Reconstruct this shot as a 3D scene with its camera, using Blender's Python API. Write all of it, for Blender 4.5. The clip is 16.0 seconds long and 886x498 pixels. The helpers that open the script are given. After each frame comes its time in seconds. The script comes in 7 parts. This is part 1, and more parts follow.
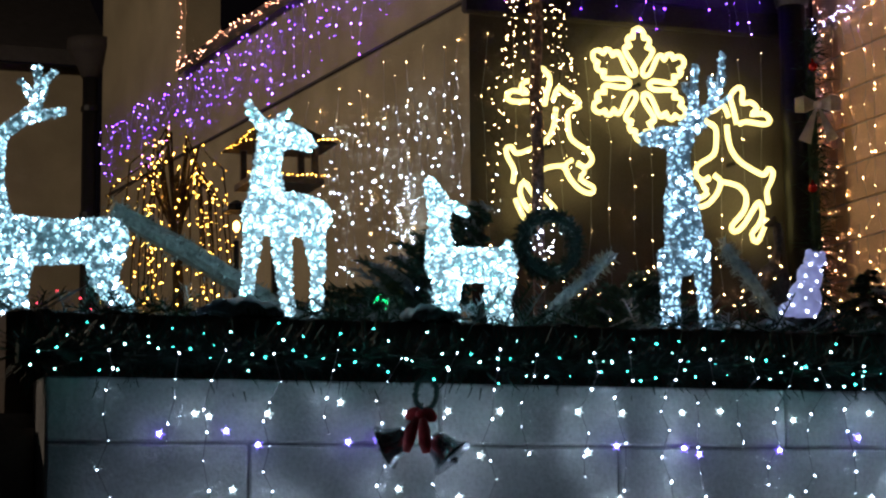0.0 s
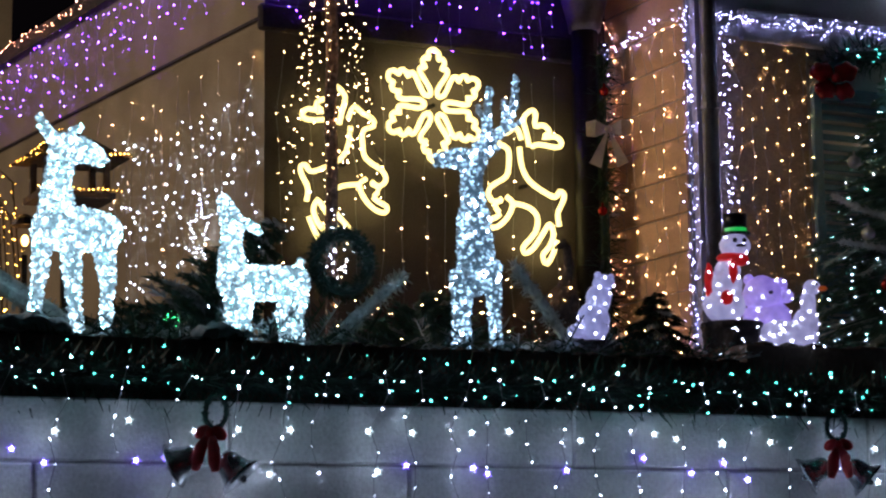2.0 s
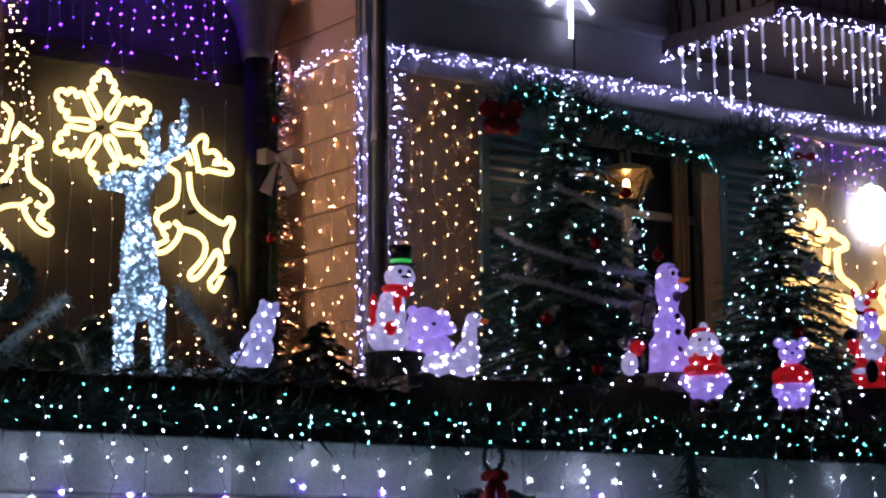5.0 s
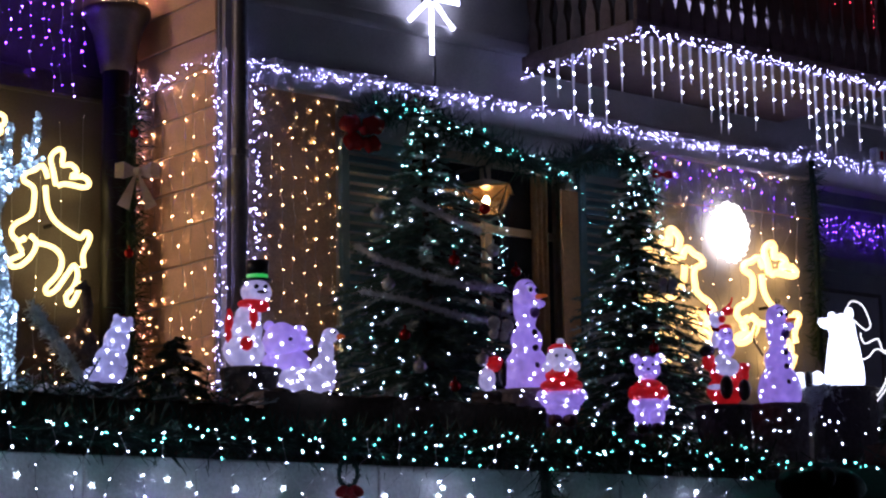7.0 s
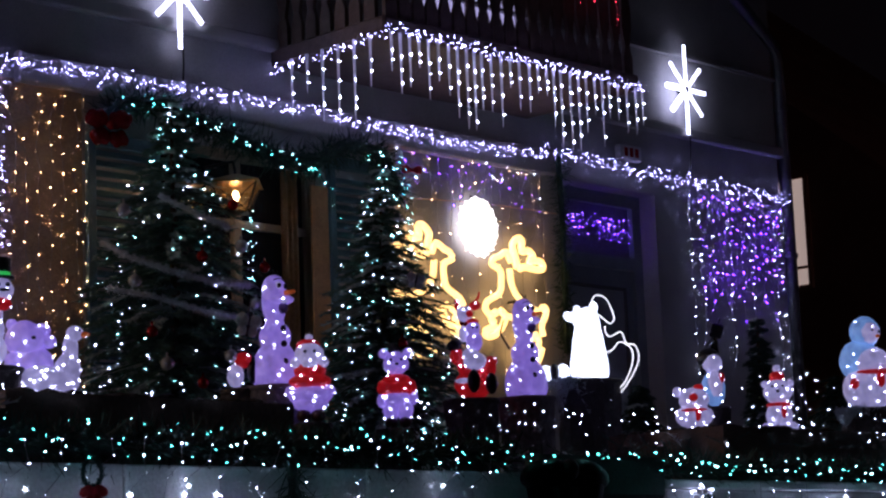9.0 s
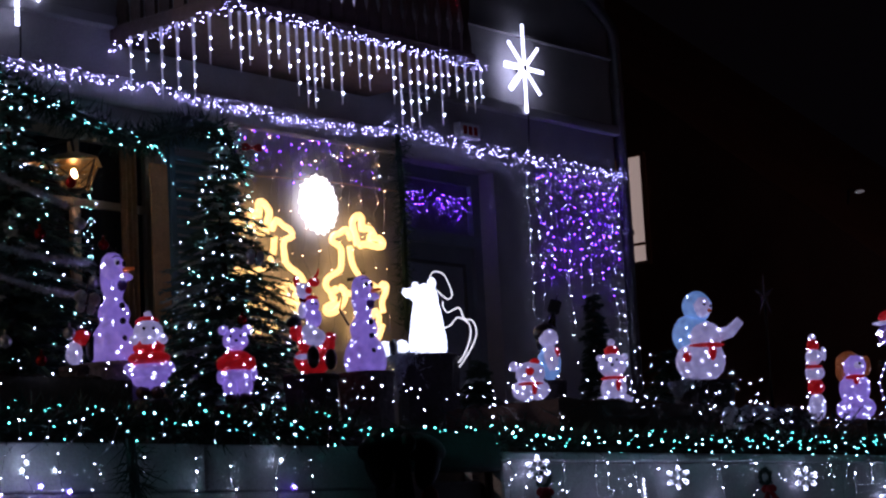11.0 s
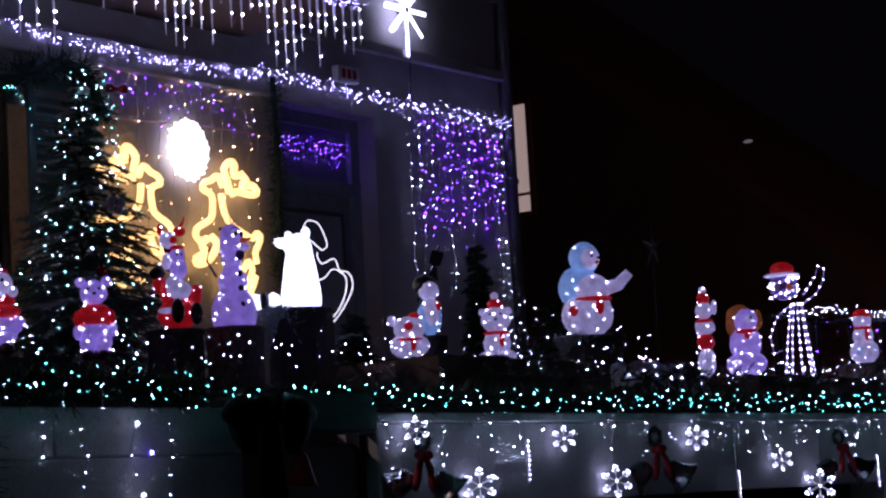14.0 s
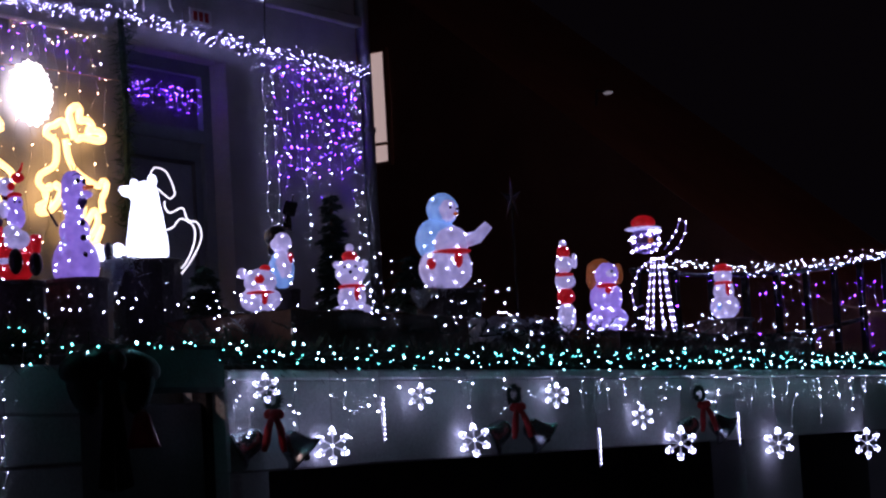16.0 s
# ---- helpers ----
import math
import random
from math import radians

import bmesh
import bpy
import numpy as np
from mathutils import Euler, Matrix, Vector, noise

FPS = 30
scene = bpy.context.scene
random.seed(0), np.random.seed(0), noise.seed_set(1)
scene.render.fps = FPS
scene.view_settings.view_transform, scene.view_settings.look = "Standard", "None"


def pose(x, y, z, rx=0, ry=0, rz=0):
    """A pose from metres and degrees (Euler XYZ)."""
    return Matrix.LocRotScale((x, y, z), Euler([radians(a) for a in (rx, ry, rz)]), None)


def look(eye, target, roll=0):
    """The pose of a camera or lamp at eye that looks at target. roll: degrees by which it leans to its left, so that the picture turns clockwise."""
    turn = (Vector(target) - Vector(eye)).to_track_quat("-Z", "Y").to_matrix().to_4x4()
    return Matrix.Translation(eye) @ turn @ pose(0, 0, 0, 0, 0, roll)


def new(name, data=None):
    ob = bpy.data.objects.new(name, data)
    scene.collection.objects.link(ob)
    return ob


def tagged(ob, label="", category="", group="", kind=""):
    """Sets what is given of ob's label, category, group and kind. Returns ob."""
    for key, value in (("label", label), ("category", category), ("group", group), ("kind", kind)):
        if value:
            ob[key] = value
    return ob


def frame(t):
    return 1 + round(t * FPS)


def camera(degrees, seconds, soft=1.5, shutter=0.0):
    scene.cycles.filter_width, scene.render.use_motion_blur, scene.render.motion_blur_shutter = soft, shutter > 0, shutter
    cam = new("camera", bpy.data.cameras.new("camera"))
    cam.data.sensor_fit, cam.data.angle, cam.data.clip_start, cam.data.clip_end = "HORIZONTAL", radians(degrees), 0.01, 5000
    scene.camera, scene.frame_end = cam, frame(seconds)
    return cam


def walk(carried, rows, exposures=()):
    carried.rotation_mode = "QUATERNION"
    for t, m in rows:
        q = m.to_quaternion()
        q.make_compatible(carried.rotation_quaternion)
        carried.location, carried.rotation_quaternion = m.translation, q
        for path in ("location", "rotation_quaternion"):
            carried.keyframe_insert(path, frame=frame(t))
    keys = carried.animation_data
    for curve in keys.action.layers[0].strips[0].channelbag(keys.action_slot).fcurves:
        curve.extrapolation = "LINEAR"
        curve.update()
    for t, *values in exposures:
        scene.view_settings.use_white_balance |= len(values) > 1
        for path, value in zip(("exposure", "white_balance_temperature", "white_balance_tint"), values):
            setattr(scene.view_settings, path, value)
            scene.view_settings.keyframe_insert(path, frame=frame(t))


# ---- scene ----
cam = camera(24.5, 16.0, soft=2.3)
PATH = [
    (0.0, pose(-6.460, -9.940, 1.584, 98.287, 0, -19.835) @ pose(0, 0, 0, 0, 0, -0.544)),
    (0.5, pose(-6.451, -9.934, 1.584, 98.711, 0, -21.233) @ pose(0, 0, 0, 0, 0, -0.726)),
    (1.0, pose(-6.464, -9.952, 1.583, 99.027, 0, -23.348) @ pose(0, 0, 0, 0, 0, -0.803)),
    (1.5, pose(-6.467, -9.952, 1.586, 98.671, 0, -24.734) @ pose(0, 0, 0, 0, 0, -0.729)),
    (2.0, pose(-6.463, -9.948, 1.587, 98.731, 0, -25.714) @ pose(0, 0, 0, 0, 0, -0.577)),
    (2.5, pose(-6.447, -9.963, 1.586, 99.014, 0, -27.884) @ pose(0, 0, 0, 0, 0, -0.534)),
    (3.0, pose(-6.440, -9.974, 1.582, 99.198, 0, -30.483) @ pose(0, 0, 0, 0, 0, -0.508)),
    (3.5, pose(-6.462, -9.948, 1.580, 99.165, 0, -31.402) @ pose(0, 0, 0, 0, 0, -0.424)),
    (4.0, pose(-6.447, -9.968, 1.591, 99.718, 0, -31.297) @ pose(0, 0, 0, 0, 0, -0.292)),
    (4.5, pose(-6.449, -9.955, 1.588, 99.599, 0, -33.199) @ pose(0, 0, 0, 0, 0, -0.398)),
    (7.0, pose(-6.416, -9.970, 1.584, 99.844, 0, -38.909) @ pose(0, 0, 0, 0, 0, -0.893)),
    (7.5, pose(-6.414, -9.986, 1.596, 99.726, 0, -40.682) @ pose(0, 0, 0, 0, 0, -1.150)),
    (8.0, pose(-6.414, -10.003, 1.589, 99.399, 0, -42.134) @ pose(0, 0, 0, 0, 0, -1.238)),
    (8.5, pose(-6.408, -10.008, 1.598, 99.446, 0, -44.220) @ pose(0, 0, 0, 0, 0, -1.542)),
    (9.0, pose(-6.405, -10.007, 1.593, 99.467, 0, -45.875) @ pose(0, 0, 0, 0, 0, -2.199)),
    (9.5, pose(-6.401, -10.022, 1.590, 99.201, 0, -47.325) @ pose(0, 0, 0, 0, 0, -2.456)),
    (10.0, pose(-6.407, -10.048, 1.591, 99.121, 0, -48.708) @ pose(0, 0, 0, 0, 0, -2.806)),
    (12.5, look((-6.547, -10.155, 1.525), (-4.995, -8.924, 1.802), -3.0)),
    (13.0, look((-6.500, -10.122, 1.532), (-4.936, -8.904, 1.797), -3.0)),
    (13.5, look((-6.205, -9.917, 1.580), (-4.630, -8.712, 1.838), -3.2)),
    (14.0, look((-5.942, -9.739, 1.645), (-4.347, -8.557, 1.892), -3.3)),
    (14.5, pose(-5.660, -9.537, 1.689, 96.888, 0, -54.533) @ pose(0, 0, 0, 0, 0, -3.739)),
    (15.0, pose(-5.593, -9.492, 1.701, 96.673, 0, -55.250) @ pose(0, 0, 0, 0, 0, -3.472)),
    (15.5, pose(-5.597, -9.498, 1.697, 96.239, 0, -56.122) @ pose(0, 0, 0, 0, 0, -3.506)),
    (16.0, pose(-5.598, -9.506, 1.691, 95.494, 0, -57.422) @ pose(0, 0, 0, 0, 0, -3.296)),
]
walk(cam, PATH, [(0.0, 0.34, 5800, 9), (3.0, 0.5, 5900, 24), (7.5, 0.46, 5750, 31), (10.0, -0.1, 5700, 32), (12.5, -0.16, 5700, 38), (14.5, -0.04, 5700, 41), (16.0, 0.34, 5700, 41)])

# ---- world and exposure: a clear black night, lit by the decorations ----
world = bpy.data.worlds.new("night")
scene.world = world
world.use_nodes = True
world.node_tree.nodes["Background"].inputs[0].default_value = (0.45, 0.32, 0.38, 1)
world.node_tree.nodes["Background"].inputs[1].default_value = 0.003

FLOOR = 2.0      # terrace level above the street
WALL_Y = -3.85   # front of the terrace wall
EAVE = 4.82      # height of the light trim on the house
rnd = random.Random(7)


# ---- materials ----
def mat(name, color, rough=0.6, metal=0.0, vary=0.25, scale=8.0, bump=0.15, fine=60.0, glow=None, power=0.0, dots=False, transmission=0.0, per_object=0.0):
    """A procedural surface: base colour broken up by coarse and fine noise, with relief; glow: colour that it gives off."""
    m = bpy.data.materials.new(name)
    m.use_nodes = True
    nt = m.node_tree
    b = nt.nodes["Principled BSDF"]
    b.inputs["Roughness"].default_value = rough
    b.inputs["Metallic"].default_value = metal
    b.inputs["Transmission Weight"].default_value = transmission
    tc = nt.nodes.new("ShaderNodeTexCoord")
    n1 = nt.nodes.new("ShaderNodeTexNoise")
    n1.inputs["Scale"].default_value = scale
    n1.inputs["Detail"].default_value = 6
    n2 = nt.nodes.new("ShaderNodeTexNoise")
    n2.inputs["Scale"].default_value = fine
    n2.inputs["Detail"].default_value = 4
    nt.links.new(tc.outputs["Object"], n1.inputs["Vector"])
    nt.links.new(tc.outputs["Object"], n2.inputs["Vector"])
    mix = nt.nodes.new("ShaderNodeMath")
    mix.operation = "ADD"
    nt.links.new(n1.outputs["Fac"], mix.inputs[0])
    nt.links.new(n2.outputs["Fac"], mix.inputs[1])
    ramp = nt.nodes.new("ShaderNodeMapRange")
    ramp.inputs[1].default_value, ramp.inputs[2].default_value = 0.65, 1.35
    ramp.inputs[3].default_value, ramp.inputs[4].default_value = 1 - vary, 1 + vary
    nt.links.new(mix.outputs[0], ramp.inputs[0])
    last = ramp.outputs[0]
    if per_object:
        info = nt.nodes.new("ShaderNodeObjectInfo")
        r2 = nt.nodes.new("ShaderNodeMapRange")
        r2.inputs[3].default_value, r2.inputs[4].default_value = 1 - per_object, 1 + per_object
        nt.links.new(info.outputs["Random"], r2.inputs[0])
        mul = nt.nodes.new("ShaderNodeMath")
        mul.operation = "MULTIPLY"
        nt.links.new(last, mul.inputs[0])
        nt.links.new(r2.outputs[0], mul.inputs[1])
        last = mul.outputs[0]
    vm = nt.nodes.new("ShaderNodeVectorMath")
    vm.operation = "SCALE"
    vm.inputs[0].default_value = color
    nt.links.new(last, vm.inputs["Scale"])
    nt.links.new(vm.outputs[0], b.inputs["Base Color"])
    if bump:
        bp = nt.nodes.new("ShaderNodeBump")
        bp.inputs["Strength"].default_value = bump
        bp.inputs["Distance"].default_value = 0.02
        nt.links.new(n2.outputs["Fac"], bp.inputs["Height"])
        nt.links.new(bp.outputs[0], b.inputs["Normal"])
    if glow:
        b.inputs["Emission Color"].default_value = (*glow, 1)
        b.inputs["Emission Strength"].default_value = power
        if dots:
            v = nt.nodes.new("ShaderNodeTexNoise")
            v.inputs["Scale"].default_value = fine
            nt.links.new(tc.outputs["Object"], v.inputs["Vector"])
            mr = nt.nodes.new("ShaderNodeMapRange")
            mr.inputs[1].default_value, mr.inputs[2].default_value = 0.3, 0.7
            mr.inputs[3].default_value, mr.inputs[4].default_value = power * 0.7, power * 1.3
            nt.links.new(v.outputs["Fac"], mr.inputs[0])
            nt.links.new(mr.outputs[0], b.inputs["Emission Strength"])
    return m


def led(name, color, power):
    """A small lamp that gives off light."""
    m = bpy.data.materials.new(name)
    m.use_nodes = True
    b = m.node_tree.nodes["Principled BSDF"]
    b.inputs["Base Color"].default_value = (0.7, 0.7, 0.7, 1)
    b.inputs["Emission Color"].default_value = (*color, 1)
    b.inputs["Emission Strength"].default_value = power
    if name.startswith("led_"):
        nt = m.node_tree
        geo = nt.nodes.new("ShaderNodeNewGeometry")
        mr = nt.nodes.new("ShaderNodeMapRange")
        mr.inputs[3].default_value, mr.inputs[4].default_value = power * 0.42, power * 3.6
        nt.links.new(geo.outputs["Random Per Island"], mr.inputs[0])
        nt.links.new(mr.outputs[0], b.inputs["Emission Strength"])
    return m


M_PAINT = mat("white_painted_render", (0.6, 0.6, 0.62), 0.8, vary=0.22, scale=2.5, bump=0.25, fine=90, per_object=0.06)
M_JOINT = mat("mortar", (0.4, 0.4, 0.41), 0.95, vary=0.2)
M_GREY = mat("grey_render", (0.4, 0.39, 0.4), 0.85, vary=0.2, scale=3, bump=0.3, fine=120)
M_BEIGE = mat("beige_render", (0.4, 0.34, 0.22), 0.85, vary=0.4, scale=1.6, bump=0.3, fine=120)
# the warm curtain's light is put into this orange base
M_WARM = mat("warm_lit_ochre", (0.7, 0.44, 0.29), 0.7, vary=0.18, scale=4, bump=0.2, fine=80, per_object=0.08)
M_DARKWALL = mat("dark_plaster", (0.2, 0.18, 0.17), 0.85, vary=0.25, scale=2.5, bump=0.3, fine=100)
M_STRIP = mat("grey_ochre_render", (0.36, 0.27, 0.2), 0.85, vary=0.3, scale=3, bump=0.3, fine=90)
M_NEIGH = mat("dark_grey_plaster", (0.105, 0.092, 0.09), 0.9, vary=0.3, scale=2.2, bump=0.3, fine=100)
M_DARKTRIM = mat("dark_moulding", (0.05, 0.043, 0.042), 0.8, vary=0.3, scale=6)
M_BROWN = mat("brown_render", (0.28, 0.14, 0.09), 0.9, vary=0.3, scale=1.5)
M_ROOF = mat("dark_tiles", (0.05, 0.045, 0.045), 0.8, vary=0.3, scale=10)
M_ASPHALT = mat("asphalt", (0.05, 0.05, 0.052), 0.9, vary=0.35, scale=3, bump=0.5, fine=200)
M_PAVE = mat("terrace_paving", (0.2, 0.19, 0.18), 0.85, vary=0.3, scale=5)
M_SHUT = mat("blue_green_paint", (0.1, 0.2, 0.24), 0.55, vary=0.2, scale=6, bump=0.1)
M_FRAME = mat("cream_paint", (0.38, 0.31, 0.23), 0.5, vary=0.15, scale=5)
M_WOOD = mat("brown_wood", (0.09, 0.06, 0.045), 0.6, vary=0.35, scale=12, bump=0.3)
# base raised to carry the lantern's light on the fabric
M_CURT = mat("lantern_lit_curtain", (0.6, 0.34, 0.16), 0.9, vary=0.2, scale=10)
M_CURTD = mat("brown_curtain", (0.28, 0.16, 0.09), 0.9, vary=0.3, scale=12)
M_DOOR = mat("blue_grey_door", (0.24, 0.28, 0.34), 0.5, vary=0.15, scale=6)
M_METAL = mat("grey_zinc", (0.16, 0.16, 0.17), 0.45, 0.7, vary=0.2, scale=10)
M_BLACK = mat("black_iron", (0.015, 0.015, 0.016), 0.5, 0.3, vary=0.2)
M_FIR = mat("fir_needles", (0.03, 0.085, 0.06), 0.6, vary=0.5, scale=14, bump=0)
M_FIRD = mat("dark_fir_needles", (0.018, 0.052, 0.04), 0.6, vary=0.5, scale=14, bump=0)
M_FIRT = mat("tree_needles", (0.07, 0.15, 0.12), 0.6, vary=0.5, scale=14, bump=0)
M_FLOCK = mat("snow_flock", (0.5, 0.56, 0.6), 0.9, vary=0.25, scale=20, bump=0.4)
M_FLOCKT = mat("pale_tinsel", (0.62, 0.68, 0.7), 0.6, vary=0.3, scale=30, bump=0.3)
M_CLEARB = mat("clear_bauble", (0.75, 0.8, 0.82), 0.08, 0.6, vary=0.1, bump=0)
M_FLOCKD = mat("grey_green_flock", (0.42, 0.5, 0.48), 0.95, vary=0.4, scale=18, bump=0.5)
M_BARK = mat("bark", (0.07, 0.05, 0.035), 0.9, vary=0.4, scale=20, bump=0.6)
M_CABLE = mat("green_cable", (0.01, 0.02, 0.014), 0.6, vary=0.1, bump=0)
M_CLEAR = mat("clear_cable", (0.25, 0.25, 0.27), 0.4, vary=0.1, bump=0)
M_RED = mat("red_fabric", (0.42, 0.012, 0.015), 0.65, vary=0.3, scale=25)
M_BAUBLE = mat("red_bauble", (0.35, 0.01, 0.01), 0.2, 0.5, vary=0.1)
M_SILVER = mat("silver_bell", (0.42, 0.42, 0.45), 0.24, 0.85, vary=0.15)
M_CREAM = mat("cream_bow", (0.5, 0.45, 0.4), 0.8, vary=0.15, scale=15)
M_POT = mat("dark_pot", (0.06, 0.055, 0.055), 0.8, vary=0.35, scale=12, bump=0.4)
M_STONE = mat("grey_stone", (0.17, 0.16, 0.18), 0.9, vary=0.4, scale=9, bump=0.6, fine=40)
M_SOIL = mat("soil", (0.035, 0.028, 0.02), 0.95, vary=0.4, scale=14, bump=0.6)
M_GLASS = mat("dark_glass", (0.02, 0.022, 0.028), 0.06, vary=0.1, bump=0)
M_TARP = mat("dark_green_cloth", (0.01, 0.05, 0.045), 0.7, vary=0.3, scale=10)
M_FUR = mat("brown_feathers", (0.09, 0.07, 0.055), 0.8, vary=0.4, scale=30)
L_WARM = led("led_warm", (1.0, 0.55, 0.19), 23.17)
L_AMBER = led("led_amber", (1.0, 0.42, 0.04), 16.12)
L_PINK = led("led_peach", (1.0, 0.36, 0.18), 14.11)
L_WHITE = led("led_white", (0.72, 0.84, 1.0), 18.13)
L_LAV = led("led_lavender_white", (0.5, 0.48, 1.0), 13.5)
L_TEAL = led("led_teal", (0.07, 0.75, 0.55), 7.5)
L_MINT = led("led_mint", (0.35, 1.0, 0.85), 12.09)
L_PURP = led("led_purple", (0.17, 0.03, 1.0), 21.0)
L_VIOLET = led("led_violet", (0.3, 0.12, 1.0), 14.5)
L_RED = led("led_red", (1.0, 0.03, 0.05), 5)
L_GREEN = led("led_green", (0.05, 1.0, 0.2), 6)
L_NEON = led("neon_yellow", (1.0, 0.76, 0.22), 2.0)
L_NEONW = led("neon_amber", (1.0, 0.6, 0.15), 2.3)
L_MOON = led("moon_white", (1.0, 0.97, 0.8), 2.6)
L_STAR = led("star_white", (0.8, 0.85, 1.0), 4.2)
L_ICE = led("icicle_white", (0.7, 0.7, 1.0), 0.09)
L_FIG = led("led_figure_white", (0.75, 0.78, 1.0), 7.0)
L_FLK = led("led_flake_white", (0.72, 0.8, 1.0), 4)
L_DROP = led("led_soft_white", (0.72, 0.84, 1.0), 16.90)


# ---- building blocks ----
class Shape:
    """Collects faces of one mesh; each face carries a material number."""

    def __init__(self):
        self.v, self.f, self.m = [], [], []

    def add(self, verts, faces, mi=0):
        k = len(self.v)
        self.v.extend([tuple(p) for p in verts])
        self.f.extend([tuple(k + i for i in q) for q in faces])
        self.m.extend([mi] * len(faces))
        return self

    def box(self, x0, x1, y0, y1, z0, z1, mi=0, bevel=0.0):
        b = min(bevel, (x1 - x0) / 3, (y1 - y0) / 3, (z1 - z0) / 3)
        if b <= 0:
            v = [(x, y, z) for x in (x0, x1) for y in (y0, y1) for z in (z0, z1)]
            return self.add(v, [(0, 1, 3, 2), (4, 6, 7, 5), (0, 4, 5, 1), (2, 3, 7, 6), (0, 2, 6, 4), (1, 5, 7, 3)], mi)
        c = ((x0 + x1) / 2, (y0 + y1) / 2, (z0 + z1) / 2)
        h = ((x1 - x0) / 2, (y1 - y0) / 2, (z1 - z0) / 2)
        bm = bmesh.new()
        bmesh.ops.create_cube(bm, size=1, matrix=Matrix.Translation(c) @ Matrix.Diagonal((2 * h[0], 2 * h[1], 2 * h[2], 1)))
        bmesh.ops.bevel(bm, geom=bm.edges[:], offset=b, segments=1, affect="EDGES")
        bm.verts.index_update()
        self.add([p.co[:] for p in bm.verts], [tuple(p.index for p in q.verts) for q in bm.faces], mi)
        bm.free()
        return self

    def tube(self, pts, radii, n=8, mi=0, caps=True):
        pts = [Vector(p) for p in pts]
        if not isinstance(radii, (list, tuple)):
            radii = [radii] * len(pts)
        v, f = [], []
        ref = Vector((0.13, 0.31, 0.94))
        for i, p in enumerate(pts):
            d = (pts[min(i + 1, len(pts) - 1)] - pts[max(i - 1, 0)])
            d = d.normalized() if d.length > 1e-9 else Vector((0, 0, 1))
            if abs(d.dot(ref)) > 0.95:
                ref = Vector((0.9, 0.3, 0.1))
            a = d.cross(ref).normalized()
            b = d.cross(a)
            for j in range(n):
                w = 2 * math.pi * j / n
                v.append(p + (a * math.cos(w) + b * math.sin(w)) * radii[i])
        for i in range(len(pts) - 1):
            for j in range(n):
                f.append((i * n + j, i * n + (j + 1) % n, (i + 1) * n + (j + 1) % n, (i + 1) * n + j))
        if caps:
            f.append(tuple(range(n))[::-1])
            f.append(tuple((len(pts) - 1) * n + j for j in range(n)))
        return self.add(v, f, mi)

    def ball(self, c, r, mi=0, n=14, k=9, rot=None):
        """An ellipsoid with radii r, turned by rot."""
        r = (r, r, r) if isinstance(r, (int, float)) else r
        v, f = [], []
        for i in range(k + 1):
            t = math.pi * i / k
            for j in range(n):
                w = 2 * math.pi * j / n
                p = Vector((r[0] * math.sin(t) * math.cos(w), r[1] * math.sin(t) * math.sin(w), r[2] * math.cos(t)))
                if rot:
                    p = rot @ p
                v.append(p + Vector(c))
        for i in range(k):
            for j in range(n):
                f.append((i * n + j, (i + 1) * n + j, (i + 1) * n + (j + 1) % n, i * n + (j + 1) % n))
        return self.add(v, f, mi)

    def lathe(self, c, prof, n=20, mi=0):
        """A turned form: prof is a row of (radius, height) above c."""
        v = [(c[0] + r * math.cos(2 * math.pi * j / n), c[1] + r * math.sin(2 * math.pi * j / n), c[2] + z) for r, z in prof for j in range(n)]
        f = [(i * n + j, i * n + (j + 1) % n, (i + 1) * n + (j + 1) % n, (i + 1) * n + j) for i in range(len(prof) - 1) for j in range(n)]
        f += [tuple(range(n))[::-1], tuple((len(prof) - 1) * n + j for j in range(n))]
        return self.add(v, f, mi)

    def bead(self, c, r=0.011, mi=0):
        self.add([(c[0] + r * x, c[1] + r * y, c[2] + r * z) for x, y, z in ICO_V], ICO_F, mi)
        return self

    def blade(self, p, d, side, mi=0):
        """One flat needle tuft from p along d."""
        p, d, side = Vector(p), Vector(d), Vector(side)
        return self.add([p - side, p + side, p + d + side * 0.3, p + d - side * 0.3], [(0, 1, 2, 3)], mi)


_b = bmesh.new()
bmesh.ops.create_icosphere(_b, subdivisions=1, radius=1)
_b.verts.index_update()
ICO_V = [p.co[:] for p in _b.verts]
ICO_F = [tuple(p.index for p in q.verts) for q in _b.faces]
_b.free()


def mesh_of(name, shape, mats, smooth=False):
    me = bpy.data.meshes.new(name)
    me.from_pydata(shape.v, [], shape.f)
    for m in (mats if isinstance(mats, (list, tuple)) else [mats]):
        me.materials.append(m)
    me.polygons.foreach_set("material_index", shape.m)
    if smooth:
        me.polygons.foreach_set("use_smooth", [True] * len(shape.f))
    me.update()
    return me


def thing(name, shape, mats, label, category, kind="", group="", smooth=False, at=None):
    ob = new(name, mesh_of(name, shape, mats, smooth))
    if at is not None:
        ob.matrix_basis = at
    return tagged(ob, label, category, group, kind)


def holder(name, at, label, category, kind="", group=""):
    ob = new(name)
    ob.matrix_basis = at if isinstance(at, Matrix) else pose(*at)
    return tagged(ob, label, category, group, kind)


def part(name, shape, mats, parent, label="", kind="", smooth=False):
    """One mesh under a thing, or under a part of it, in its parent's own coordinates."""
    ob = new(name, mesh_of(name, shape, mats, smooth))
    ob.parent = parent
    return tagged(ob, label, kind=kind)


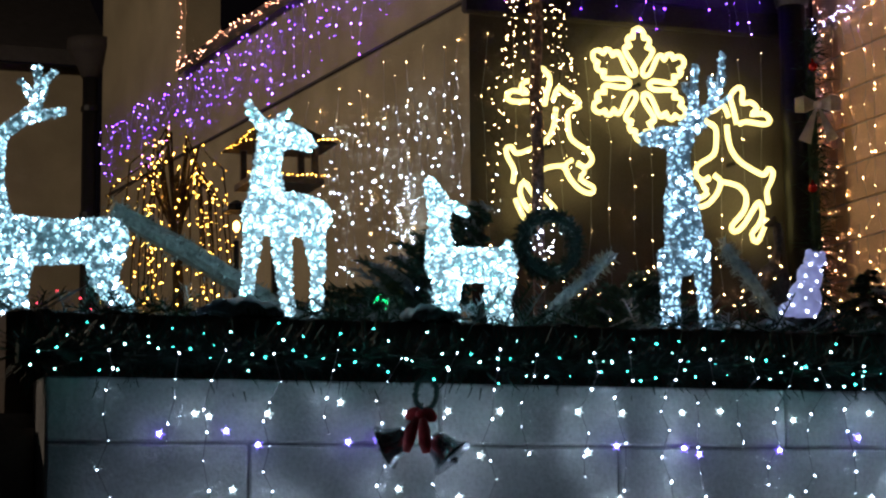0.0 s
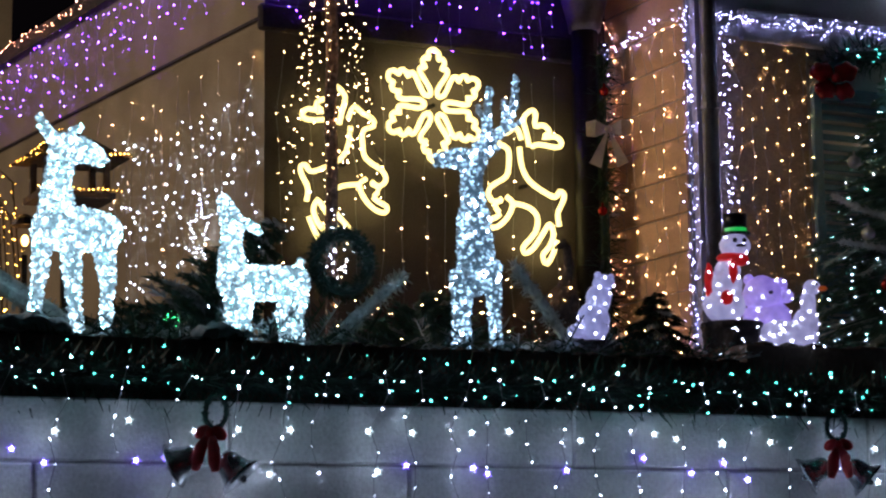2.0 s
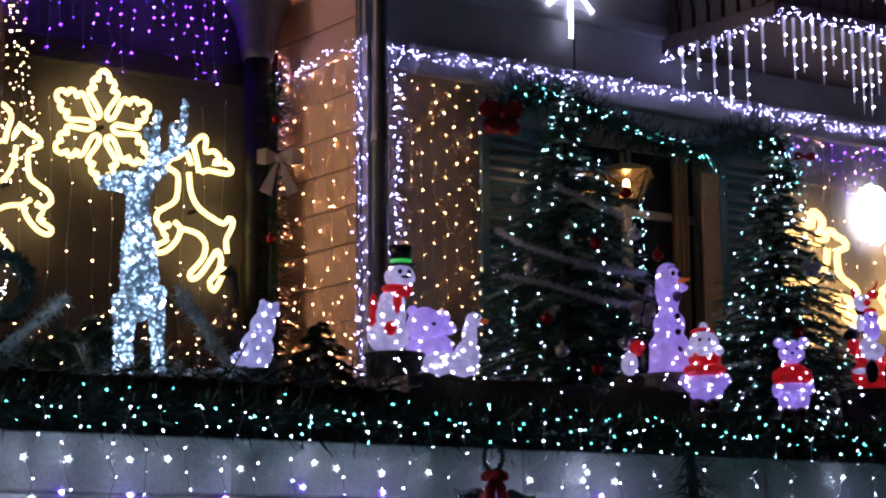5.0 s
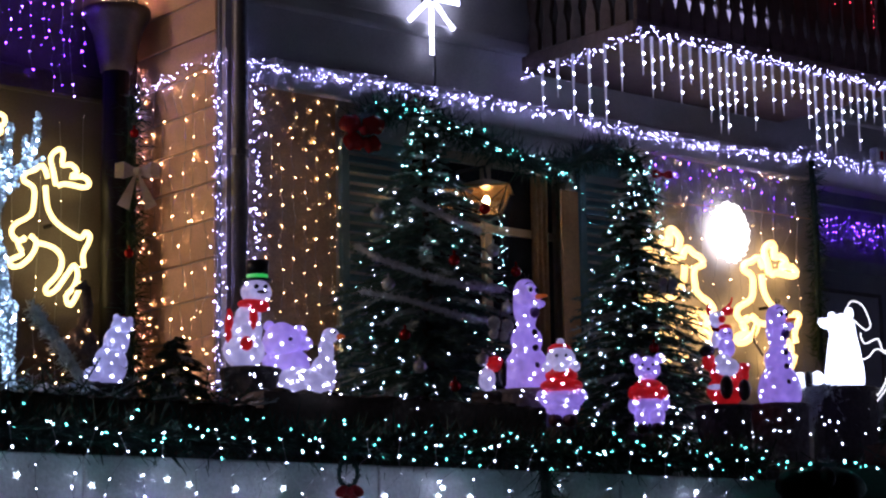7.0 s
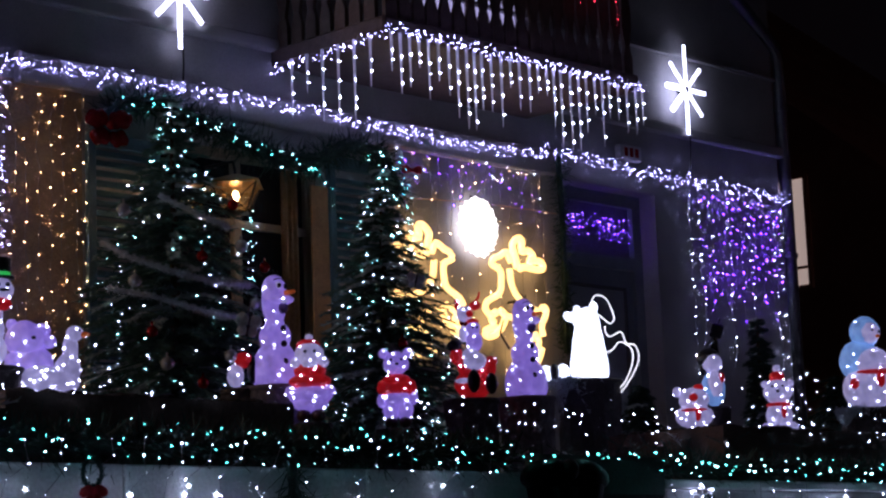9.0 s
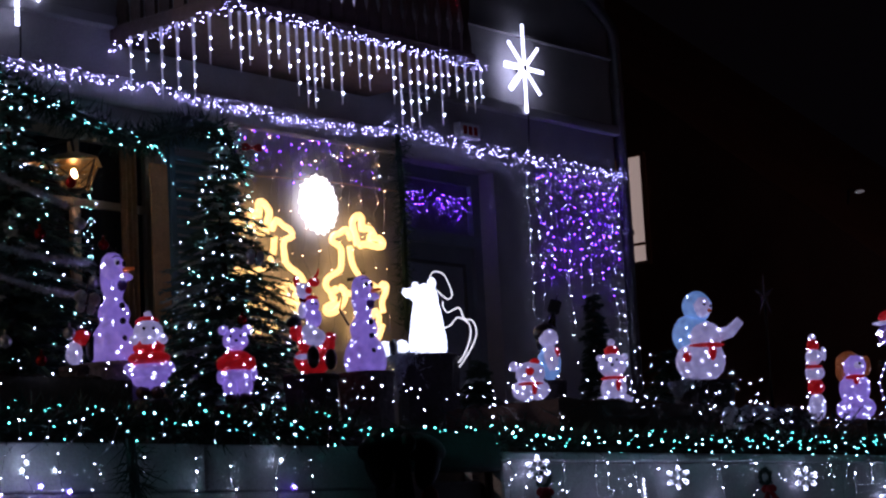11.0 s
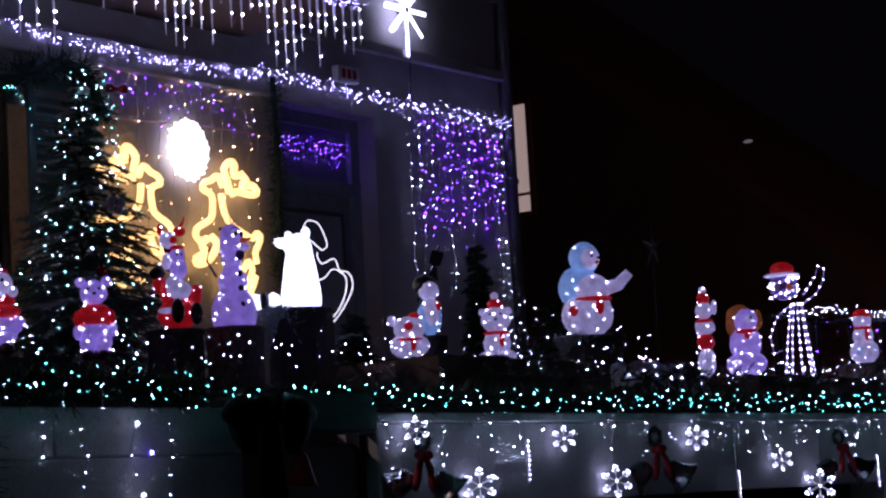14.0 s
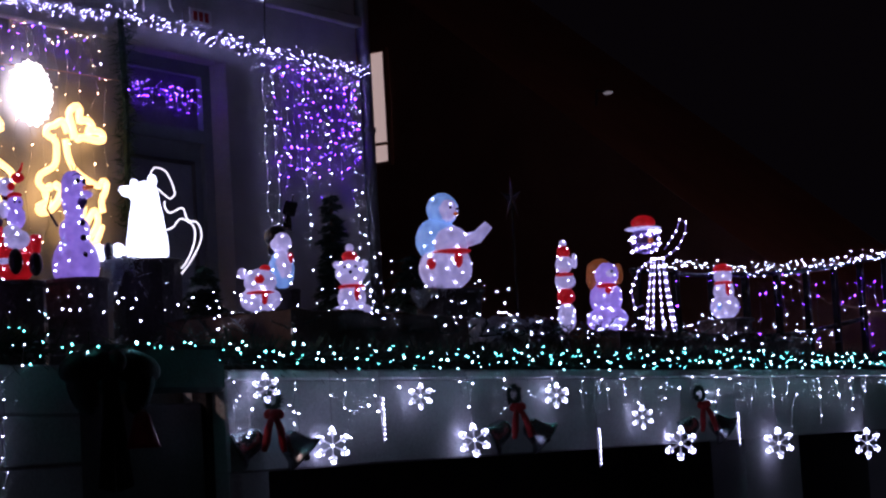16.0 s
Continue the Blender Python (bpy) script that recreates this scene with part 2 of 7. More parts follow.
def string_lights(name, label, runs, lamp, r=0.011, cable=M_CLEAR, thick=0.0016, category="string lights", group="string lights", jitter=0.02, second=None, share=0.0, skip_cable=False):
    """A string of small lamps: runs are rows of lamp places joined by a thin cable."""
    top = holder(name, (0, 0, 0), label, category, group=group)
    r *= 0.34
    wire, lamps = Shape(), Shape()
    for run in runs:
        pts = [Vector(p) + Vector((rnd.uniform(-jitter, jitter), rnd.uniform(-jitter, jitter) * 0.4, rnd.uniform(-jitter, jitter))) for p in run]
        if len(pts) > 1 and not skip_cable:
            wire.tube(pts, thick, 4, caps=False)
        for p in pts:
            lamps.bead(p + Vector((0, -thick - r * 0.5, 0)), r * rnd.choice((0.5, 0.7, 0.85, 1.0, 1.15)) * rnd.uniform(0.9, 1.1), 1 if second and rnd.random() < share else 0)
    if wire.v:
        part("cable", wire, cable, top, kind="stuff")
    part("lamp", lamps, [lamp, second or lamp], top, kind="stuff")
    return top


def drops(x0, x1, y, top, lengths, step, gap, fill=1.0):
    """Hanging runs of a light curtain from x0 to x1 along x."""
    out, x = [], x0
    while x < x1:
        n = int(rnd.uniform(*lengths) / gap)
        ph = rnd.random()
        out.append([(x + rnd.gauss(0, step * 0.12), y, top - gap * (i + ph + rnd.uniform(-0.3, 0.3))) for i in range(max(n, 1)) if rnd.random() < fill or i == 0])
        x += step * rnd.uniform(0.8, 1.2)
    return out


def along(a, b, n, sag=0.0):
    a, b = Vector(a), Vector(b)
    return [a.lerp(b, i / n) - Vector((0, 0, sag * 4 * (i / n) * (1 - i / n))) for i in range(n + 1)]


# ---- the setting ----
sh = Shape()
sh.add([(-600, -600, 0), (600, -600, 0), (600, 600, 0), (-600, 600, 0)], [(0, 1, 2, 3)])
thing("ground", sh, M_ASPHALT, "dark asphalt street before the terrace wall", "street", "structure")

sh = Shape().box(-14, 12, -3.6, 1.0, FLOOR - 0.25, FLOOR)
thing("terrace_floor", sh, M_PAVE, "grey paved terrace floor before the houses", "floor", "structure")


def block_wall(name, x0, x1, z0, z1, label, length=0.62, height=0.2):
    """A low wall of painted blocks, each one proud of the joints."""
    core = Shape().box(x0, x1, WALL_Y + 0.012, WALL_Y + 0.25, z0, z1 - 0.004)
    wall = thing(name, core, M_JOINT, label, "wall", "structure")
    z, row = z1, 0
    while z > z0 + 0.05:
        h = min(height, z - z0)
        x = x0 - (length / 2 if row % 2 else 0)
        while x < x1 - 0.02:
            a, b = max(x, x0), min(x + length, x1)
            if b - a > 0.04:
                BLOCKS.append((wall, a, b, z - h, z))
            x += length
        z -= height
        row += 1
    return wall


BLOCKS = []
block_wall("wall_terrace_west", -5.52, 0.5, 0.0, 2.1, "white painted block wall below the terrace", 1.24, 0.2)
sh = Shape().box(-14, -5.53, WALL_Y + 0.15, WALL_Y + 0.4, 0, 1.95)
thing("wall_terrace_end", sh, M_DARKWALL, "dark plaster wall beside the white wall", "wall", "structure")
# the beam over the garage openings, with its end and middle piers
sh = Shape().box(1.42, 10.2, WALL_Y, WALL_Y + 0.25, 1.62, 2.03, bevel=0.01)
sh.box(1.42, 1.7, WALL_Y + 0.003, WALL_Y + 0.25, 0, 1.62)
sh.box(6.8, 7.7, WALL_Y + 0.003, WALL_Y + 0.25, 0, 1.62)
sh.box(9.6, 10.2, WALL_Y + 0.003, WALL_Y + 0.25, 0, 1.62)
sh.box(1.40, 10.2, WALL_Y - 0.025, WALL_Y + 0.27, 2.03, 2.075, bevel=0.008)
thing("wall_terrace_east", sh, M_PAINT, "white painted beam and piers over dark garage openings", "wall", "structure")
sh = Shape().box(0.5, 10.2, -1.2, -1.1, 0, 1.75).box(0.5, 0.6, -3.59, -1.2, 0, 1.75).box(10.1, 10.2, -3.6, -1.2, 0, 1.75)
thing("wall_garage", sh, M_DARKWALL, "dark bare walls inside the garage", "wall", "structure")


def wall_with_openings(name, x0, x1, y0, y1, z0, z1, holes, material, label):
    """A wall along x with rectangular openings cut through it; holes are (x0, x1, z0, z1) in order of x."""
    s, x = Shape(), x0
    for a, b, c, d in holes:
        s.box(x, a, y0, y1, z0, z1)
        if c > z0:
            s.box(a, b, y0, y1, z0, c)
        s.box(a, b, y0, y1, d, z1)
        x = b
    s.box(x, x1, y0, y1, z0, z1)
    return thing(name, s, material, label, "wall", "structure")


wall_with_openings("wall_house_front", 0.0, 8.15, 0.0, 0.3, FLOOR, EAVE + 0.05, [(1.36, 2.76, FLOOR + 0.05, 4.48), (5.22, 6.38, FLOOR, 4.66)], M_GREY, "grey rendered ground floor wall of the house")
wall_with_openings("wall_house_upper", 0.0, 8.15, 0.02, 0.3, EAVE + 0.05, 8.2, [(3.78, 4.98, 5.25, 7.3)], M_GREY, "grey panelled upper wall of the house")
sh = Shape().box(0.0, 0.3, 0.3, 9, FLOOR, 8.2).box(7.85, 8.15, 0.3, 9, FLOOR, 8.2).box(0, 8.15, 8.7, 9, FLOOR, 8.2)
thing("wall_house_sides", sh, M_GREY, "grey rendered side walls of the house", "wall", "structure")
sh = Shape().box(-0.4, 8.5, -0.5, 9.4, 8.2, 8.4, bevel=0.03)
thing("roof_house", sh, M_ROOF, "dark flat roof edge of the house", "roof", "structure")
sh = Shape().box(-0.06, 8.21, -0.05, 0.02, EAVE + 0.36, EAVE + 0.45, bevel=0.012).box(-0.03, 8.18, -0.025, 0.018, EAVE + 1.05, EAVE + 1.075)
sh.box(0.3, 5.2, -0.07, 0.0, EAVE - 0.16, EAVE + 0.03, bevel=0.012)
thing("trim_house", sh, M_GREY, "grey mouldings across the house front", "trim", "structure")
# boards that clad the side return of the house, and the front strip beside the corner
sh = Shape().box(-0.02, 0.0, 0.06, 1.0, FLOOR, 8.2)
return_wall = thing("wall_return", sh, M_JOINT, "boarded side return of the house, lit warm", "wall", "structure")
sh = Shape().box(0.14, 0.78, -0.016, 0.0, FLOOR, 4.68)
front_strip = thing("wall_front_strip", sh, M_STRIP, "plain ochre panel beside the corner of the house", "wall", "structure")

# neighbour house: its front faces the same way, its long side runs back
AX, AY = -2.34, 1.0
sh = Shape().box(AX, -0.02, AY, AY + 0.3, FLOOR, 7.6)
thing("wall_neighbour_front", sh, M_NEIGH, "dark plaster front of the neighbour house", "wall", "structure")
sh = Shape().box(AX - 0.05, -0.03, AY - 0.06, AY, 4.68, 4.84, bevel=0.015)
thing("trim_neighbour_front", sh, M_DARKTRIM, "dark moulding on the neighbour house front", "trim", "structure")
SIDE = pose(AX, AY, 0, 0, 0, 96)   # local x runs back along the side wall, local y faces out
sh = Shape().box(0.0, 5.2, -0.3, 0.0, FLOOR, 5.5)
thing("wall_neighbour_side", sh, M_BEIGE, "long beige rendered side wall of the neighbour house", "wall", "structure", at=SIDE)
sh = Shape().box(5.2, 7.6, -0.3, 0.0, FLOOR, 8.5)
thing("wall_neighbour_tower", sh, M_BEIGE, "tall beige end of the neighbour house", "wall", "structure", at=SIDE)
sh = Shape().box(0.0, 7.4, 0.002, 0.016, 4.76, 4.785, bevel=0.004)
thing("trim_neighbour_side", sh, M_DARKTRIM, "dark moulding along the side wall", "trim", "structure", at=SIDE)

sh = Shape().add([(-0.1, 0.06, 5.42), (5.2, 0.06, 5.42), (5.2, -3.2, 7.9), (-0.1, -3.2, 7.9), (-0.1, 0.06, 5.54), (5.2, 0.06, 5.54), (5.2, -3.2, 8.02), (-0.1, -3.2, 8.02)],
                 [(0, 1, 2, 3), (7, 6, 5, 4), (0, 4, 5, 1), (1, 5, 6, 2), (2, 6, 7, 3), (3, 7, 4, 0)])
thing("roof_neighbour", sh, M_ROOF, "dark tiled roof slope over the side wall", "roof", "structure", at=SIDE)
sh = Shape().box(-16, -3.08, 9.6, 9.9, 0, 6.25).box(-3.38, -3.08, 9.9, 16, 0, 6.25)
thing("wall_far_west", sh, M_BEIGE, "beige wall of a house farther back", "wall", "structure")
sh = Shape().add([(-16.5, 9.3, 6.2), (-2.9, 9.3, 6.2), (-2.9, 13, 8.6), (-16.5, 13, 8.6), (-16.5, 9.3, 6.35), (-2.9, 9.3, 6.35), (-2.9, 13, 8.75), (-16.5, 13, 8.75)],
                 [(0, 1, 2, 3), (7, 6, 5, 4), (0, 4, 5, 1), (1, 5, 6, 2), (2, 6, 7, 3), (3, 7, 4, 0)])
thing("roof_far_west", sh, M_ROOF, "dark roof of the house farther back", "roof", "structure")
# brown gabled building to the east with one lit window; its wall runs along y
sh = Shape()
GX = 14.0
prof = [(-9, 0), (-9, 1.2), (-1.6, 2.9), (4.4, 7.75), (9, 11.4), (9, 0)]
sh.add([(GX, y, z) for y, z in prof] + [(GX + 5, y, z) for y, z in prof], [(0, 1, 2, 3, 4, 5), (11, 10, 9, 8, 7, 6), (1, 7, 8, 2), (2, 8, 9, 3), (3, 9, 10, 4), (0, 6, 7, 1), (4, 10, 11, 5)])
thing("wall_far_east", sh, M_BROWN, "dark brown gabled building in the distance", "building", "structure")
M_LIT = led("lit_blind", (1.0, 0.78, 0.55), 0.32)
win = holder("window_far", (GX - 0.02, 0, 0), "narrow lit window with a lowered blind", "window", "structure")
part("pane", Shape().box(-0.01, 0.01, 3.66, 4.04, 5.02, 6.32), M_LIT, win)
part("window_frame", Shape().box(-0.05, 0.01, 3.62, 3.66, 4.98, 6.36).box(-0.05, 0.01, 4.04, 4.08, 4.98, 6.36).box(-0.05, 0.01, 3.66, 4.04, 5.22, 5.25).box(-0.05, 0.01, 3.66, 4.04, 4.98, 5.02).box(-0.05, 0.01, 3.66, 4.04, 6.32, 6.36), M_BROWN, win)
# small lamp on its gable
lampf = holder("street_lamp", (0, 0, 0), "small dim lamp on the far building", "lamp")
part("arm", Shape().tube([(14.0, 0.92, 5.3), (13.93, 0.86, 5.45), (13.9, 0.75, 5.42)], 0.015, 6), M_METAL, lampf)
part("head", Shape().ball((13.9, 0.71, 5.4), (0.02, 0.06, 0.02)), led("dim_lamp", (1, 0.95, 0.85), 0.1), lampf)

# ---- window with shutters ----
win = holder("window_1", (0, 0, 0), "tall window with cream bars and dark panes", "window", "structure")
fr = Shape()
for x0, x1 in ((1.36, 1.43), (2.66, 2.76), (2.03, 2.1)):
    fr.box(x0, x1, 0.06, 0.14, FLOOR + 0.05, 4.48, bevel=0.008)
fr.box(1.43, 2.69, 0.06, 0.14, 4.41, 4.48).box(1.43, 2.69, 0.065, 0.135, 3.97, 4.02).box(1.43, 2.69, 0.065, 0.135, 2.05, 2.2).box(1.43, 2.69, 0.065, 0.135, 3.2, 3.24)
part("window_frame", fr, M_FRAME, win)
for x0, x1 in ((1.43, 2.03), (2.1, 2.69)):
    for z0, z1 in ((2.2, 3.2), (3.24, 3.97), (4.02, 4.41)):
        part("pane", Shape().box(x0, x1, 0.098, 0.104, z0, z1), M_GLASS, win)
part("window_sill", Shape().box(1.3, 2.82, -0.06, 0.1, FLOOR, FLOOR + 0.05, bevel=0.01), M_STONE, win)
cur = Shape()
cx = [(2.4 + 0.13 * i / 24, -0.02 + 0.016 * math.sin(i * 0.8)) for i in range(25)]
cur.add([(x, y + dy, z) for dy in (0, 0.012) for z in (2.1, 4.38) for x, y in cx],
        [(i, i + 1, 25 + i + 1, 25 + i) for i in range(24)] + [(50 + i, 75 + i, 76 + i, 51 + i) for i in range(24)])
thing("curtain", cur, M_CURTD, "ochre curtain hanging at the window edge", "curtain", at=pose(0, 0.02, 0))


cur = Shape().add([(x, y, z) for y in (-0.045, -0.03) for z in (2.1, 4.3) for x in (2.62, 2.7, 2.77)], [(0, 1, 4, 3), (1, 2, 5, 4), (7, 6, 9, 10), (8, 7, 10, 11), (3, 4, 10, 9), (4, 5, 11, 10), (0, 3, 9, 6), (2, 8, 11, 5)])
thing("curtain", cur, M_CURT, "plain tan fabric strip hanging at the window jamb, lantern light in its colour", "curtain")


def shutter(x0, x1, z0, z1, label):
    top = holder("shutter", (x0, -0.012, z0), label, "shutter", group="window shutters")
    w, h = x1 - x0, z1 - z0
    part("frame", Shape().box(0, 0.06, -0.045, 0, 0, h, bevel=0.006).box(w - 0.06, w, -0.045, 0, 0, h, bevel=0.006).box(0.06, w - 0.06, -0.045, 0, 0, 0.1).box(0.06, w - 0.06, -0.045, 0, h - 0.08, h).box(0.06, w - 0.06, -0.045, 0, h * 0.48, h * 0.48 + 0.07), M_SHUT, top)
    sl = Shape().add([(0.06, -0.008, 0), (w - 0.06, -0.008, 0), (w - 0.06, -0.038, -0.045), (0.06, -0.038, -0.045), (0.06, -0.016, 0.002), (w - 0.06, -0.016, 0.002), (w - 0.06, -0.044, -0.04), (0.06, -0.044, -0.04)],
                     [(0, 1, 2, 3), (7, 6, 5, 4), (0, 4, 5, 1), (3, 2, 6, 7)])
    me = mesh_of("slat", sl, M_SHUT)
    z = 0.16
    while z < h - 0.09:
        if not h * 0.48 - 0.01 < z < h * 0.48 + 0.1:
            ob = new("slat", me)
            ob.parent = top
            ob.location = (0, 0, z)
        z += 0.062
    return top


shutter(0.80, 1.35, FLOOR + 0.05, 4.42, "blue-green louvred shutter folded open beside the window")
shutter(2.78, 3.33, FLOOR + 0.05, 4.52, "blue-green louvred shutter folded open beside the window")

# ---- front door ----
door = holder("door_1", (0, 0, 0), "blue-grey front door with a transom window above", "door", "structure")
part("door_frame", Shape().box(5.22, 5.32, 0.16, 0.28, FLOOR, 4.66).box(6.28, 6.38, 0.16, 0.28, FLOOR, 4.66).box(5.32, 6.28, 0.16, 0.28, 4.56, 4.66).box(5.32, 6.28, 0.16, 0.28, 4.05, 4.15), M_DOOR, door)
leaf = part("door_leaf", Shape().box(5.32, 6.28, 0.2, 0.25, FLOOR, 4.05), M_DOOR, door)
part("panel", Shape().box(5.45, 6.15, 0.185, 0.2, 3.0, 3.88, bevel=0.01), mat("frosted_door_glass", (0.34, 0.38, 0.46), 0.3, vary=0.2, scale=5, bump=0.1), leaf)
part("moulding", Shape().box(5.42, 6.18, 0.172, 0.2, 3.88, 3.91, bevel=0.006).box(5.42, 5.45, 0.172, 0.2, 2.15, 3.88, bevel=0.006).box(6.15, 6.18, 0.172, 0.2, 2.15, 3.88, bevel=0.006), M_METAL, leaf)
part("panel", Shape().box(5.45, 6.15, 0.18, 0.2, 2.15, 2.85, bevel=0.01), M_DOOR, leaf)
part("transom_pane", Shape().box(5.32, 6.28, 0.21, 0.22, 4.15, 4.56), mat("frosted_transom_glass", (0.22, 0.2, 0.3), 0.35, vary=0.2, scale=6, bump=0.1), door)
part("handle", Shape().tube([(5.4, 0.2, 3.02), (5.4, 0.14, 3.02), (5.5, 0.14, 3.02)], 0.01, 6), M_METAL, leaf)

# ---- balcony ----
BX0, BX1, BY = 2.34, 4.9, -1.08
bal = holder("balcony", (0, 0, 0), "dark wooden balcony with turned balusters", "balcony", "structure")
part("floor", Shape().box(BX0, BX1, BY, 0.02, 5.08, 5.2, bevel=0.015), M_WOOD, bal)
part("rail", Shape().box(BX0, BX1, BY, BY + 0.07, 6.1, 6.18, bevel=0.012).box(BX0, BX0 + 0.07, BY + 0.07, 0.02, 6.1, 6.18).box(BX1 - 0.07, BX1, BY + 0.07, 0.02, 6.1, 6.18), M_WOOD, bal)
bz = [(0.05, 0), (0.05, 0.12), (0.025, 0.2), (0.055, 0.35), (0.05, 0.5), (0.022, 0.62), (0.05, 0.74), (0.05, 0.9)]
flat = Shape()
left = [(-r, z) for r, z in bz]
pr = [(r, z) for r, z in bz] + left[::-1]
flat.add([(x, 0, z) for x, z in pr] + [(x, 0.03, z) for x, z in pr], [tuple(range(16)), tuple(range(31, 15, -1))] + [(i, 16 + i, 16 + (i + 1) % 16, (i + 1) % 16) for i in range(16)])
me = mesh_of("baluster", flat, M_WOOD)
M_PALE = mat("pale_wall_behind", (0.5, 0.48, 0.5), 0.8, vary=0.2, scale=3)
for i in range(20):
    ob = new("baluster", me)
    ob.parent = bal
    ob.location = (BX0 + 0.09 + i * (BX1 - BX0 - 0.18) / 19, BY + 0.02, 5.2)
for i in range(7):
    ob = new("baluster", me)
    ob.parent = bal
    ob.matrix_basis = pose(BX0 + 0.05, BY + 0.15 + i * 0.14, 5.2, 0, 0, 90)
win = holder("window_2", (0.23, 0, 0), "balcony door with pale frame and panes given a lavender glow", "window", "structure")
part("window_frame", Shape().box(3.55, 3.63, 0.06, 0.16, 5.25, 7.3).box(4.67, 4.75, 0.06, 0.16, 5.25, 7.3).box(4.11, 4.19, 0.06, 0.16, 5.25, 7.3).box(3.63, 4.67, 0.06, 0.16, 7.2, 7.3), M_PALE, win)
# glow added to the panes to brighten the gaps between balusters
M_PANE_GLOW = led("pane_lavender_glow", (0.62, 0.58, 0.85), 0.5)
part("pane", Shape().box(3.63, 4.11, 0.1, 0.11, 5.25, 7.2), M_PANE_GLOW, win)
part("pane", Shape().box(4.19, 4.67, 0.1, 0.11, 5.25, 7.2), M_PANE_GLOW, win)

# ---- pipes ----
pipe = holder("downpipe", (0, 0, 0), "dark zinc downpipe on the house corner", "pipe", group="rain pipes")
part("pipe", Shape().tube([(0.05, -0.06, 2.0), (0.05, -0.06, 8.2)], 0.05, 12), M_METAL, pipe, smooth=True)
for z in (2.6, 4.2, 5.4, 6.8):
    part("clamp", Shape().tube([(0.05, -0.06, z), (0.05, -0.06, z + 0.04)], 0.06, 12), M_METAL, pipe)
pipe = holder("downpipe", (0, 0, 0), "grey downpipe bending under the eave", "pipe", group="rain pipes")
part("pipe", Shape().tube([(8.2, -0.02, 2.0), (8.2, -0.02, 6.0), (8.17, -0.03, 6.16), (7.5, -0.1, 6.5), (7.0, -0.15, 6.75)], 0.055, 10), M_METAL, pipe, smooth=True)
for z in (2.8, 4.3, 5.6):
    part("clamp", Shape().tube([(8.2, -0.02, z), (8.2, -0.02, z + 0.04)], 0.066, 12), M_METAL, pipe)
pipe = holder("rain_hopper", (0, 0, 0), "dark flared rain hopper on a garlanded pipe", "pipe", group="rain pipes")
part("pipe", Shape().tube([(-0.26, 0.86, 2.0), (-0.26, 0.86, 5.0)], 0.085, 12), M_BLACK, pipe, smooth=True)
part("hopper", Shape().lathe((-0.26, 0.86, 4.86), [(0.1, 0), (0.11, 0.06), (0.16, 0.26), (0.2, 0.34), (0.21, 0.36), (0.21, 0.4), (0.18, 0.4)], 16), M_METAL, pipe, smooth=True)
string_lights("hopper_lights", "heap of warm lamps lying in the rain hopper", [[(-0.26 + rnd.gauss(0, 0.08), 0.8 + rnd.gauss(0, 0.05), 5.27 + rnd.uniform(0, 0.06)) for _ in range(46)]], L_WARM, 0.011, skip_cable=True)

pipe = holder("downpipe", SIDE @ pose(7.66, 0.1, 0), "dark downpipe with a flared hopper on the beige house", "pipe", group="rain pipes")
part("pipe", Shape().tube([(0, 0, 0), (0, 0, 6.0)], 0.07, 12), M_BLACK, pipe, smooth=True)
part("hopper", Shape().lathe((0, 0, 5.92), [(0.08, 0), (0.1, 0.06), (0.2, 0.24), (0.22, 0.27), (0.22, 0.36), (0.19, 0.36)], 14), M_DARKTRIM, pipe, smooth=True)
for z in (3.2, 4.6, 5.6):
    part("clamp", Shape().tube([(0, 0, z), (0, 0, z + 0.05)], 0.085, 12), M_BLACK, pipe)

# ---- street lamp up the lane, behind the west houses' corner ----
sl = holder("street_lamp", (-10.5, 1.5, 0), "warm street lamp on a tall grey pole", "street lamp")
part("pole", Shape().tube([(0, 0, 0), (0, 0, 6.6), (0.3, 0.2, 7.0), (0.8, 0.4, 7.05)], [0.07, 0.05, 0.04, 0.035], 10), M_METAL, sl)
part("head", Shape().box(0.7, 1.3, 0.25, 0.55, 7.02, 7.12, bevel=0.03), M_METAL, sl)
bulb = new("street_lamp_bulb", bpy.data.lights.new("street_lamp_bulb", "POINT"))
bulb.parent = sl
bulb.location = (1.0, 0.4, 6.9)
bulb.data.energy, bulb.data.color, bulb.data.shadow_soft_size = 450, (1.0, 0.74, 0.5), 0.12

# ---- boards of the side return ----
z = FLOOR
while z < 8.1:
    ob = new("board", mesh_of("board", Shape().box(-0.036, -0.02, 0.075, 0.995, z + 0.004, z + 0.226, bevel=0.006), M_WARM))
    ob.parent = return_wall
    z += 0.23

# ---- added hooded lamp, out of view, to brighten the building to the east ----
sl = holder("street_lamp", (11.2, -9.5, 0), "added hooded warm lamp, out of view, that brightens the far building", "street lamp")
part("pole", Shape().tube([(0, 0, 0), (0, 0, 6.4), (0.1, 0.25, 6.6)], [0.07, 0.05, 0.04], 10), M_METAL, sl)
part("head", Shape().lathe((0.15, 0.35, 6.55), [(0.16, 0), (0.12, 0.12), (0.04, 0.2)], 14), M_METAL, sl)
spot = new("added_east_spot", bpy.data.lights.new("added_east_spot", "SPOT"))
spot.matrix_basis = look((11.4, -9.1, 6.5), (14.0, 2.0, 4.2))
spot.data.energy, spot.data.color, spot.data.spot_size, spot.data.spot_blend, spot.data.shadow_soft_size = 55, (1.0, 0.5, 0.32), radians(75), 0.6, 0.1

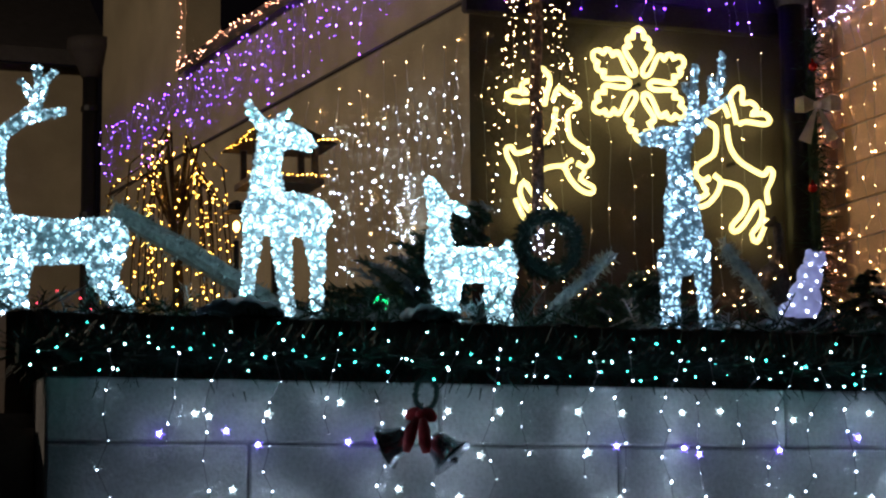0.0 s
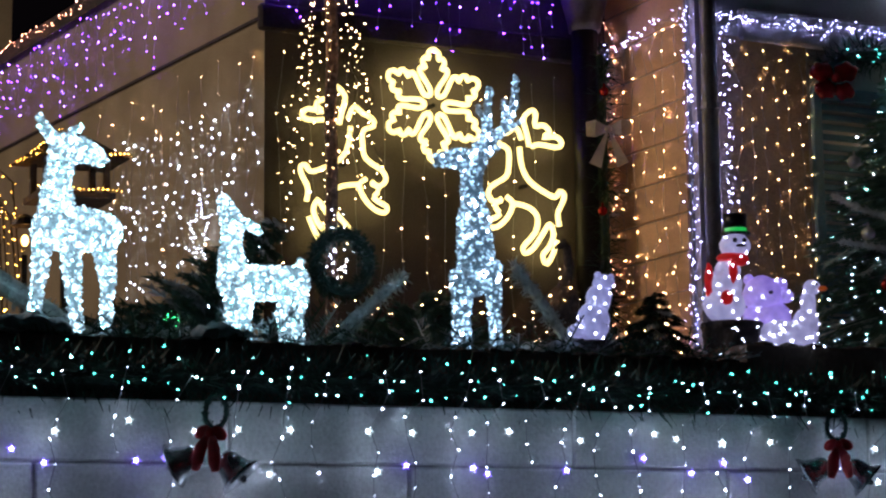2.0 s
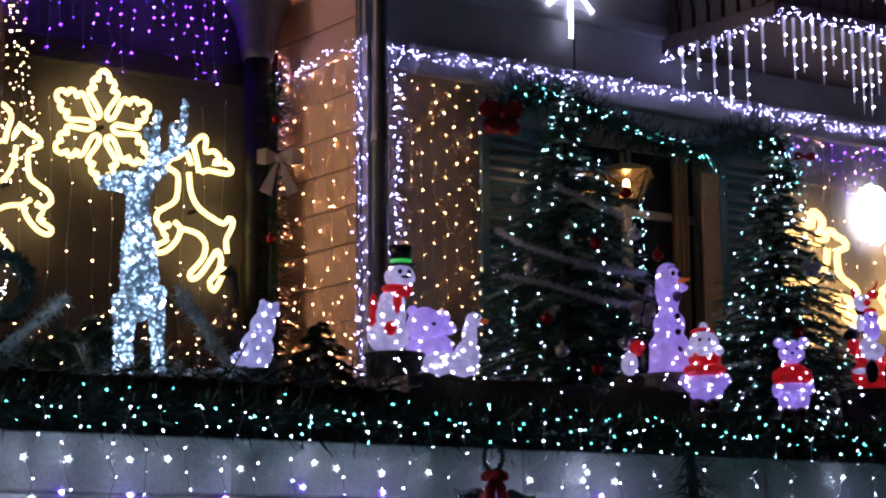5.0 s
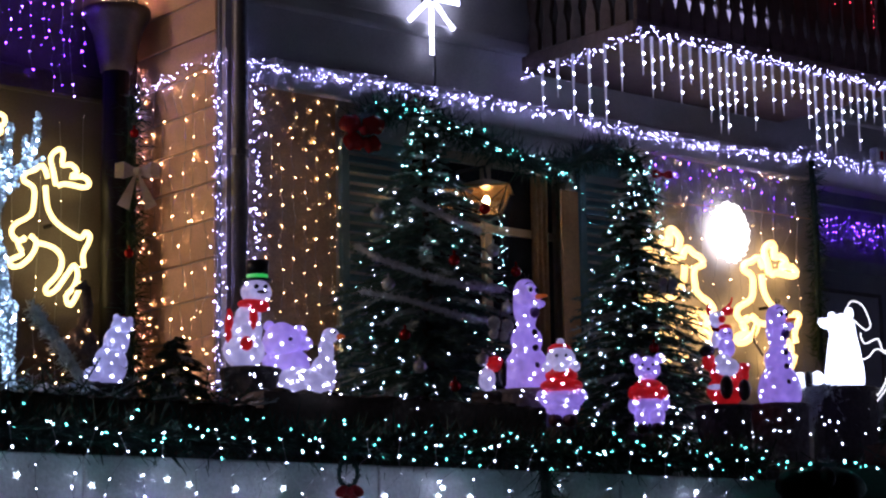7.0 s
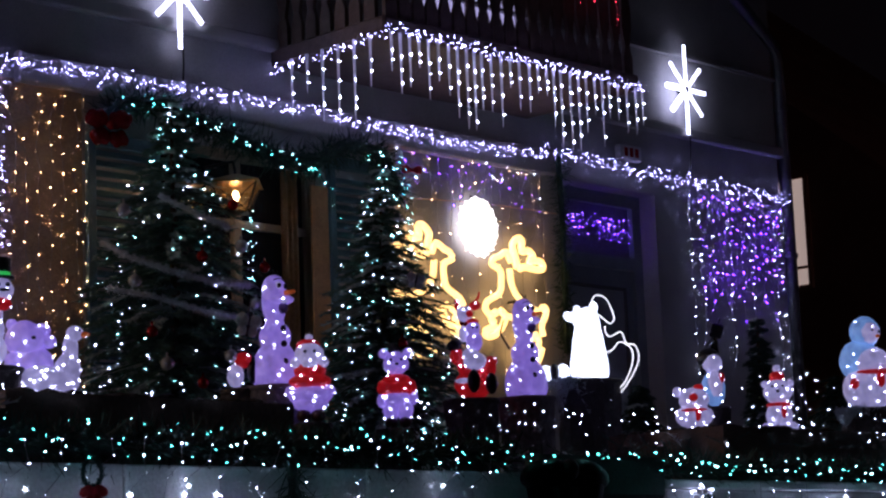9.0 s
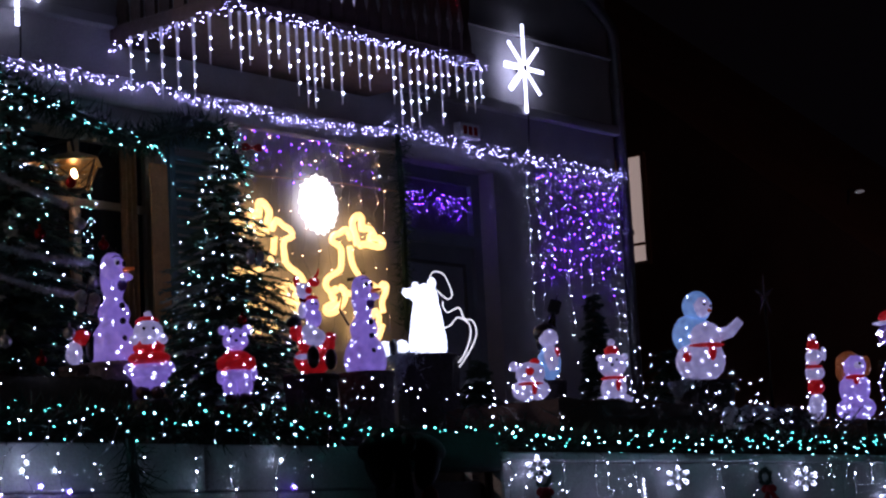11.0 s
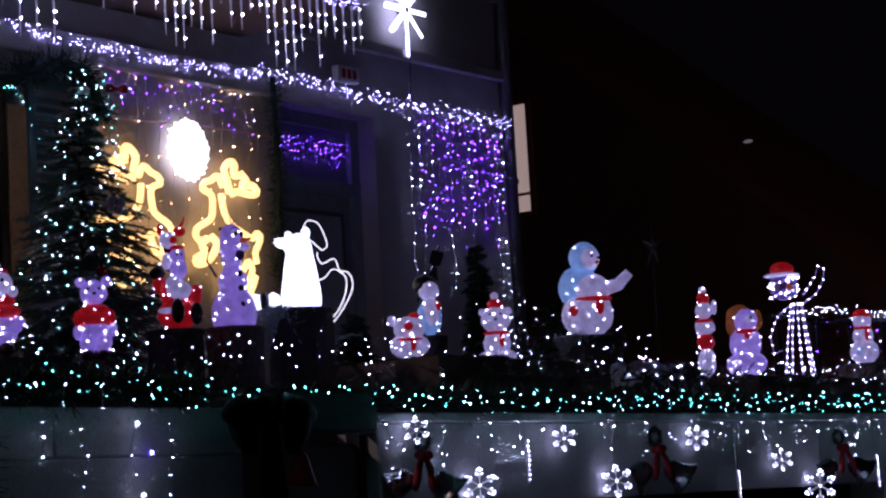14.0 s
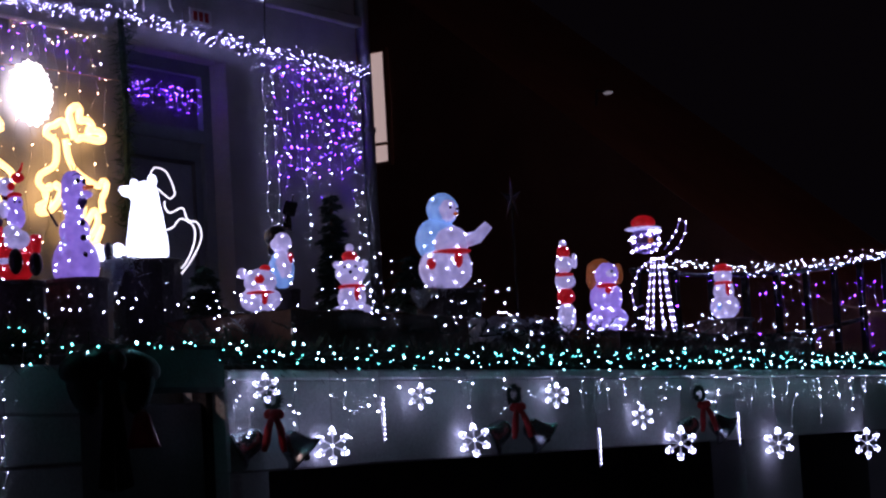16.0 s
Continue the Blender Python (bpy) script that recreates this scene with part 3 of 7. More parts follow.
# ---- light strings ----
def fuzzy_run(a, b, n, spread, sag=0.0, clump=2):
    """A thick rope of lights: several lamps round each place of a line."""
    return [[p + Vector((rnd.gauss(0, spread), rnd.gauss(0, spread * 0.5) - 0.03, rnd.gauss(0, spread))) for p in along(a, b, n, sag) for _ in range(clump)]]


string_lights("trim_lights", "thick rope of cool white lamps along the house front", fuzzy_run((0.12, -0.05, EAVE - 0.055), (2.78, -0.05, EAVE - 0.015), 78, 0.024, 0, 3) + fuzzy_run((2.8, -0.05, EAVE - 0.03), (5.0, -0.05, EAVE - 0.015), 64, 0.024, 0.03, 3) + fuzzy_run((5.02, -0.05, EAVE + 0.02), (8.15, -0.05, EAVE - 0.02), 80, 0.032, 0.02, 3), L_LAV, 0.0098, jitter=0)
string_lights("corner_lights", "rope of cool white lamps down the house corner", fuzzy_run((0.17, -0.04, EAVE - 0.05), (0.15, -0.04, 2.9), 55, 0.022, 0, 2) + fuzzy_run((-0.05, 0.04, EAVE), (-0.05, 0.04, 2.15), 75, 0.024, 0, 2), L_LAV, 0.011, jitter=0)
string_lights("return_lights", "rope of cool white lamps over the side return", fuzzy_run((-0.06, 0.96, EAVE - 0.04), (-0.06, 0.06, EAVE), 22, 0.025, 0.02, 2) + fuzzy_run((-0.07, 0.98, EAVE - 0.04), (-0.07, 0.98, 4.2), 16, 0.02, 0, 1), L_LAV, 0.010, jitter=0)
string_lights("warm_curtain", "curtain of warm white lamps on the side return", [[(-0.05, y + rnd.gauss(0, 0.015), EAVE - 0.14 * rnd.random() - 0.15 * (i + rnd.uniform(-0.2, 0.2))) for i in range(17)] for y in (0.16, 0.28, 0.4, 0.52, 0.64, 0.76, 0.88)], L_WARM, 0.010)
string_lights("warm_curtain", "curtain of peach lamps beside the garlanded pipe", [[(-0.08, 0.9 + rnd.gauss(0, 0.03), 5.2 - 0.05 * i) for i in range(60)]], L_PINK, 0.009, jitter=0.03)
string_lights("warm_curtain", "curtain of warm white lamps on the house front", [[(x + rnd.gauss(0, 0.012), -0.03, EAVE - 0.2 - 0.125 * (i + (k % 2) * 0.5)) for i in range(17)] for k, x in enumerate((0.28, 0.37, 0.46, 0.55, 0.64, 0.73, 0.79))], L_WARM, 0.0085)
string_lights("warm_curtain", "curtain of warm lamps between window and door", drops(3.45, 5.1, -0.03, EAVE - 0.08, (1.7, 2.0), 0.13, 0.17, 0.85), L_WARM, 0.009)
string_lights("purple_curtain", "short curtain of purple lamps above the lit moon", drops(3.5, 5.0, -0.035, EAVE - 0.12, (0.32, 0.5), 0.11, 0.1, 0.85), L_PURP, 0.011)
string_lights("white_drops", "short drops of white lamps under the trim", drops(3.45, 5.1, -0.05, EAVE - 0.06, (0.15, 0.45), 0.2, 0.11, 0.8), L_WHITE, 0.012)
string_lights("purple_curtain", "curtain of purple lamps beside the front door", drops(6.95, 8.1, -0.03, EAVE - 0.08, (0.8, 1.15), 0.075, 0.085, 0.75), L_PURP, 0.013, second=L_VIOLET, share=0.35)
string_lights("white_drops", "long drops of white lamps beside the front door", [[(x, -0.04, EAVE - 0.12 - 0.11 * i - rnd.uniform(0, 0.05)) for i in range(n)] for x, n in ((6.78, 19), (6.9, 16), (7.05, 7), (7.3, 13), (7.6, 12), (7.95, 21), (8.06, 18))], L_WHITE, 0.011)
string_lights("purple_curtain", "strip of violet lamps in the transom window", drops(5.34, 6.28, 0.17, 4.46, (0.18, 0.24), 0.035, 0.05, 0.75), L_VIOLET, 0.008, second=L_PURP, share=0.4)
string_lights("balcony_lights", "thick rope of cool white lamps round the balcony edge", fuzzy_run((BX0 - 0.02, 0.0, 5.04), (BX0 - 0.02, BY - 0.02, 5.09), 26, 0.022, 0.02, 3) + fuzzy_run((BX0, BY - 0.03, 5.09), (BX1, BY - 0.03, 5.08), 70, 0.022, 0, 3), L_LAV, 0.010, jitter=0)


def icicle_lights():
    top = holder("icicle_lights", (0, 0, 0), "white plastic icicles with lamps hanging from the balcony", "string lights", group="string lights")
    x, places = BX0 + 0.02, []
    while x < BX1:
        places.append((x, BY - 0.04))
        x += rnd.uniform(0.07, 0.1)
    y = BY + 0.1
    while y < -0.1:
        places.append((BX0 - 0.03, y))
        y += 0.15
    lamps = Shape()
    for x, y in places:
        n = rnd.choice((0.2, 0.26, 0.34, 0.4, 0.48, 0.54))
        part("icicle", Shape().tube([(x, y, 5.08), (x, y, 5.08 - n * 0.4), (x, y, 5.08 - n)], [0.011, 0.009, 0.003], 6), L_ICE, top)
        k = max(2, int(n / 0.13))
        for i in range(k):
            lamps.bead((x, y - 0.012, 5.0 - (n - 0.1) * (i + rnd.uniform(0.2, 0.8)) / k), 0.0058)
    part("lamp", lamps, L_WHITE, top, kind="stuff")


icicle_lights()
# unseen lamps added behind the balusters to brighten the wall
string_lights("balcony_lights", "added white lamps hidden inside the rail to brighten the balcony wall", [[(BX0 + 0.15 + 0.06 * i, BY + 0.12, 6.04) for i in range(38)]], L_WHITE, 0.012)
string_lights("red_drops", "short drops of red lamps over the balcony rail", [[(x, BY - 0.03, 6.1 - 0.045 * i) for i in range(n)] for x, n in ((3.95, 10), (4.24, 12), (4.4, 11), (4.64, 14))], L_RED, 0.011, jitter=0.008)
# neighbour house
string_lights("purple_icicles", "purple lamps hanging from the neighbour house front", drops(AX + 0.05, -0.45, AY - 0.08, 5.55, (0.55, 0.95), 0.075, 0.085, 0.85), L_PURP, 0.013, second=L_VIOLET, share=0.3)
string_lights("warm_curtain", "sparse curtain of warm lamps on the neighbour front", drops(AX + 0.1, -0.35, AY - 0.03, 4.62, (1.9, 2.2), 0.15, 0.18, 0.8), L_WARM, 0.010)


def on_side(runs):
    return [[SIDE @ Vector(p) for p in r] for r in runs]


string_lights("purple_icicles", "purple lamps hanging along the side wall eave", on_side(drops(0.05, 7.5, 0.06, 5.4, (0.3, 0.75), 0.1, 0.1, 0.75)), L_VIOLET, 0.013, second=L_PURP, share=0.4)
string_lights("eave_lights", "peach lamps along the neighbour eave", on_side([[(0.04 * i, 0.09, 5.48 + rnd.uniform(-0.03, 0.05)) for i in range(130)], [(5.22, 0.04, 5.5 + 0.05 * i) for i in range(40)], [(5.3 + 0.06 * i, 0.04, 6.9) for i in range(36)]]), L_PINK, 0.011)
string_lights("warm_curtain", "sparse warm lamps on the beige side wall", on_side(drops(0.1, 2.8, 0.03, 4.65, (0.4, 1.6), 0.2, 0.18, 0.55)), L_WARM, 0.009)
string_lights("white_drops", "cluster of white lamps on the beige side wall", on_side(drops(0.05, 2.2, 0.04, 4.36, (0.4, 1.2), 0.11, 0.1, 0.72)), L_WHITE, 0.011)

pent = [(0.17 * (1 if i % 2 == 0 else 0.4) * math.sin(i * math.pi / 5), 0.23 * (1 if i % 2 == 0 else 0.4) * math.cos(i * math.pi / 5)) for i in range(11)]
string_lights("wall_star", "small star outline of white lamps on the beige wall", on_side([[(0.78 + a[0] + (b[0] - a[0]) * k / 5, 0.05, 3.6 + a[1] + (b[1] - a[1]) * k / 5) for a, b in zip(pent, pent[1:]) for k in range(5)]]), L_WHITE, 0.009, jitter=0.004)
# garland on the terrace wall
def garland(name, label, pts, r, per_m, mats, droop=0.0, seed=1, flock=0.0, length=0.1):
    """A rope of fir twigs round a line of points."""
    g, s = random.Random(seed), Shape()
    pts = [Vector(p) for p in pts]
    s.tube(pts, r * 0.35, 6, 0)
    for a, b in zip(pts, pts[1:]):
        for _ in range(max(1, int((b - a).length * per_m * 2))):
            p = a.lerp(b, g.random())
            d = Vector((g.gauss(0, 1), g.gauss(0, 1), g.gauss(0, 1) - droop)).normalized()
            side = d.cross(Vector((g.gauss(0, 1), g.gauss(0, 1), g.gauss(0, 1)))).normalized() * g.uniform(0.0022, 0.0045)
            s.blade(p + d * r * g.uniform(0.1, 0.7), d * length * g.uniform(0.5, 1.2), side, 1 if g.random() < flock else 0)
    return thing(name, s, mats, label, "garland", "stuff")


garland("garland", "thick dark fir garland on the white wall's top", along((-5.6, WALL_Y + 0.05, 2.17), (0.3, WALL_Y + 0.05, 2.17), 30), 0.12, 900, [M_FIRD, M_FIR], 0.0, 3, 0.25, 0.075)
garland("garland", "thick dark fir garland on the east wall's top", along((1.3, WALL_Y + 0.05, 2.13), (10.2, WALL_Y + 0.05, 2.13), 30), 0.1, 800, [M_FIRD, M_FIR], 0.0, 4, 0.25, 0.07)


def snake(x0, x1, y, z, step, amp):
    n = int((x1 - x0) / step)
    return [[(x0 + i * step, y + rnd.uniform(-0.05, 0.02), z + rnd.choice((-1, 1)) * amp * rnd.uniform(0.2, 1)) for i in range(n)]]


string_lights("teal_string", "string of teal lamps wound through the garland", snake(-5.58, 0.3, WALL_Y - 0.1, 2.2, 0.055, 0.045) + snake(-5.58, 0.3, WALL_Y - 0.12, 2.14, 0.065, 0.04), L_TEAL, 0.0095, M_CABLE, second=L_MINT, share=0.5)
string_lights("teal_string", "string of teal lamps wound through the garland", snake(0.3, 10.2, WALL_Y - 0.1, 2.15, 0.055, 0.035) + snake(1.3, 10.2, WALL_Y - 0.1, 2.11, 0.075, 0.035), L_TEAL, 0.0115, M_CABLE, second=L_MINT, share=0.5)

# ---- things on the terrace ----
def planter(x0, x1, y0, y1, z1, label):
    top = holder("planter", ((x0 + x1) / 2, (y0 + y1) / 2, FLOOR), label, "planter", group="planters")
    w, d, h = (x1 - x0) / 2, (y1 - y0) / 2, z1 - FLOOR
    for k in (-w, w - 0.03):
        part("end_board", Shape().box(k, k + 0.03, -d + 0.03, d - 0.03, 0, h - 0.03), M_WOOD, top)
    for k in (-d, d - 0.03):
        part("side_board", Shape().box(-w, w, k, k + 0.03, 0, h - 0.03), M_WOOD, top)
    g, s = random.Random(int(x0 * 100)), Shape()
    nx = max(2, int((x1 - x0) / 0.06))
    for i in range(nx):
        for j in range(8):
            s.ball((-w + 0.06 + i * (2 * w - 0.12) / (nx - 1), -d + 0.06 + j * (2 * d - 0.12) / 7, h - 0.06 + g.uniform(-0.01, 0.012)), (0.06, 0.06, 0.045), 0, 6, 4)
    part("soil", s, M_SOIL, top, kind="stuff")
    return top


planter(-5.6, -2.1, -3.55, -2.75, 2.35, "long wooden planter covered with soil and fir twigs")
planter(-2.05, -0.6, -3.45, -2.7, 2.43, "wooden planter with dark soil beside the corner")
planter(2.45, 4.1, -3.45, -2.65, 2.43, "wooden planter with dark soil and figures on it")
planter(5.9, 9.0, -3.45, -2.65, 2.38, "wooden planter with dark soil and figures on it")


def twigs(name, label, box, n, seed, mats, length=0.14, flock=0.2):
    """Loose fir twigs heaped over a box x0, x1, y0, y1, z0, z1."""
    g, s = random.Random(seed), Shape()
    x0, x1, y0, y1, z0, z1 = box
    for _ in range(n):
        p = Vector((g.uniform(x0, x1), g.uniform(y0, y1), z0))
        d = Vector((g.gauss(0, 1), g.gauss(0, 0.7), abs(g.gauss(0.15, 0.35)))).normalized() * length * g.uniform(0.6, 1.4)
        mi = 1 if g.random() < flock else 0
        s.tube([p, p + d], 0.003, 3, mi, False)
        up = Vector((0, 0, 1))
        for k in range(9):
            q = p + d * (k / 9)
            for sg in (-1, 1):
                v = (d.normalized() * 0.6 + d.cross(up).normalized() * sg + up * g.uniform(-0.2, 0.5)).normalized() * g.uniform(0.03, 0.055)
                s.blade(q, v, v.cross(up).normalized() * 0.0035, mi)
    return thing(name, s, mats, label, "fir twigs", "stuff")


twigs("fir_twigs", "loose fir twigs heaped on the planter", (-5.6, -2.15, -3.6, -2.9, 2.33, 2.36), 520, 5, [M_FIR, M_FLOCK], 0.14, 0.2)
twigs("fir_twigs", "loose dark fir twigs round the figures", (-2.1, 2.4, -3.6, -2.9, 2.2, 2.36), 260, 6, [M_FIRD, M_FLOCK], 0.13, 0.05)
twigs("fir_twigs", "loose dark fir twigs round the eastern figures", (2.3, 9.2, -3.6, -2.7, 2.3, 2.4), 420, 8, [M_FIRD, M_FLOCK], 0.14, 0.05)


def fir_tree(name, label, base, height, radius, seed, mats, tiers=17, flock=0.12, lamp_share=0.5, pot=True):
    g = random.Random(seed)
    top = holder(name, base, label, "christmas tree", group="christmas trees")
    part("trunk", Shape().tube([(0, 0, 0.25), (0.01, 0, height * 0.5), (0, 0, height * 0.97)], [0.045, 0.03, 0.008], 8), M_BARK, top)
    if pot:
        part("pot", Shape().lathe((0, 0, 0), [(0.15, 0), (0.19, 0.3), (0.2, 0.32), (0.17, 0.31)], 18), M_POT, top)
    s, lamps = Shape(), []
    for i in range(tiers):
        f = i / (tiers - 1)
        z = height * (0.16 + 0.82 * f)
        reach = radius * (1 - f) ** 0.85 + 0.04
        n = int(27 - 15 * f)
        for j in range(n):
            a = 2 * math.pi * (j + g.random() * 0.7) / n + i
            rr = reach * g.uniform(0.6, 1.2)
            dz, dr = g.gauss(0, 0.035) * height / 2, g.uniform(0.2, 0.5)
            pts = [Vector((math.cos(a) * rr * t, math.sin(a) * rr * t, z + dz + rr * (0.16 * t - dr * t * t))) for t in (0, 0.35, 0.7, 1)]
            mi = 1 if g.random() < flock else 0
            s.tube(pts, [0.008, 0.006, 0.004, 0.002], 4, mi, False)
            k = int(26 + 90 * rr)
            for q in range(k):
                t = 0.12 + 0.88 * q / k
                p = pts[0].lerp(pts[3], t) + Vector((0, 0, 0.06 * rr * math.sin(t * 3.1)))
                d = (pts[3] - pts[0]).normalized()
                sd = d.cross(Vector((0, 0, 1))).normalized()
                for sg in (-1, 1):
                    v = (d * 0.7 + sd * sg * g.uniform(0.5, 1.1) + Vector((0, 0, g.uniform(-0.5, 0.3)))).normalized() * (0.034 + 0.03 * rr) * g.uniform(0.6, 1.3)
                    s.blade(p, v, Vector((g.gauss(0, 0.4), g.gauss(0, 0.4), 1)).cross(v).normalized() * 0.0055, mi)
            if g.random() < lamp_share:
                t = g.uniform(0.45, 1.02)
                lamps.append(pts[0].lerp(pts[3], t) + Vector((0, 0, 0.02)))
    part("foliage", s, mats, top, kind="stuff")
    return top, [Vector(base[:3]) + p for p in lamps]


def tree_lights(label, places, lamp, second, r=0.0085, share=0.3):
    places = sorted(places, key=lambda p: p.z)
    string_lights("tree_lights", label, [places], lamp, r, M_CABLE, 0.002, second=second, share=share, jitter=0.01, skip_cable=True)


t1, l1 = fir_tree("christmas_tree", "tall dark fir with mint lamps and snow flock", (0.22, -1.6, FLOOR), 2.2, 0.72, 11, [M_FIRT, M_FLOCKD], 27, 0.14, 0.58)
tree_lights("mint lamps on the tall fir", [p for p in l1 if p.y < -1.35 or p.x < 0.3], L_MINT, L_WHITE, 0.0105, 0.45)
t2, l2 = fir_tree("christmas_tree", "flocked fir with mint lamps before the shutter", (1.8, -1.55, FLOOR), 2.05, 0.62, 12, [M_FIRT, M_FLOCKD], 26, 0.2, 0.58)
tree_lights("mint lamps on the flocked fir", [p for p in l2 if p.y < -1.35 or p.x < 1.9], L_MINT, L_WHITE, 0.0105, 0.45)
tree_lights("mint lamps trailing up to the star", [(0.24 + rnd.gauss(0, 0.02), -1.5, 3.75 + 0.03 * i) for i in range(18)] and [Vector((0.24 + rnd.gauss(0, 0.025), -1.55, 3.7 + 0.03 * i)) for i in range(18)], L_MINT, L_TEAL, 0.010)
for pts in (((-0.52, -1.98, 3.33), (-0.47, -2.1, 3.25), (-0.28, -2.2, 3.18), (0.02, -2.2, 3.14), (0.3, -2.12, 3.16)), ((-0.58, -2.1, 3.08), (-0.4, -2.22, 3.04), (-0.1, -2.26, 2.98), (0.2, -2.2, 2.97)), ((-0.1, -1.9, 3.62), (0.12, -1.98, 3.52), (0.35, -1.9, 3.5))):
    g, s = random.Random(3), Shape()
    P = [Vector(p) for p in pts]
    for a, b in zip(P, P[1:]):
        for i in range(260):
            d = Vector((g.gauss(0, 1), g.gauss(0, 1), g.gauss(0, 1))).normalized()
            s.blade(a.lerp(b, g.random()), d * 0.027, d.cross(Vector((0.3, 0.5, 0.8))).normalized() * 0.003)
    s.tube(P, 0.012, 5)
    thing("tinsel", s, M_FLOCKT, "pale tinsel swag draped across the tall fir", "tinsel")
for x, y, z in ((0.05, -2.05, 3.3), (0.5, -2.05, 2.75), (-0.25, -2.02, 2.9), (0.3, -2.0, 3.6), (0.55, -1.95, 3.3), (0.0, -2.1, 2.65), (1.5, -2.0, 2.95), (2.0, -2.0, 3.1)):
    thing("bauble", Shape().ball((x, y, z), 0.03, 0, 12, 8).tube([(x, y, z + 0.028), (x, y, z + 0.05)], 0.006, 6), M_BAUBLE, "small shiny red bauble hanging in the fir", "bauble", group="baubles", smooth=True)
for x, y, z in ((-0.4, -2.0, 3.5), (-0.45, -2.15, 3.12), (0.25, -2.12, 3.36), (0.4, -2.05, 3.08), (0.1, -2.2, 2.78), (-0.3, -2.2, 2.72), (1.62, -2.02, 3.3), (2.0, -2.05, 2.85)):
    thing("bauble", Shape().ball((x, y, z), 0.034, 0, 12, 8).tube([(x, y, z + 0.032), (x, y, z + 0.055)], 0.006, 6), M_CLEARB, "clear shiny glass bauble hanging in the fir", "bauble", group="baubles", smooth=True)
for x, y, z, k in ((0.13, -2.3, 2.92, 0.75), (1.42, -2.2, 3.26, 0.6)):
    bf = holder("butterfly", (x, y, z, 0, 12, -30), "pale blue glittering butterfly clipped to the fir", "ornament", group="butterflies")
    for sg in (-1, 1):
        part("wing", Shape().ball((sg * 0.045 * k, 0, 0.035 * k), (0.045 * k, 0.006, 0.05 * k), 0, 10, 6).ball((sg * 0.035 * k, 0, -0.035 * k), (0.034 * k, 0.006, 0.036 * k), 0, 10, 6), M_FLOCKT, bf, smooth=True)
    part("body", Shape().tube([(0, -0.006, -0.06 * k), (0, -0.006, 0.06 * k)], 0.007 * k, 6), M_SILVER, bf)
# the window's reflection of mint lamps, built as a string before the glass
string_lights("window_reflection", "narrow string of mint lamps standing in for a reflection in the window", [[(2.03, -0.12, 4.44), (2.03, -0.1, 4.25)] + [(2.03 + rnd.gauss(0, 0.03), -0.1, 4.07 - 0.022 * i) for i in range(25)]], L_MINT, 0.0085, M_CABLE, second=L_WHITE, share=0.4)
fir_tree("fir_branch", "low dark fir leaning behind the deer", (-4.2, -2.2, FLOOR, -8, 38, 0), 1.25, 0.42, 15, [M_FIRT, M_FLOCK], 18, 0.16, pot=False)
fir_tree("fir_branch", "low dark fir leaning behind the wreath", (-3.35, -2.1, FLOOR, 0, 44, 0), 1.0, 0.36, 16, [M_FIRT, M_FLOCK], 16, 0.16, pot=False)
fir_tree("fir_branch", "cut fir branch leaning the other way", (-2.3, -2.3, FLOOR, 0, -40, 0), 0.9, 0.3, 26, [M_FIRT, M_FLOCK], 14, 0.2, pot=False)
fir_tree("fir_sapling", "low dark fir beside the house corner", (-1.5, -1.9, FLOOR), 0.8, 0.42, 18, [M_FIRD, M_FLOCK], 14, 0.05)
fir_tree("fir_sapling", "dark bushy fir behind the eastern figures", (5.6, -2.1, FLOOR), 0.95, 0.5, 17, [M_FIRD, M_FLOCK], 16, 0.06)
fir_tree("fir_sapling", "dark bushy fir by the penguin figure", (3.2, -2.3, FLOOR), 0.75, 0.19, 19, [M_FIRD, M_FLOCK], 14, 0.02)
fir_tree("fir_sapling", "dark slim fir beside the front door", (4.58, -2.2, FLOOR), 1.25, 0.14, 20, [M_FIRD, M_FLOCK], 20, 0.02)
string_lights("white_scatter", "white lamps scattered over the low fir", [[(rnd.gauss(-3.85, 0.2), -2.55 + rnd.uniform(-0.1, 0.1), rnd.uniform(2.55, 3.1)) for _ in range(34)]], L_WHITE, 0.008, skip_cable=True)
string_lights("white_scatter", "net of white lamps over the planters", [[(rnd.uniform(-2.2, 2.6), -3.3 + rnd.uniform(-0.25, 0.3), 2.38 + rnd.uniform(-0.02, 0.1)) for _ in range(95)]], L_WHITE, 0.008, skip_cable=True)
string_lights("white_scatter", "net of white lamps over the eastern planters", [[(rnd.uniform(2.5, 9.3), -3.5 + rnd.uniform(-0.2, 0.3), 2.3 + rnd.uniform(-0.02, 0.14)) for _ in range(130)]], L_WHITE, 0.0085, skip_cable=True)
string_lights("white_scatter", "cluster of white lamps on the dark bush", [[(rnd.gauss(4.25, 0.22), -2.75 + rnd.uniform(-0.1, 0.1), rnd.uniform(2.4, 2.85)) for _ in range(34)] + [(rnd.gauss(5.55, 0.3), -2.6, rnd.uniform(2.4, 2.75)) for _ in range(45)]], L_WHITE, 0.009, skip_cable=True)
string_lights("warm_scatter", "warm lamps scattered low before the neighbour front", [[(rnd.uniform(-3.3, -1.3), -2.5 + rnd.uniform(-0.3, 0.3), rnd.uniform(2.38, 2.8)) for _ in range(120)]], L_WARM, 0.008, skip_cable=True)
string_lights("red_scatter", "red lamps low among the twigs", [[(rnd.uniform(-5.55, -5.1), -2.95, rnd.uniform(2.36, 2.48)) for _ in range(26)]], L_RED, 0.008, skip_cable=True)
string_lights("green_scatter", "small cluster of green lamps among the twigs", [[(rnd.uniform(-4.17, -4.07), -2.8, rnd.uniform(2.46, 2.5)) for _ in range(12)]], L_GREEN, 0.006, skip_cable=True)


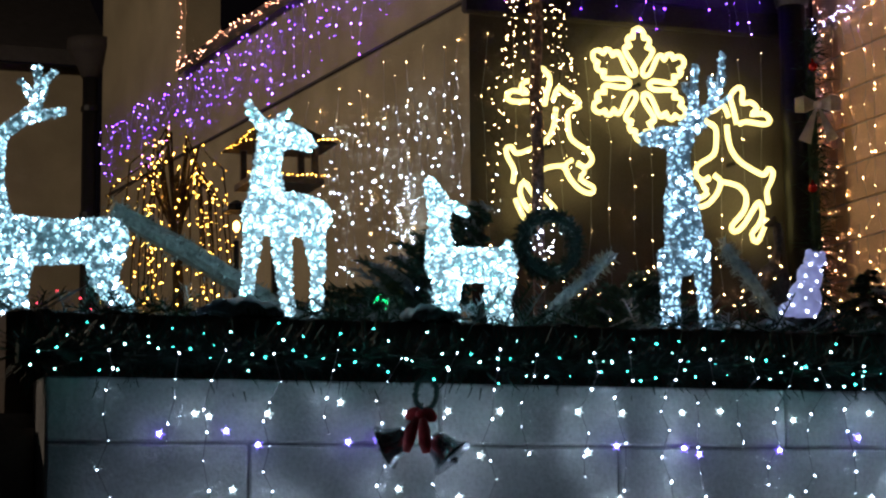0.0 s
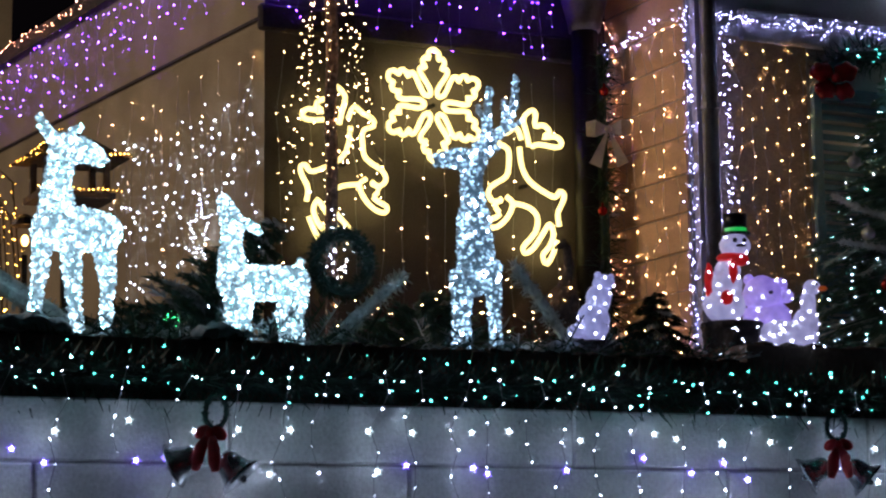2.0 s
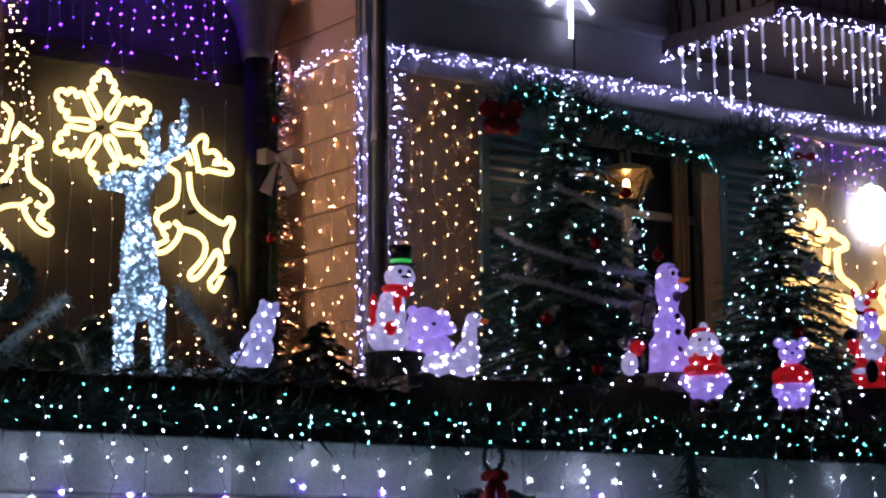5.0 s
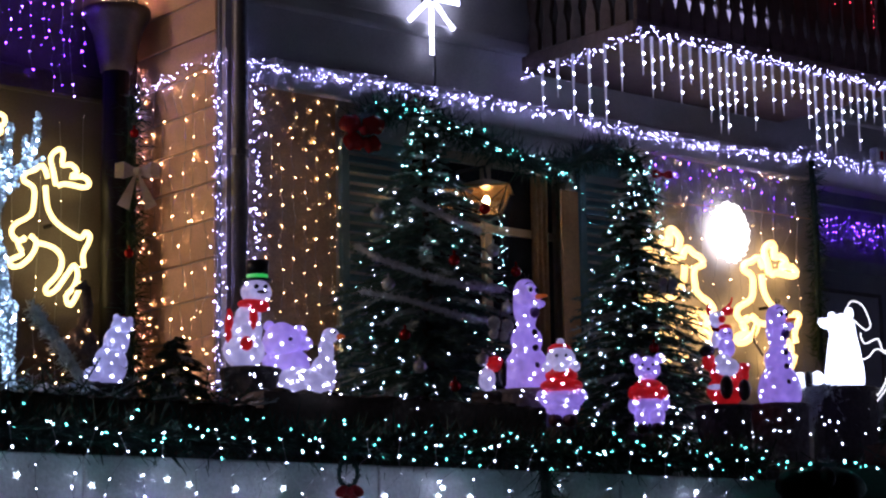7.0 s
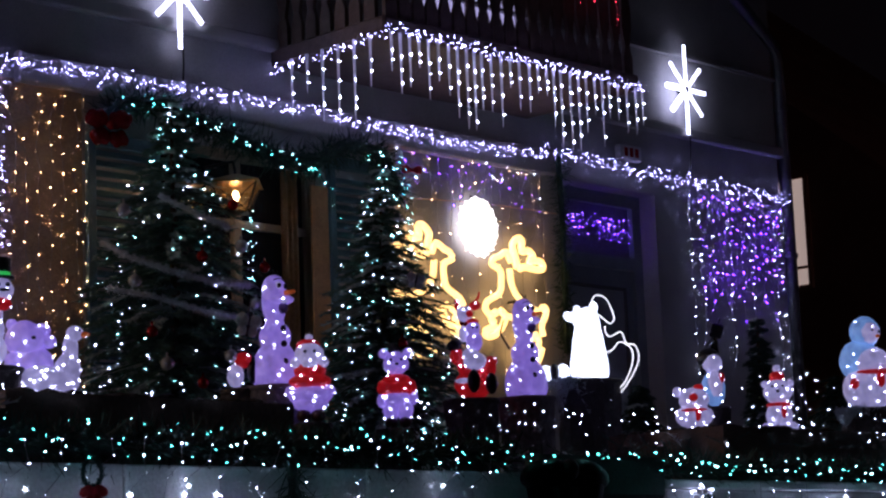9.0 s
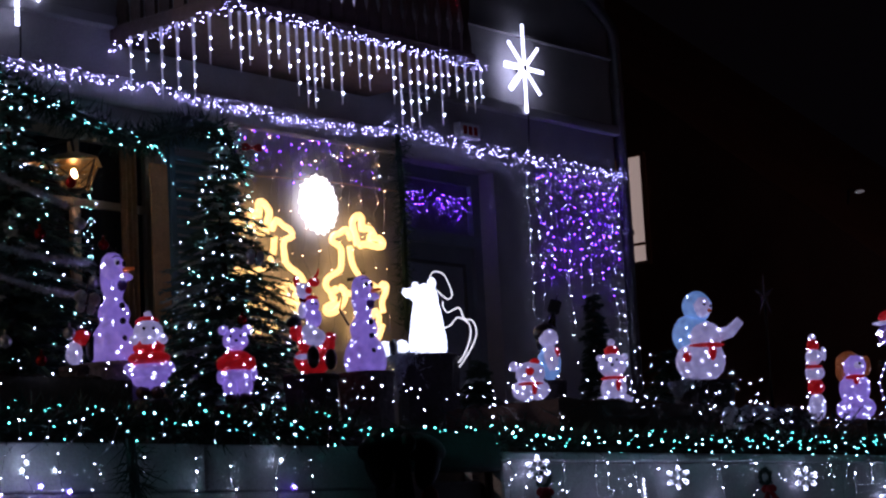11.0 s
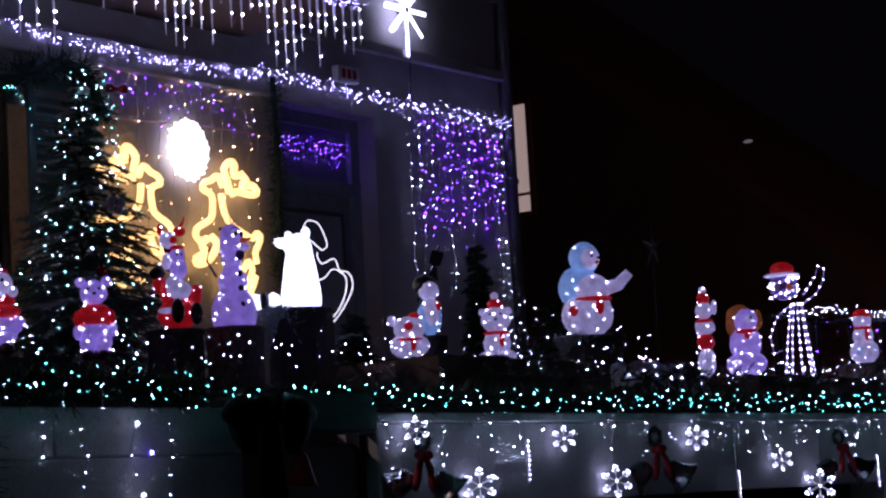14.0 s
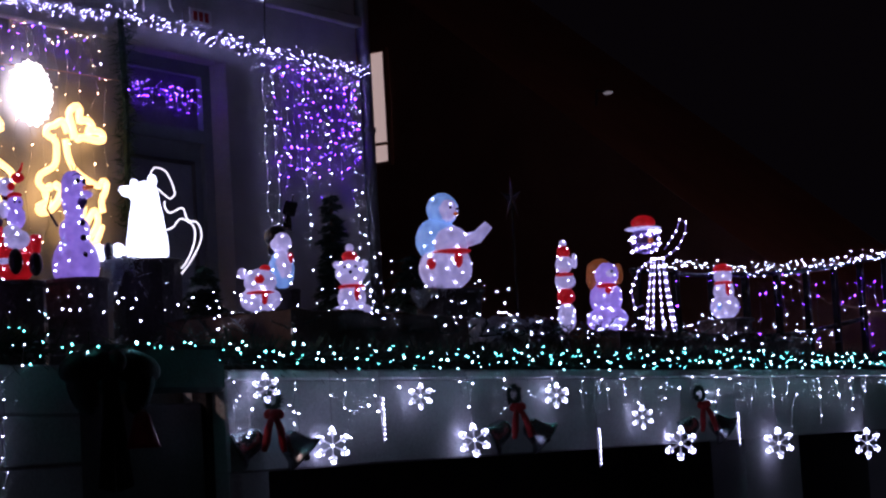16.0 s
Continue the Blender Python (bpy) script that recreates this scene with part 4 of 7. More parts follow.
def log(a, b, r, label):
    g, s = random.Random(int(a[0] * 50)), Shape()
    A, B = Vector(a), Vector(b)
    s.tube([A, A.lerp(B, 0.4) + Vector((0, 0, 0.015)), B], [r * 0.8, r, r * 0.9], 10, 0)
    for _ in range(420):
        p = A.lerp(B, g.random())
        d = Vector((g.gauss(0, 1), g.gauss(0, 1), g.gauss(0.2, 1))).normalized()
        s.blade(p + d * r * 0.9, d * 0.03, d.cross(Vector((0.2, 0.4, 0.9))).normalized() * 0.004, 0)
    thing("snowy_branch", s, M_FLOCKD, label, "branch", group="snowy branches")


log((-5.12, -2.7, 2.8), (-4.3, -2.62, 2.36), 0.042, "thick flocked branch leaning over the planter")
log((-3.56, -2.8, 2.36), (-3.14, -2.7, 2.71), 0.022, "thin flocked branch leaning beside the wreath")
log((-2.68, -2.75, 2.76), (-2.36, -2.75, 2.36), 0.022, "thin flocked branch leaning beside the small figure")

# ---- lit figures: each one moulded piece with lamps set into it ----
F_LAV = mat("lit_lavender_shell", (0.6, 0.58, 0.7), 0.4, vary=0.12, bump=0.2, glow=(0.42, 0.28, 0.95), power=0.34, dots=True, fine=24)
F_WHITE = mat("lit_white_shell", (0.7, 0.7, 0.74), 0.4, vary=0.12, bump=0.2, glow=(0.55, 0.52, 0.85), power=0.32, dots=True, fine=24)
F_RED = mat("lit_red_shell", (0.5, 0.02, 0.02), 0.45, vary=0.2, bump=0.2, glow=(1.0, 0.02, 0.02), power=0.15, dots=True, fine=24)
F_BLACK = mat("black_plastic", (0.012, 0.012, 0.014), 0.35, vary=0.1, bump=0)
F_ORANGE = mat("orange_plastic", (0.6, 0.16, 0.03), 0.45, vary=0.1, bump=0, glow=(1.0, 0.2, 0.03), power=0.12)
F_BLUE = mat("lit_blue_shell", (0.3, 0.5, 0.75), 0.4, vary=0.15, bump=0.2, glow=(0.25, 0.5, 0.95), power=0.32, dots=True, fine=24)
F_HOT = mat("lit_bright_shell", (0.75, 0.78, 0.8), 0.4, vary=0.08, bump=0.1, glow=(0.82, 0.92, 1.0), power=1.9, dots=True, fine=24)
F_BROWN = mat("lit_brown_shell", (0.4, 0.17, 0.05), 0.5, vary=0.25, bump=0.2, glow=(0.7, 0.2, 0.05), power=0.1)
F_PALE = mat("lit_pale_blue_shell", (0.6, 0.62, 0.7), 0.4, vary=0.12, bump=0.2, glow=(0.42, 0.42, 0.8), power=0.34, dots=True, fine=24)
F_BOOT = mat("dark_red_plastic", (0.05, 0.012, 0.014), 0.5, vary=0.1, bump=0)
FIG = [F_LAV, F_WHITE, F_RED, F_BLACK, L_FIG, F_ORANGE, F_BLUE, F_HOT, F_BROWN, led("green_band", (0.03, 0.9, 0.12), 0.35), mat("dark_violet_plastic", (0.2, 0.13, 0.42), 0.5, vary=0.1, bump=0), F_BOOT]


def facing(x, y):
    return math.degrees(math.atan2(-6.3 - x, -(-9.8 - y))) 


def rounded(pts, k=4):
    """A finer curve through a row of points."""
    out, n = [], len(pts)
    for i in range(n - 1):
        p = [Vector(pts[max(0, min(n - 1, i + j))]) for j in (-1, 0, 1, 2)]
        for q in range(k):
            t = q / k
            out.append(tuple(0.5 * ((2 * p[1]) + (p[2] - p[0]) * t + (2 * p[0] - 5 * p[1] + 4 * p[2] - p[3]) * t * t + (3 * p[1] - p[0] - 3 * p[2] + p[3]) * t ** 3)))
    return out + [tuple(pts[-1])]


def figure(name, label, x, y, z, balls, tubes=(), beads=26, lathes=(), seed=1, turn=0, size=1.0, bead_r=0.0042, category="light figure", mats=FIG):
    """Ellipsoids (x, y, z, rx, ry, rz, material) in centimetres, merged into one moulded form with lamps in its lit surfaces."""
    g, s = random.Random(seed), Shape()
    lit = []
    for bx, by, bz, rx, ry, rz, mi in balls:
        n0 = len(s.v)
        s.ball((bx / 100, by / 100, bz / 100), (rx / 100, ry / 100, rz / 100), mi)
        if rz > 4 and mi != 3:
            s.v[n0:] = [tuple(q + g.uniform(-0.0028, 0.0028) for q in v) for v in s.v[n0:]]
        if mi in (0, 1, 2, 6, 7) and rz > 2.4:
            lit.append((bx, by, bz, rx, ry, rz))
    for cx, prof, mi in lathes:
        prof = [(max(p[0], 0.1), p[1]) for p in rounded([(r, h, 0) for r, h in prof], 3)]
        s.lathe((cx / 100, 0, 0), [(r / 100, h / 100) for r, h in prof], 22, mi)
        n = max(1, int(beads * 0.34))
        for k in range(n):
            h = (0.06 + 0.86 * (k + g.random()) / n) * prof[-1][1]
            r = min(prof, key=lambda q: abs(q[1] - h))[0]
            a = -math.pi / 2 + g.uniform(-1.35, 1.35)
            s.bead(((cx + r * math.cos(a) * 1.01) / 100, r * math.sin(a) * 1.01 / 100, h / 100), bead_r / size, 4)
    for pts, radii, mi in tubes:
        if len(pts) > 3:
            pts = rounded(pts)
            radii = [radii[0]] * len(pts)
        s.tube([(px / 100, py / 100, pz / 100) for px, py, pz in pts], [r / 100 for r in radii], 10, mi)
    area = sum(b[3] * b[5] for b in lit) or 1
    for bx, by, bz, rx, ry, rz in lit:
        n = 3 if lathes else max(2, int(0.45 * beads * rx * rz / area))
        for i in range(n):
            t = math.asin(max(-1, min(1, -0.92 + 1.84 * (i + 0.5) / n)))
            a = -math.pi / 2 + ((i * 0.618034 + g.uniform(-0.14, 0.14)) % 1 - 0.5) * 2.9
            p = Vector((math.cos(t) * math.cos(a) * rx, math.cos(t) * math.sin(a) * ry, math.sin(t) * rz)) * 1.02 + Vector((bx, by, bz))
            s.bead(p / 100, bead_r / size, 4)
    return thing(name, s, mats, label, category, smooth=True, at=pose(x, y, z, 0, 0, facing(x, y) + turn) @ Matrix.Scale(size, 4))


def crystal(name, color, low, high):
    """Clear acrylic pebbles lit from within, each one more or less brightly."""
    m = mat(name, (0.32, 0.38, 0.4), 0.2, vary=0.1, bump=0)
    nt = m.node_tree
    b = nt.nodes["Principled BSDF"]
    geo = nt.nodes.new("ShaderNodeNewGeometry")
    pw = nt.nodes.new("ShaderNodeMath")
    pw.operation = "POWER"
    pw.inputs[1].default_value = 4.5
    mr = nt.nodes.new("ShaderNodeMapRange")
    mr.inputs[3].default_value, mr.inputs[4].default_value = low, high
    nt.links.new(geo.outputs["Random Per Island"], pw.inputs[0])
    nt.links.new(pw.outputs[0], mr.inputs[0])
    nt.links.new(mr.outputs[0], b.inputs["Emission Strength"])
    b.inputs["Emission Color"].default_value = (*color, 1)
    return m


C_HOT = [mat("acrylic_core", (0.4, 0.5, 0.52), 0.3, vary=0.2, bump=0.2, glow=(0.45, 0.85, 0.95), power=0.2), crystal("acrylic_bright", (0.62, 0.92, 1.0), 0.16, 4.2), L_MINT]
C_MID = [mat("acrylic_core_dim", (0.3, 0.4, 0.42), 0.3, vary=0.2, bump=0.2, glow=(0.35, 0.75, 0.85), power=0.07), crystal("acrylic_clear", (0.55, 0.9, 1.0), 0.04, 2.6), L_WHITE]
C_DIM = [mat("acrylic_core_blue", (0.25, 0.33, 0.38), 0.3, vary=0.2, bump=0.2, glow=(0.3, 0.6, 0.85), power=0.05), crystal("acrylic_blue", (0.5, 0.8, 1.0), 0.04, 2.2), L_WHITE]


def deer(label, x, y, z, tubes, size=1.0, mats=C_HOT, seed=1, beads=120, slim=0.86):
    """A standing deer of clear acrylic pebbles on a wire frame; tubes in centimetres: points and radii."""
    g, s = random.Random(seed), Shape()
    spots = []
    for pts, radii in tubes:
        P = [Vector(p) / 100 for p in pts]
        R = [max(r * slim, 0.5) / 100 for r in radii]
        s.tube(P, [r * 0.86 for r in R], 10, 0)
        if radii[0] > 3:
            s.ball(P[0], R[0] * 0.86, 0, 10, 6)
            s.ball(P[-1], R[-1] * 0.86, 0, 10, 6)
            for c, rad in ((P[0], R[0]), (P[-1], R[-1])):
                for _ in range(int(12.57 * rad * rad / 0.00012)):
                    spots.append(c + Vector((g.gauss(0, 1), g.gauss(0, 1), g.gauss(0, 1))).normalized() * rad * 0.95)
        for i in range(len(P) - 1):
            d = P[i + 1] - P[i]
            u = d.cross(Vector((0.2, 0.9, 0.3))).normalized()
            w = d.cross(u).normalized()
            area = d.length * (R[i] + R[i + 1]) * 3.14
            for _ in range(int(area / 0.00009)):
                t, q = g.random(), g.uniform(0, 6.283)
                spots.append(P[i].lerp(P[i + 1], t) + (u * math.cos(q) + w * math.sin(q)) * (R[i] * (1 - t) + R[i + 1] * t) * 0.95)
    for p in spots:
        r = g.uniform(0.0042, 0.0092)
        k = [Vector((g.uniform(0.6, 1.4), g.uniform(0.6, 1.2), g.uniform(0.6, 1.3))) * r for _ in range(1)][0]
        s.add([(p[0] + k[0] * a, p[1] + k[1] * b, p[2] + k[2] * c) for a, b, c in OCT_V], OCT_F, 1)
    for p in g.sample(spots, min(beads, len(spots))):
        s.bead((p[0], p[1] - 0.006, p[2]), 0.0046, 2)
    return thing("light_deer", s, mats, label, "light figure", group="light deer", at=pose(x, y, z, 0, 0, facing(x, y)) @ Matrix.Scale(size, 4))


OCT_V = [(1, 0, 0), (-1, 0, 0), (0, 1, 0), (0, -1, 0), (0, 0, 1), (0, 0, -1)]
OCT_F = [(0, 2, 4), (2, 1, 4), (1, 3, 4), (3, 0, 4), (2, 0, 5), (1, 2, 5), (3, 1, 5), (0, 3, 5)]
deer("standing stag of clear acrylic lit cool white", -5.43, -3.25, 2.36,
     [([(-17, 0, 24), (-5, 0, 23), (8, 0, 23), (19, 0, 24)], [9.5, 9, 8.5, 8.8]), ([(-18, 0, 26), (-20, -2, 42), (-19, -3, 53)], [8.5, 6, 5.5]), ([(-19, -3, 53), (-27, -6, 51)], [5.5, 3]),
      ([(-17, -2, 56), (-12, -2, 61), (-5, -1, 67), (-3, 0, 75), (-5, 0, 82)], [2.5, 2.4, 2.3, 2, 1.2]), ([(-8, -1, 64), (5, 0, 67)], [2.2, 1.2]), ([(-5, -1, 70), (-10, 0, 77)], [1.6, 1]), ([(-3, 0, 75), (1, 0, 80)], [1.5, 1]),
      ([(-20, -2, 56), (-26, 0, 64), (-26, 2, 76)], [2.3, 2, 1.2]),
      ([(-14, -4, 20), (-14, -4, 9), (-14, -4, 0)], [5.2, 3.2, 2.6]), ([(-8, 4, 18), (-9, 5, 9), (-8, 5, 0)], [4.6, 3.2, 2.6]), ([(17, -4, 20), (16, -4, 11), (23, -4, 1)], [5.6, 3.4, 2.4]), ([(21, 4, 20), (20, 4, 11), (27, 5, 2)], [5.4, 3.2, 2.4])], seed=2, mats=C_MID, beads=190)
deer("standing doe of clear acrylic lit cool white", -4.64, -3.3, 2.36,
     [([(-7, -6, 34), (2, 0, 35), (10, 6, 35)], [9, 9.5, 8]), ([(-6, -6, 38), (-6, -7, 50), (-4, -8, 59)], [8, 5.6, 5.6]), ([(-4, -8, 61), (3, -10, 60), (8, -11, 57)], [6.2, 5, 3]), ([(-7, -6, 64), (-11, -5, 69), (-12.5, -5, 73)], [2.4, 2.2, 1]), ([(-2, -7, 66), (2, -6, 69)], [2, 1]),
      ([(-10, -8, 32), (-11.5, -8, 15), (-13, -8, 1)], [4.4, 2.8, 2]), ([(-1, -2, 28), (0, -2, 14), (1.5, -2, 1)], [4.6, 3, 2.4]), ([(10, 6, 31), (12, 6, 16), (11, 6, 1)], [5, 2.8, 2])], seed=3, beads=110, slim=0.8)
deer("small fawn of clear acrylic looking up", -3.98, -3.35, 2.35,
     [([(-10, 0, 21), (0, 0, 21), (11, 0, 21)], [8, 7.4, 7.2]), ([(-11, 0, 25), (-12, -1, 35), (-11, -1, 41)], [6.2, 4.6, 4.4]), ([(-11, -1, 42), (-13, -2, 47), (-14.5, -2, 51)], [4.8, 4, 2.4]), ([(-8, -1, 43), (-4, 0, 42), (-1, 0, 39)], [2, 2, 1]), ([(12, 0, 24), (14, 1, 30)], [2.4, 1]),
      ([(-11, -3, 17), (-11.5, -3, 8), (-11, -3, 0)], [3.6, 2.6, 2.2]), ([(-6, 3, 17), (-7, 3, 8), (-6, 3, 0)], [3.4, 2.6, 2.2]), ([(9, -3, 16), (7, -3, 9), (8, -3, 0)], [4, 2.6, 2.2]), ([(13, 3, 16), (12, 3, 9), (13, 3, 0)], [4, 2.6, 2.2])], seed=4, beads=90, size=0.96, slim=0.84)
deer("tall stag of clear acrylic seen from the chest, lit bluish", -3.13, -3.3, 2.36,
     [([(0, -4, 25), (0, -5, 36), (-0.5, -5, 48)], [8, 9, 7.8]), ([(0, -2, 38), (1, 16, 38), (2, 32, 38)], [8, 8, 7.5]), ([(-0.5, -5, 50), (-1, -6, 58), (-1, -7, 66)], [6, 5.2, 5]), ([(0, -7, 68), (-7, -10, 69), (-13, -12, 68)], [6, 4.6, 3]), ([(3, -6, 71), (9, -5, 74)], [2.2, 1.2]),
      ([(1, -6, 73), (5, -5, 80), (5, -4, 88), (6, -4, 97)], [2.2, 2, 1.8, 1]), ([(5, -5, 82), (1, -5, 90)], [1.6, 0.9]), ([(4, -6, 73), (12, -5, 82), (15, -4, 90), (16, -4, 101)], [2.2, 2, 1.8, 1]), ([(12, -5, 83), (11, -5, 92)], [1.6, 0.9]), ([(8, -5, 78), (18, -4, 84)], [1.5, 0.9]),
      ([(-6, -5, 26), (-6.5, -5, 13), (-7, -5, 0)], [4.4, 2.8, 2.4]), ([(6, -4, 26), (7, -4, 14), (7.5, -4, 0)], [4.2, 2.6, 2.2]), ([(-3, 30, 34), (-4, 32, 16), (-3, 31, 0)], [4.4, 2.6, 2]), ([(7, 30, 34), (7, 32, 16), (8, 31, 0)], [4.4, 2.6, 2])], seed=5, mats=C_DIM, beads=190, slim=0.76)


def stump(x, y, z, r, label, material=M_POT):
    """A rough block or pot from the terrace floor up to z, with its rim and filling."""
    g = random.Random(int(x * 77))
    top = holder("pedestal", (x, y, FLOOR), label, "pedestal", group="pedestals")
    h = z - FLOOR
    s = Shape().lathe((0, 0, 0), [(r * 0.86, 0), (r * 0.94, h * 0.4), (r * 0.97, h * 0.75), (r, h - 0.03)], 16)
    s.v = [(a + g.uniform(-0.008, 0.008), b + g.uniform(-0.008, 0.008), c) for a, b, c in s.v]
    part("block" if material is M_STONE else "pot", s, material, top)
    part("rim", Shape().lathe((0, 0, h - 0.035), [(r * 1.02, 0), (r * 1.07, 0.008), (r * 1.07, 0.024), (r * 1.01, 0.03)], 18), material, top)
    s = Shape().ball((0, 0, h - 0.02), (r * 1.0, r * 1.0, 0.02), 0, 14, 6)
    s.v = [(a * g.uniform(0.94, 1.06), b * g.uniform(0.94, 1.06), c) for a, b, c in s.v]
    part("snow_cap" if material is M_STONE else "filling", s, M_FLOCK if material is M_STONE else M_SOIL, top)


def tall_snowman(x, y, z, label, h=1.0, seed=1):
    stump(x, y, z, 0.16, "rough grey block with snow under a lit figure", M_STONE)
    figure("light_snowman", label, x, y, z, [(2.6, -1.8, 43, 7.8, 6, 2.9, 0),
           (4.8, -5.2, 38.4, 2.5, 1.6, 3.0, 10), (5.4, -7.4, 41.4, 1.8, 0.8, 0.9, 1), (2.6, -5.2, 50, 1.7, 1, 2, 1), (3.1, -6, 49.8, 1.1, 0.7, 1.3, 3), (6.2, -3.4, 49.6, 1, 1, 1.6, 3), (4.6, -7, 28, 1.5, 1, 1.7, 3), (4.8, -9, 20, 1.6, 1, 1.7, 3), (5.2, -10, 11, 1.6, 1, 1.7, 3)],
           [([(6, -5, 46), (11, -8, 46.4)], [1.5, 0.7], 5), ([(0.4, -5.4, 52.6), (2.2, -5.8, 53.4), (4.2, -5, 53.2), (5.6, -4, 52)], [0.28], 3), ([(1, 0, 55), (0, 0, 59)], [0.4, 0.25], 3), ([(1.6, 0, 55), (2.4, 0, 58.5)], [0.4, 0.25], 3), ([(-8, -3, 27), (-13, -3, 36), (-11, -3, 44)], [0.7, 0.6, 0.4], 3)], 60, [(0.4, [(10.6, 0), (11.8, 3), (12.1, 8), (10.9, 14), (8.2, 18.4), (7.2, 20.4), (8, 24), (7.2, 28.2), (4.8, 31.4), (4.9, 34.2), (6, 38), (6.4, 42), (6.2, 46), (5.9, 50), (4.8, 53.4), (2.6, 55.4), (0.2, 56)], 0)], seed=seed, size=h)


tall_snowman(0.3, -2.3, 2.63, "tall lavender lit snowman with a carrot nose", 1.0, 3)
tall_snowman(2.17, -2.3, 2.65, "lavender lit snowman with black buttons", 1.0, 4)
stump(0.29, -2.57, 2.42, 0.1, "dark low pot under a lit figure")
figure("light_santa", "small lit santa with a red coat and white hem", 0.29, -2.57, 2.42, [(-3.4, -1, 3.5, 3.6, 4.6, 3.6, 11), (3.6, -1, 3.5, 3.6, 4.6, 3.6, 11), (0, 0, 10, 9, 8, 5, 0), (0, 0, 13.5, 11, 9.4, 5, 0), (-9.5, -1, 15.5, 3, 3.6, 3, 0), (9.5, -1, 15.5, 3, 3.6, 3, 0), (0, 0, 20.5, 10.6, 9, 4, 2), (0, 0, 25.5, 8, 7.5, 5, 2), (0, -1, 33, 7.3, 7, 6.8, 1), (-6.5, -2.5, 29.5, 3, 3, 2.8, 1), (6.5, -2.5, 29.5, 3, 3, 2.8, 1), (0, -5, 28.5, 4, 3, 3, 1), (-0.5, 1, 38.4, 6, 5.6, 3.2, 2), (0, 0, 42, 2, 2, 2, 1), (-2, -7.6, 34.5, 0.8, 0.6, 0.9, 3), (2.6, -7.6, 34.5, 0.8, 0.6, 0.9, 3)], beads=52, seed=5)
stump(0.16, -2.2, 2.62, 0.1, "dark low pot under a lit figure")
figure("light_santa", "tiny lit figure with a red cap behind the snowman", 0.14, -2.2, 2.62, [(-1, 0, 6, 4.4, 5, 6, 1), (3, 0, 14, 4.6, 5, 4, 2), (7.5, 0, 9, 3, 4, 7, 3), (1.5, -3, 19.5, 1.2, 1, 1, 1)], beads=12, seed=6)
stump(1.15, -2.3, 2.44, 0.12, "dark low pot under a lit figure")
figure("light_bear", "lit lavender bear in a red sweater and dark boots", 1.15, -2.3, 2.44, [(-3.6, -1.5, 3, 3.4, 5, 3.2, 11), (3.8, -1.5, 3, 3.4, 5, 3.2, 11), (-3.6, 0, 10, 4.4, 5.4, 7, 0), (3.8, 0, 10, 4.4, 5.4, 7, 0), (0, 0, 15.5, 7.6, 7.5, 4.5, 0), (-8.2, -1, 15, 2.6, 3.4, 4, 0), (8.4, -1, 16, 2.6, 3.4, 4, 0), (0, 0, 21.5, 8.6, 8, 4.6, 2), (0, 0, 25.5, 7.6, 7, 3.6, 2), (-7, -1, 21.5, 3.6, 4.2, 4.4, 2), (7, -1, 21.5, 3.6, 4.2, 4.4, 2), (0, -1, 34.5, 7, 6.4, 6.4, 0), (-6.4, 0, 40, 2.8, 1.8, 2.7, 0), (6.4, 0, 40, 2.8, 1.8, 2.7, 0), (0, -7, 32.5, 2.8, 2.4, 2.2, 0), (0.4, -9.2, 33.4, 1, 0.7, 0.8, 3), (-2.6, -7, 36, 0.7, 0.6, 0.8, 3), (2.8, -7, 36, 0.7, 0.6, 0.8, 3)], beads=72, seed=7)
stump(1.72, -2.3, 2.62, 0.15, "dark low pot under a lit figure")
figure("light_santa", "seated lit santa with black boots carrying two small lavender figures", 1.74, -2.3, 2.62, [(0, 0, 8, 10.5, 9, 8.5, 2), (0, 0, 18, 8.5, 8, 8, 2), (-8.5, -2, 24, 3.6, 4, 5, 2), (9.5, -2, 17, 3.4, 4, 6, 2), (11, -4, 20, 2.6, 2.6, 2.6, 2), (-9.5, -3, 29.5, 4.4, 3.6, 3.4, 3), (0.5, -9.5, 9, 3.6, 3.6, 6.6, 3), (10, -7.5, 7.5, 3.4, 3.6, 6, 3), (-5, -7.5, 9.5, 5, 2, 1.6, 1), (1.5, -7, 20, 6.5, 4, 5, 1), (-1, -7.6, 24, 4.4, 3.6, 3.6, 1), (1.5, -5, 31, 4.6, 4.4, 5.6, 0), (1.2, -5, 38, 3.9, 3.8, 4.6, 0), (1, -5, 42.4, 3.6, 3.6, 1.4, 2), (-4.4, -2, 36, 2.8, 2.8, 4.4, 1), (-3.6, -3, 47, 4.4, 4, 4.4, 1), (-0.6, -6, 46.6, 2, 2, 2, 2), (2.6, -2, 51.5, 3.4, 3, 2.6, 2), (-7.6, -2, 52.5, 1.4, 1.4, 3.4, 2), (3.4, -8.4, 38.6, 0.6, 0.5, 0.7, 3), (1, -8.6, 38.6, 0.6, 0.5, 0.7, 3)], [([(1.6, -2, 52), (4.6, -2, 56), (5.4, -2, 59)], [0.9, 0.7, 0.4], 2)], beads=64, seed=8)
stump(2.72, -2.3, 2.77, 0.19, "large dark pot under the bright bear")
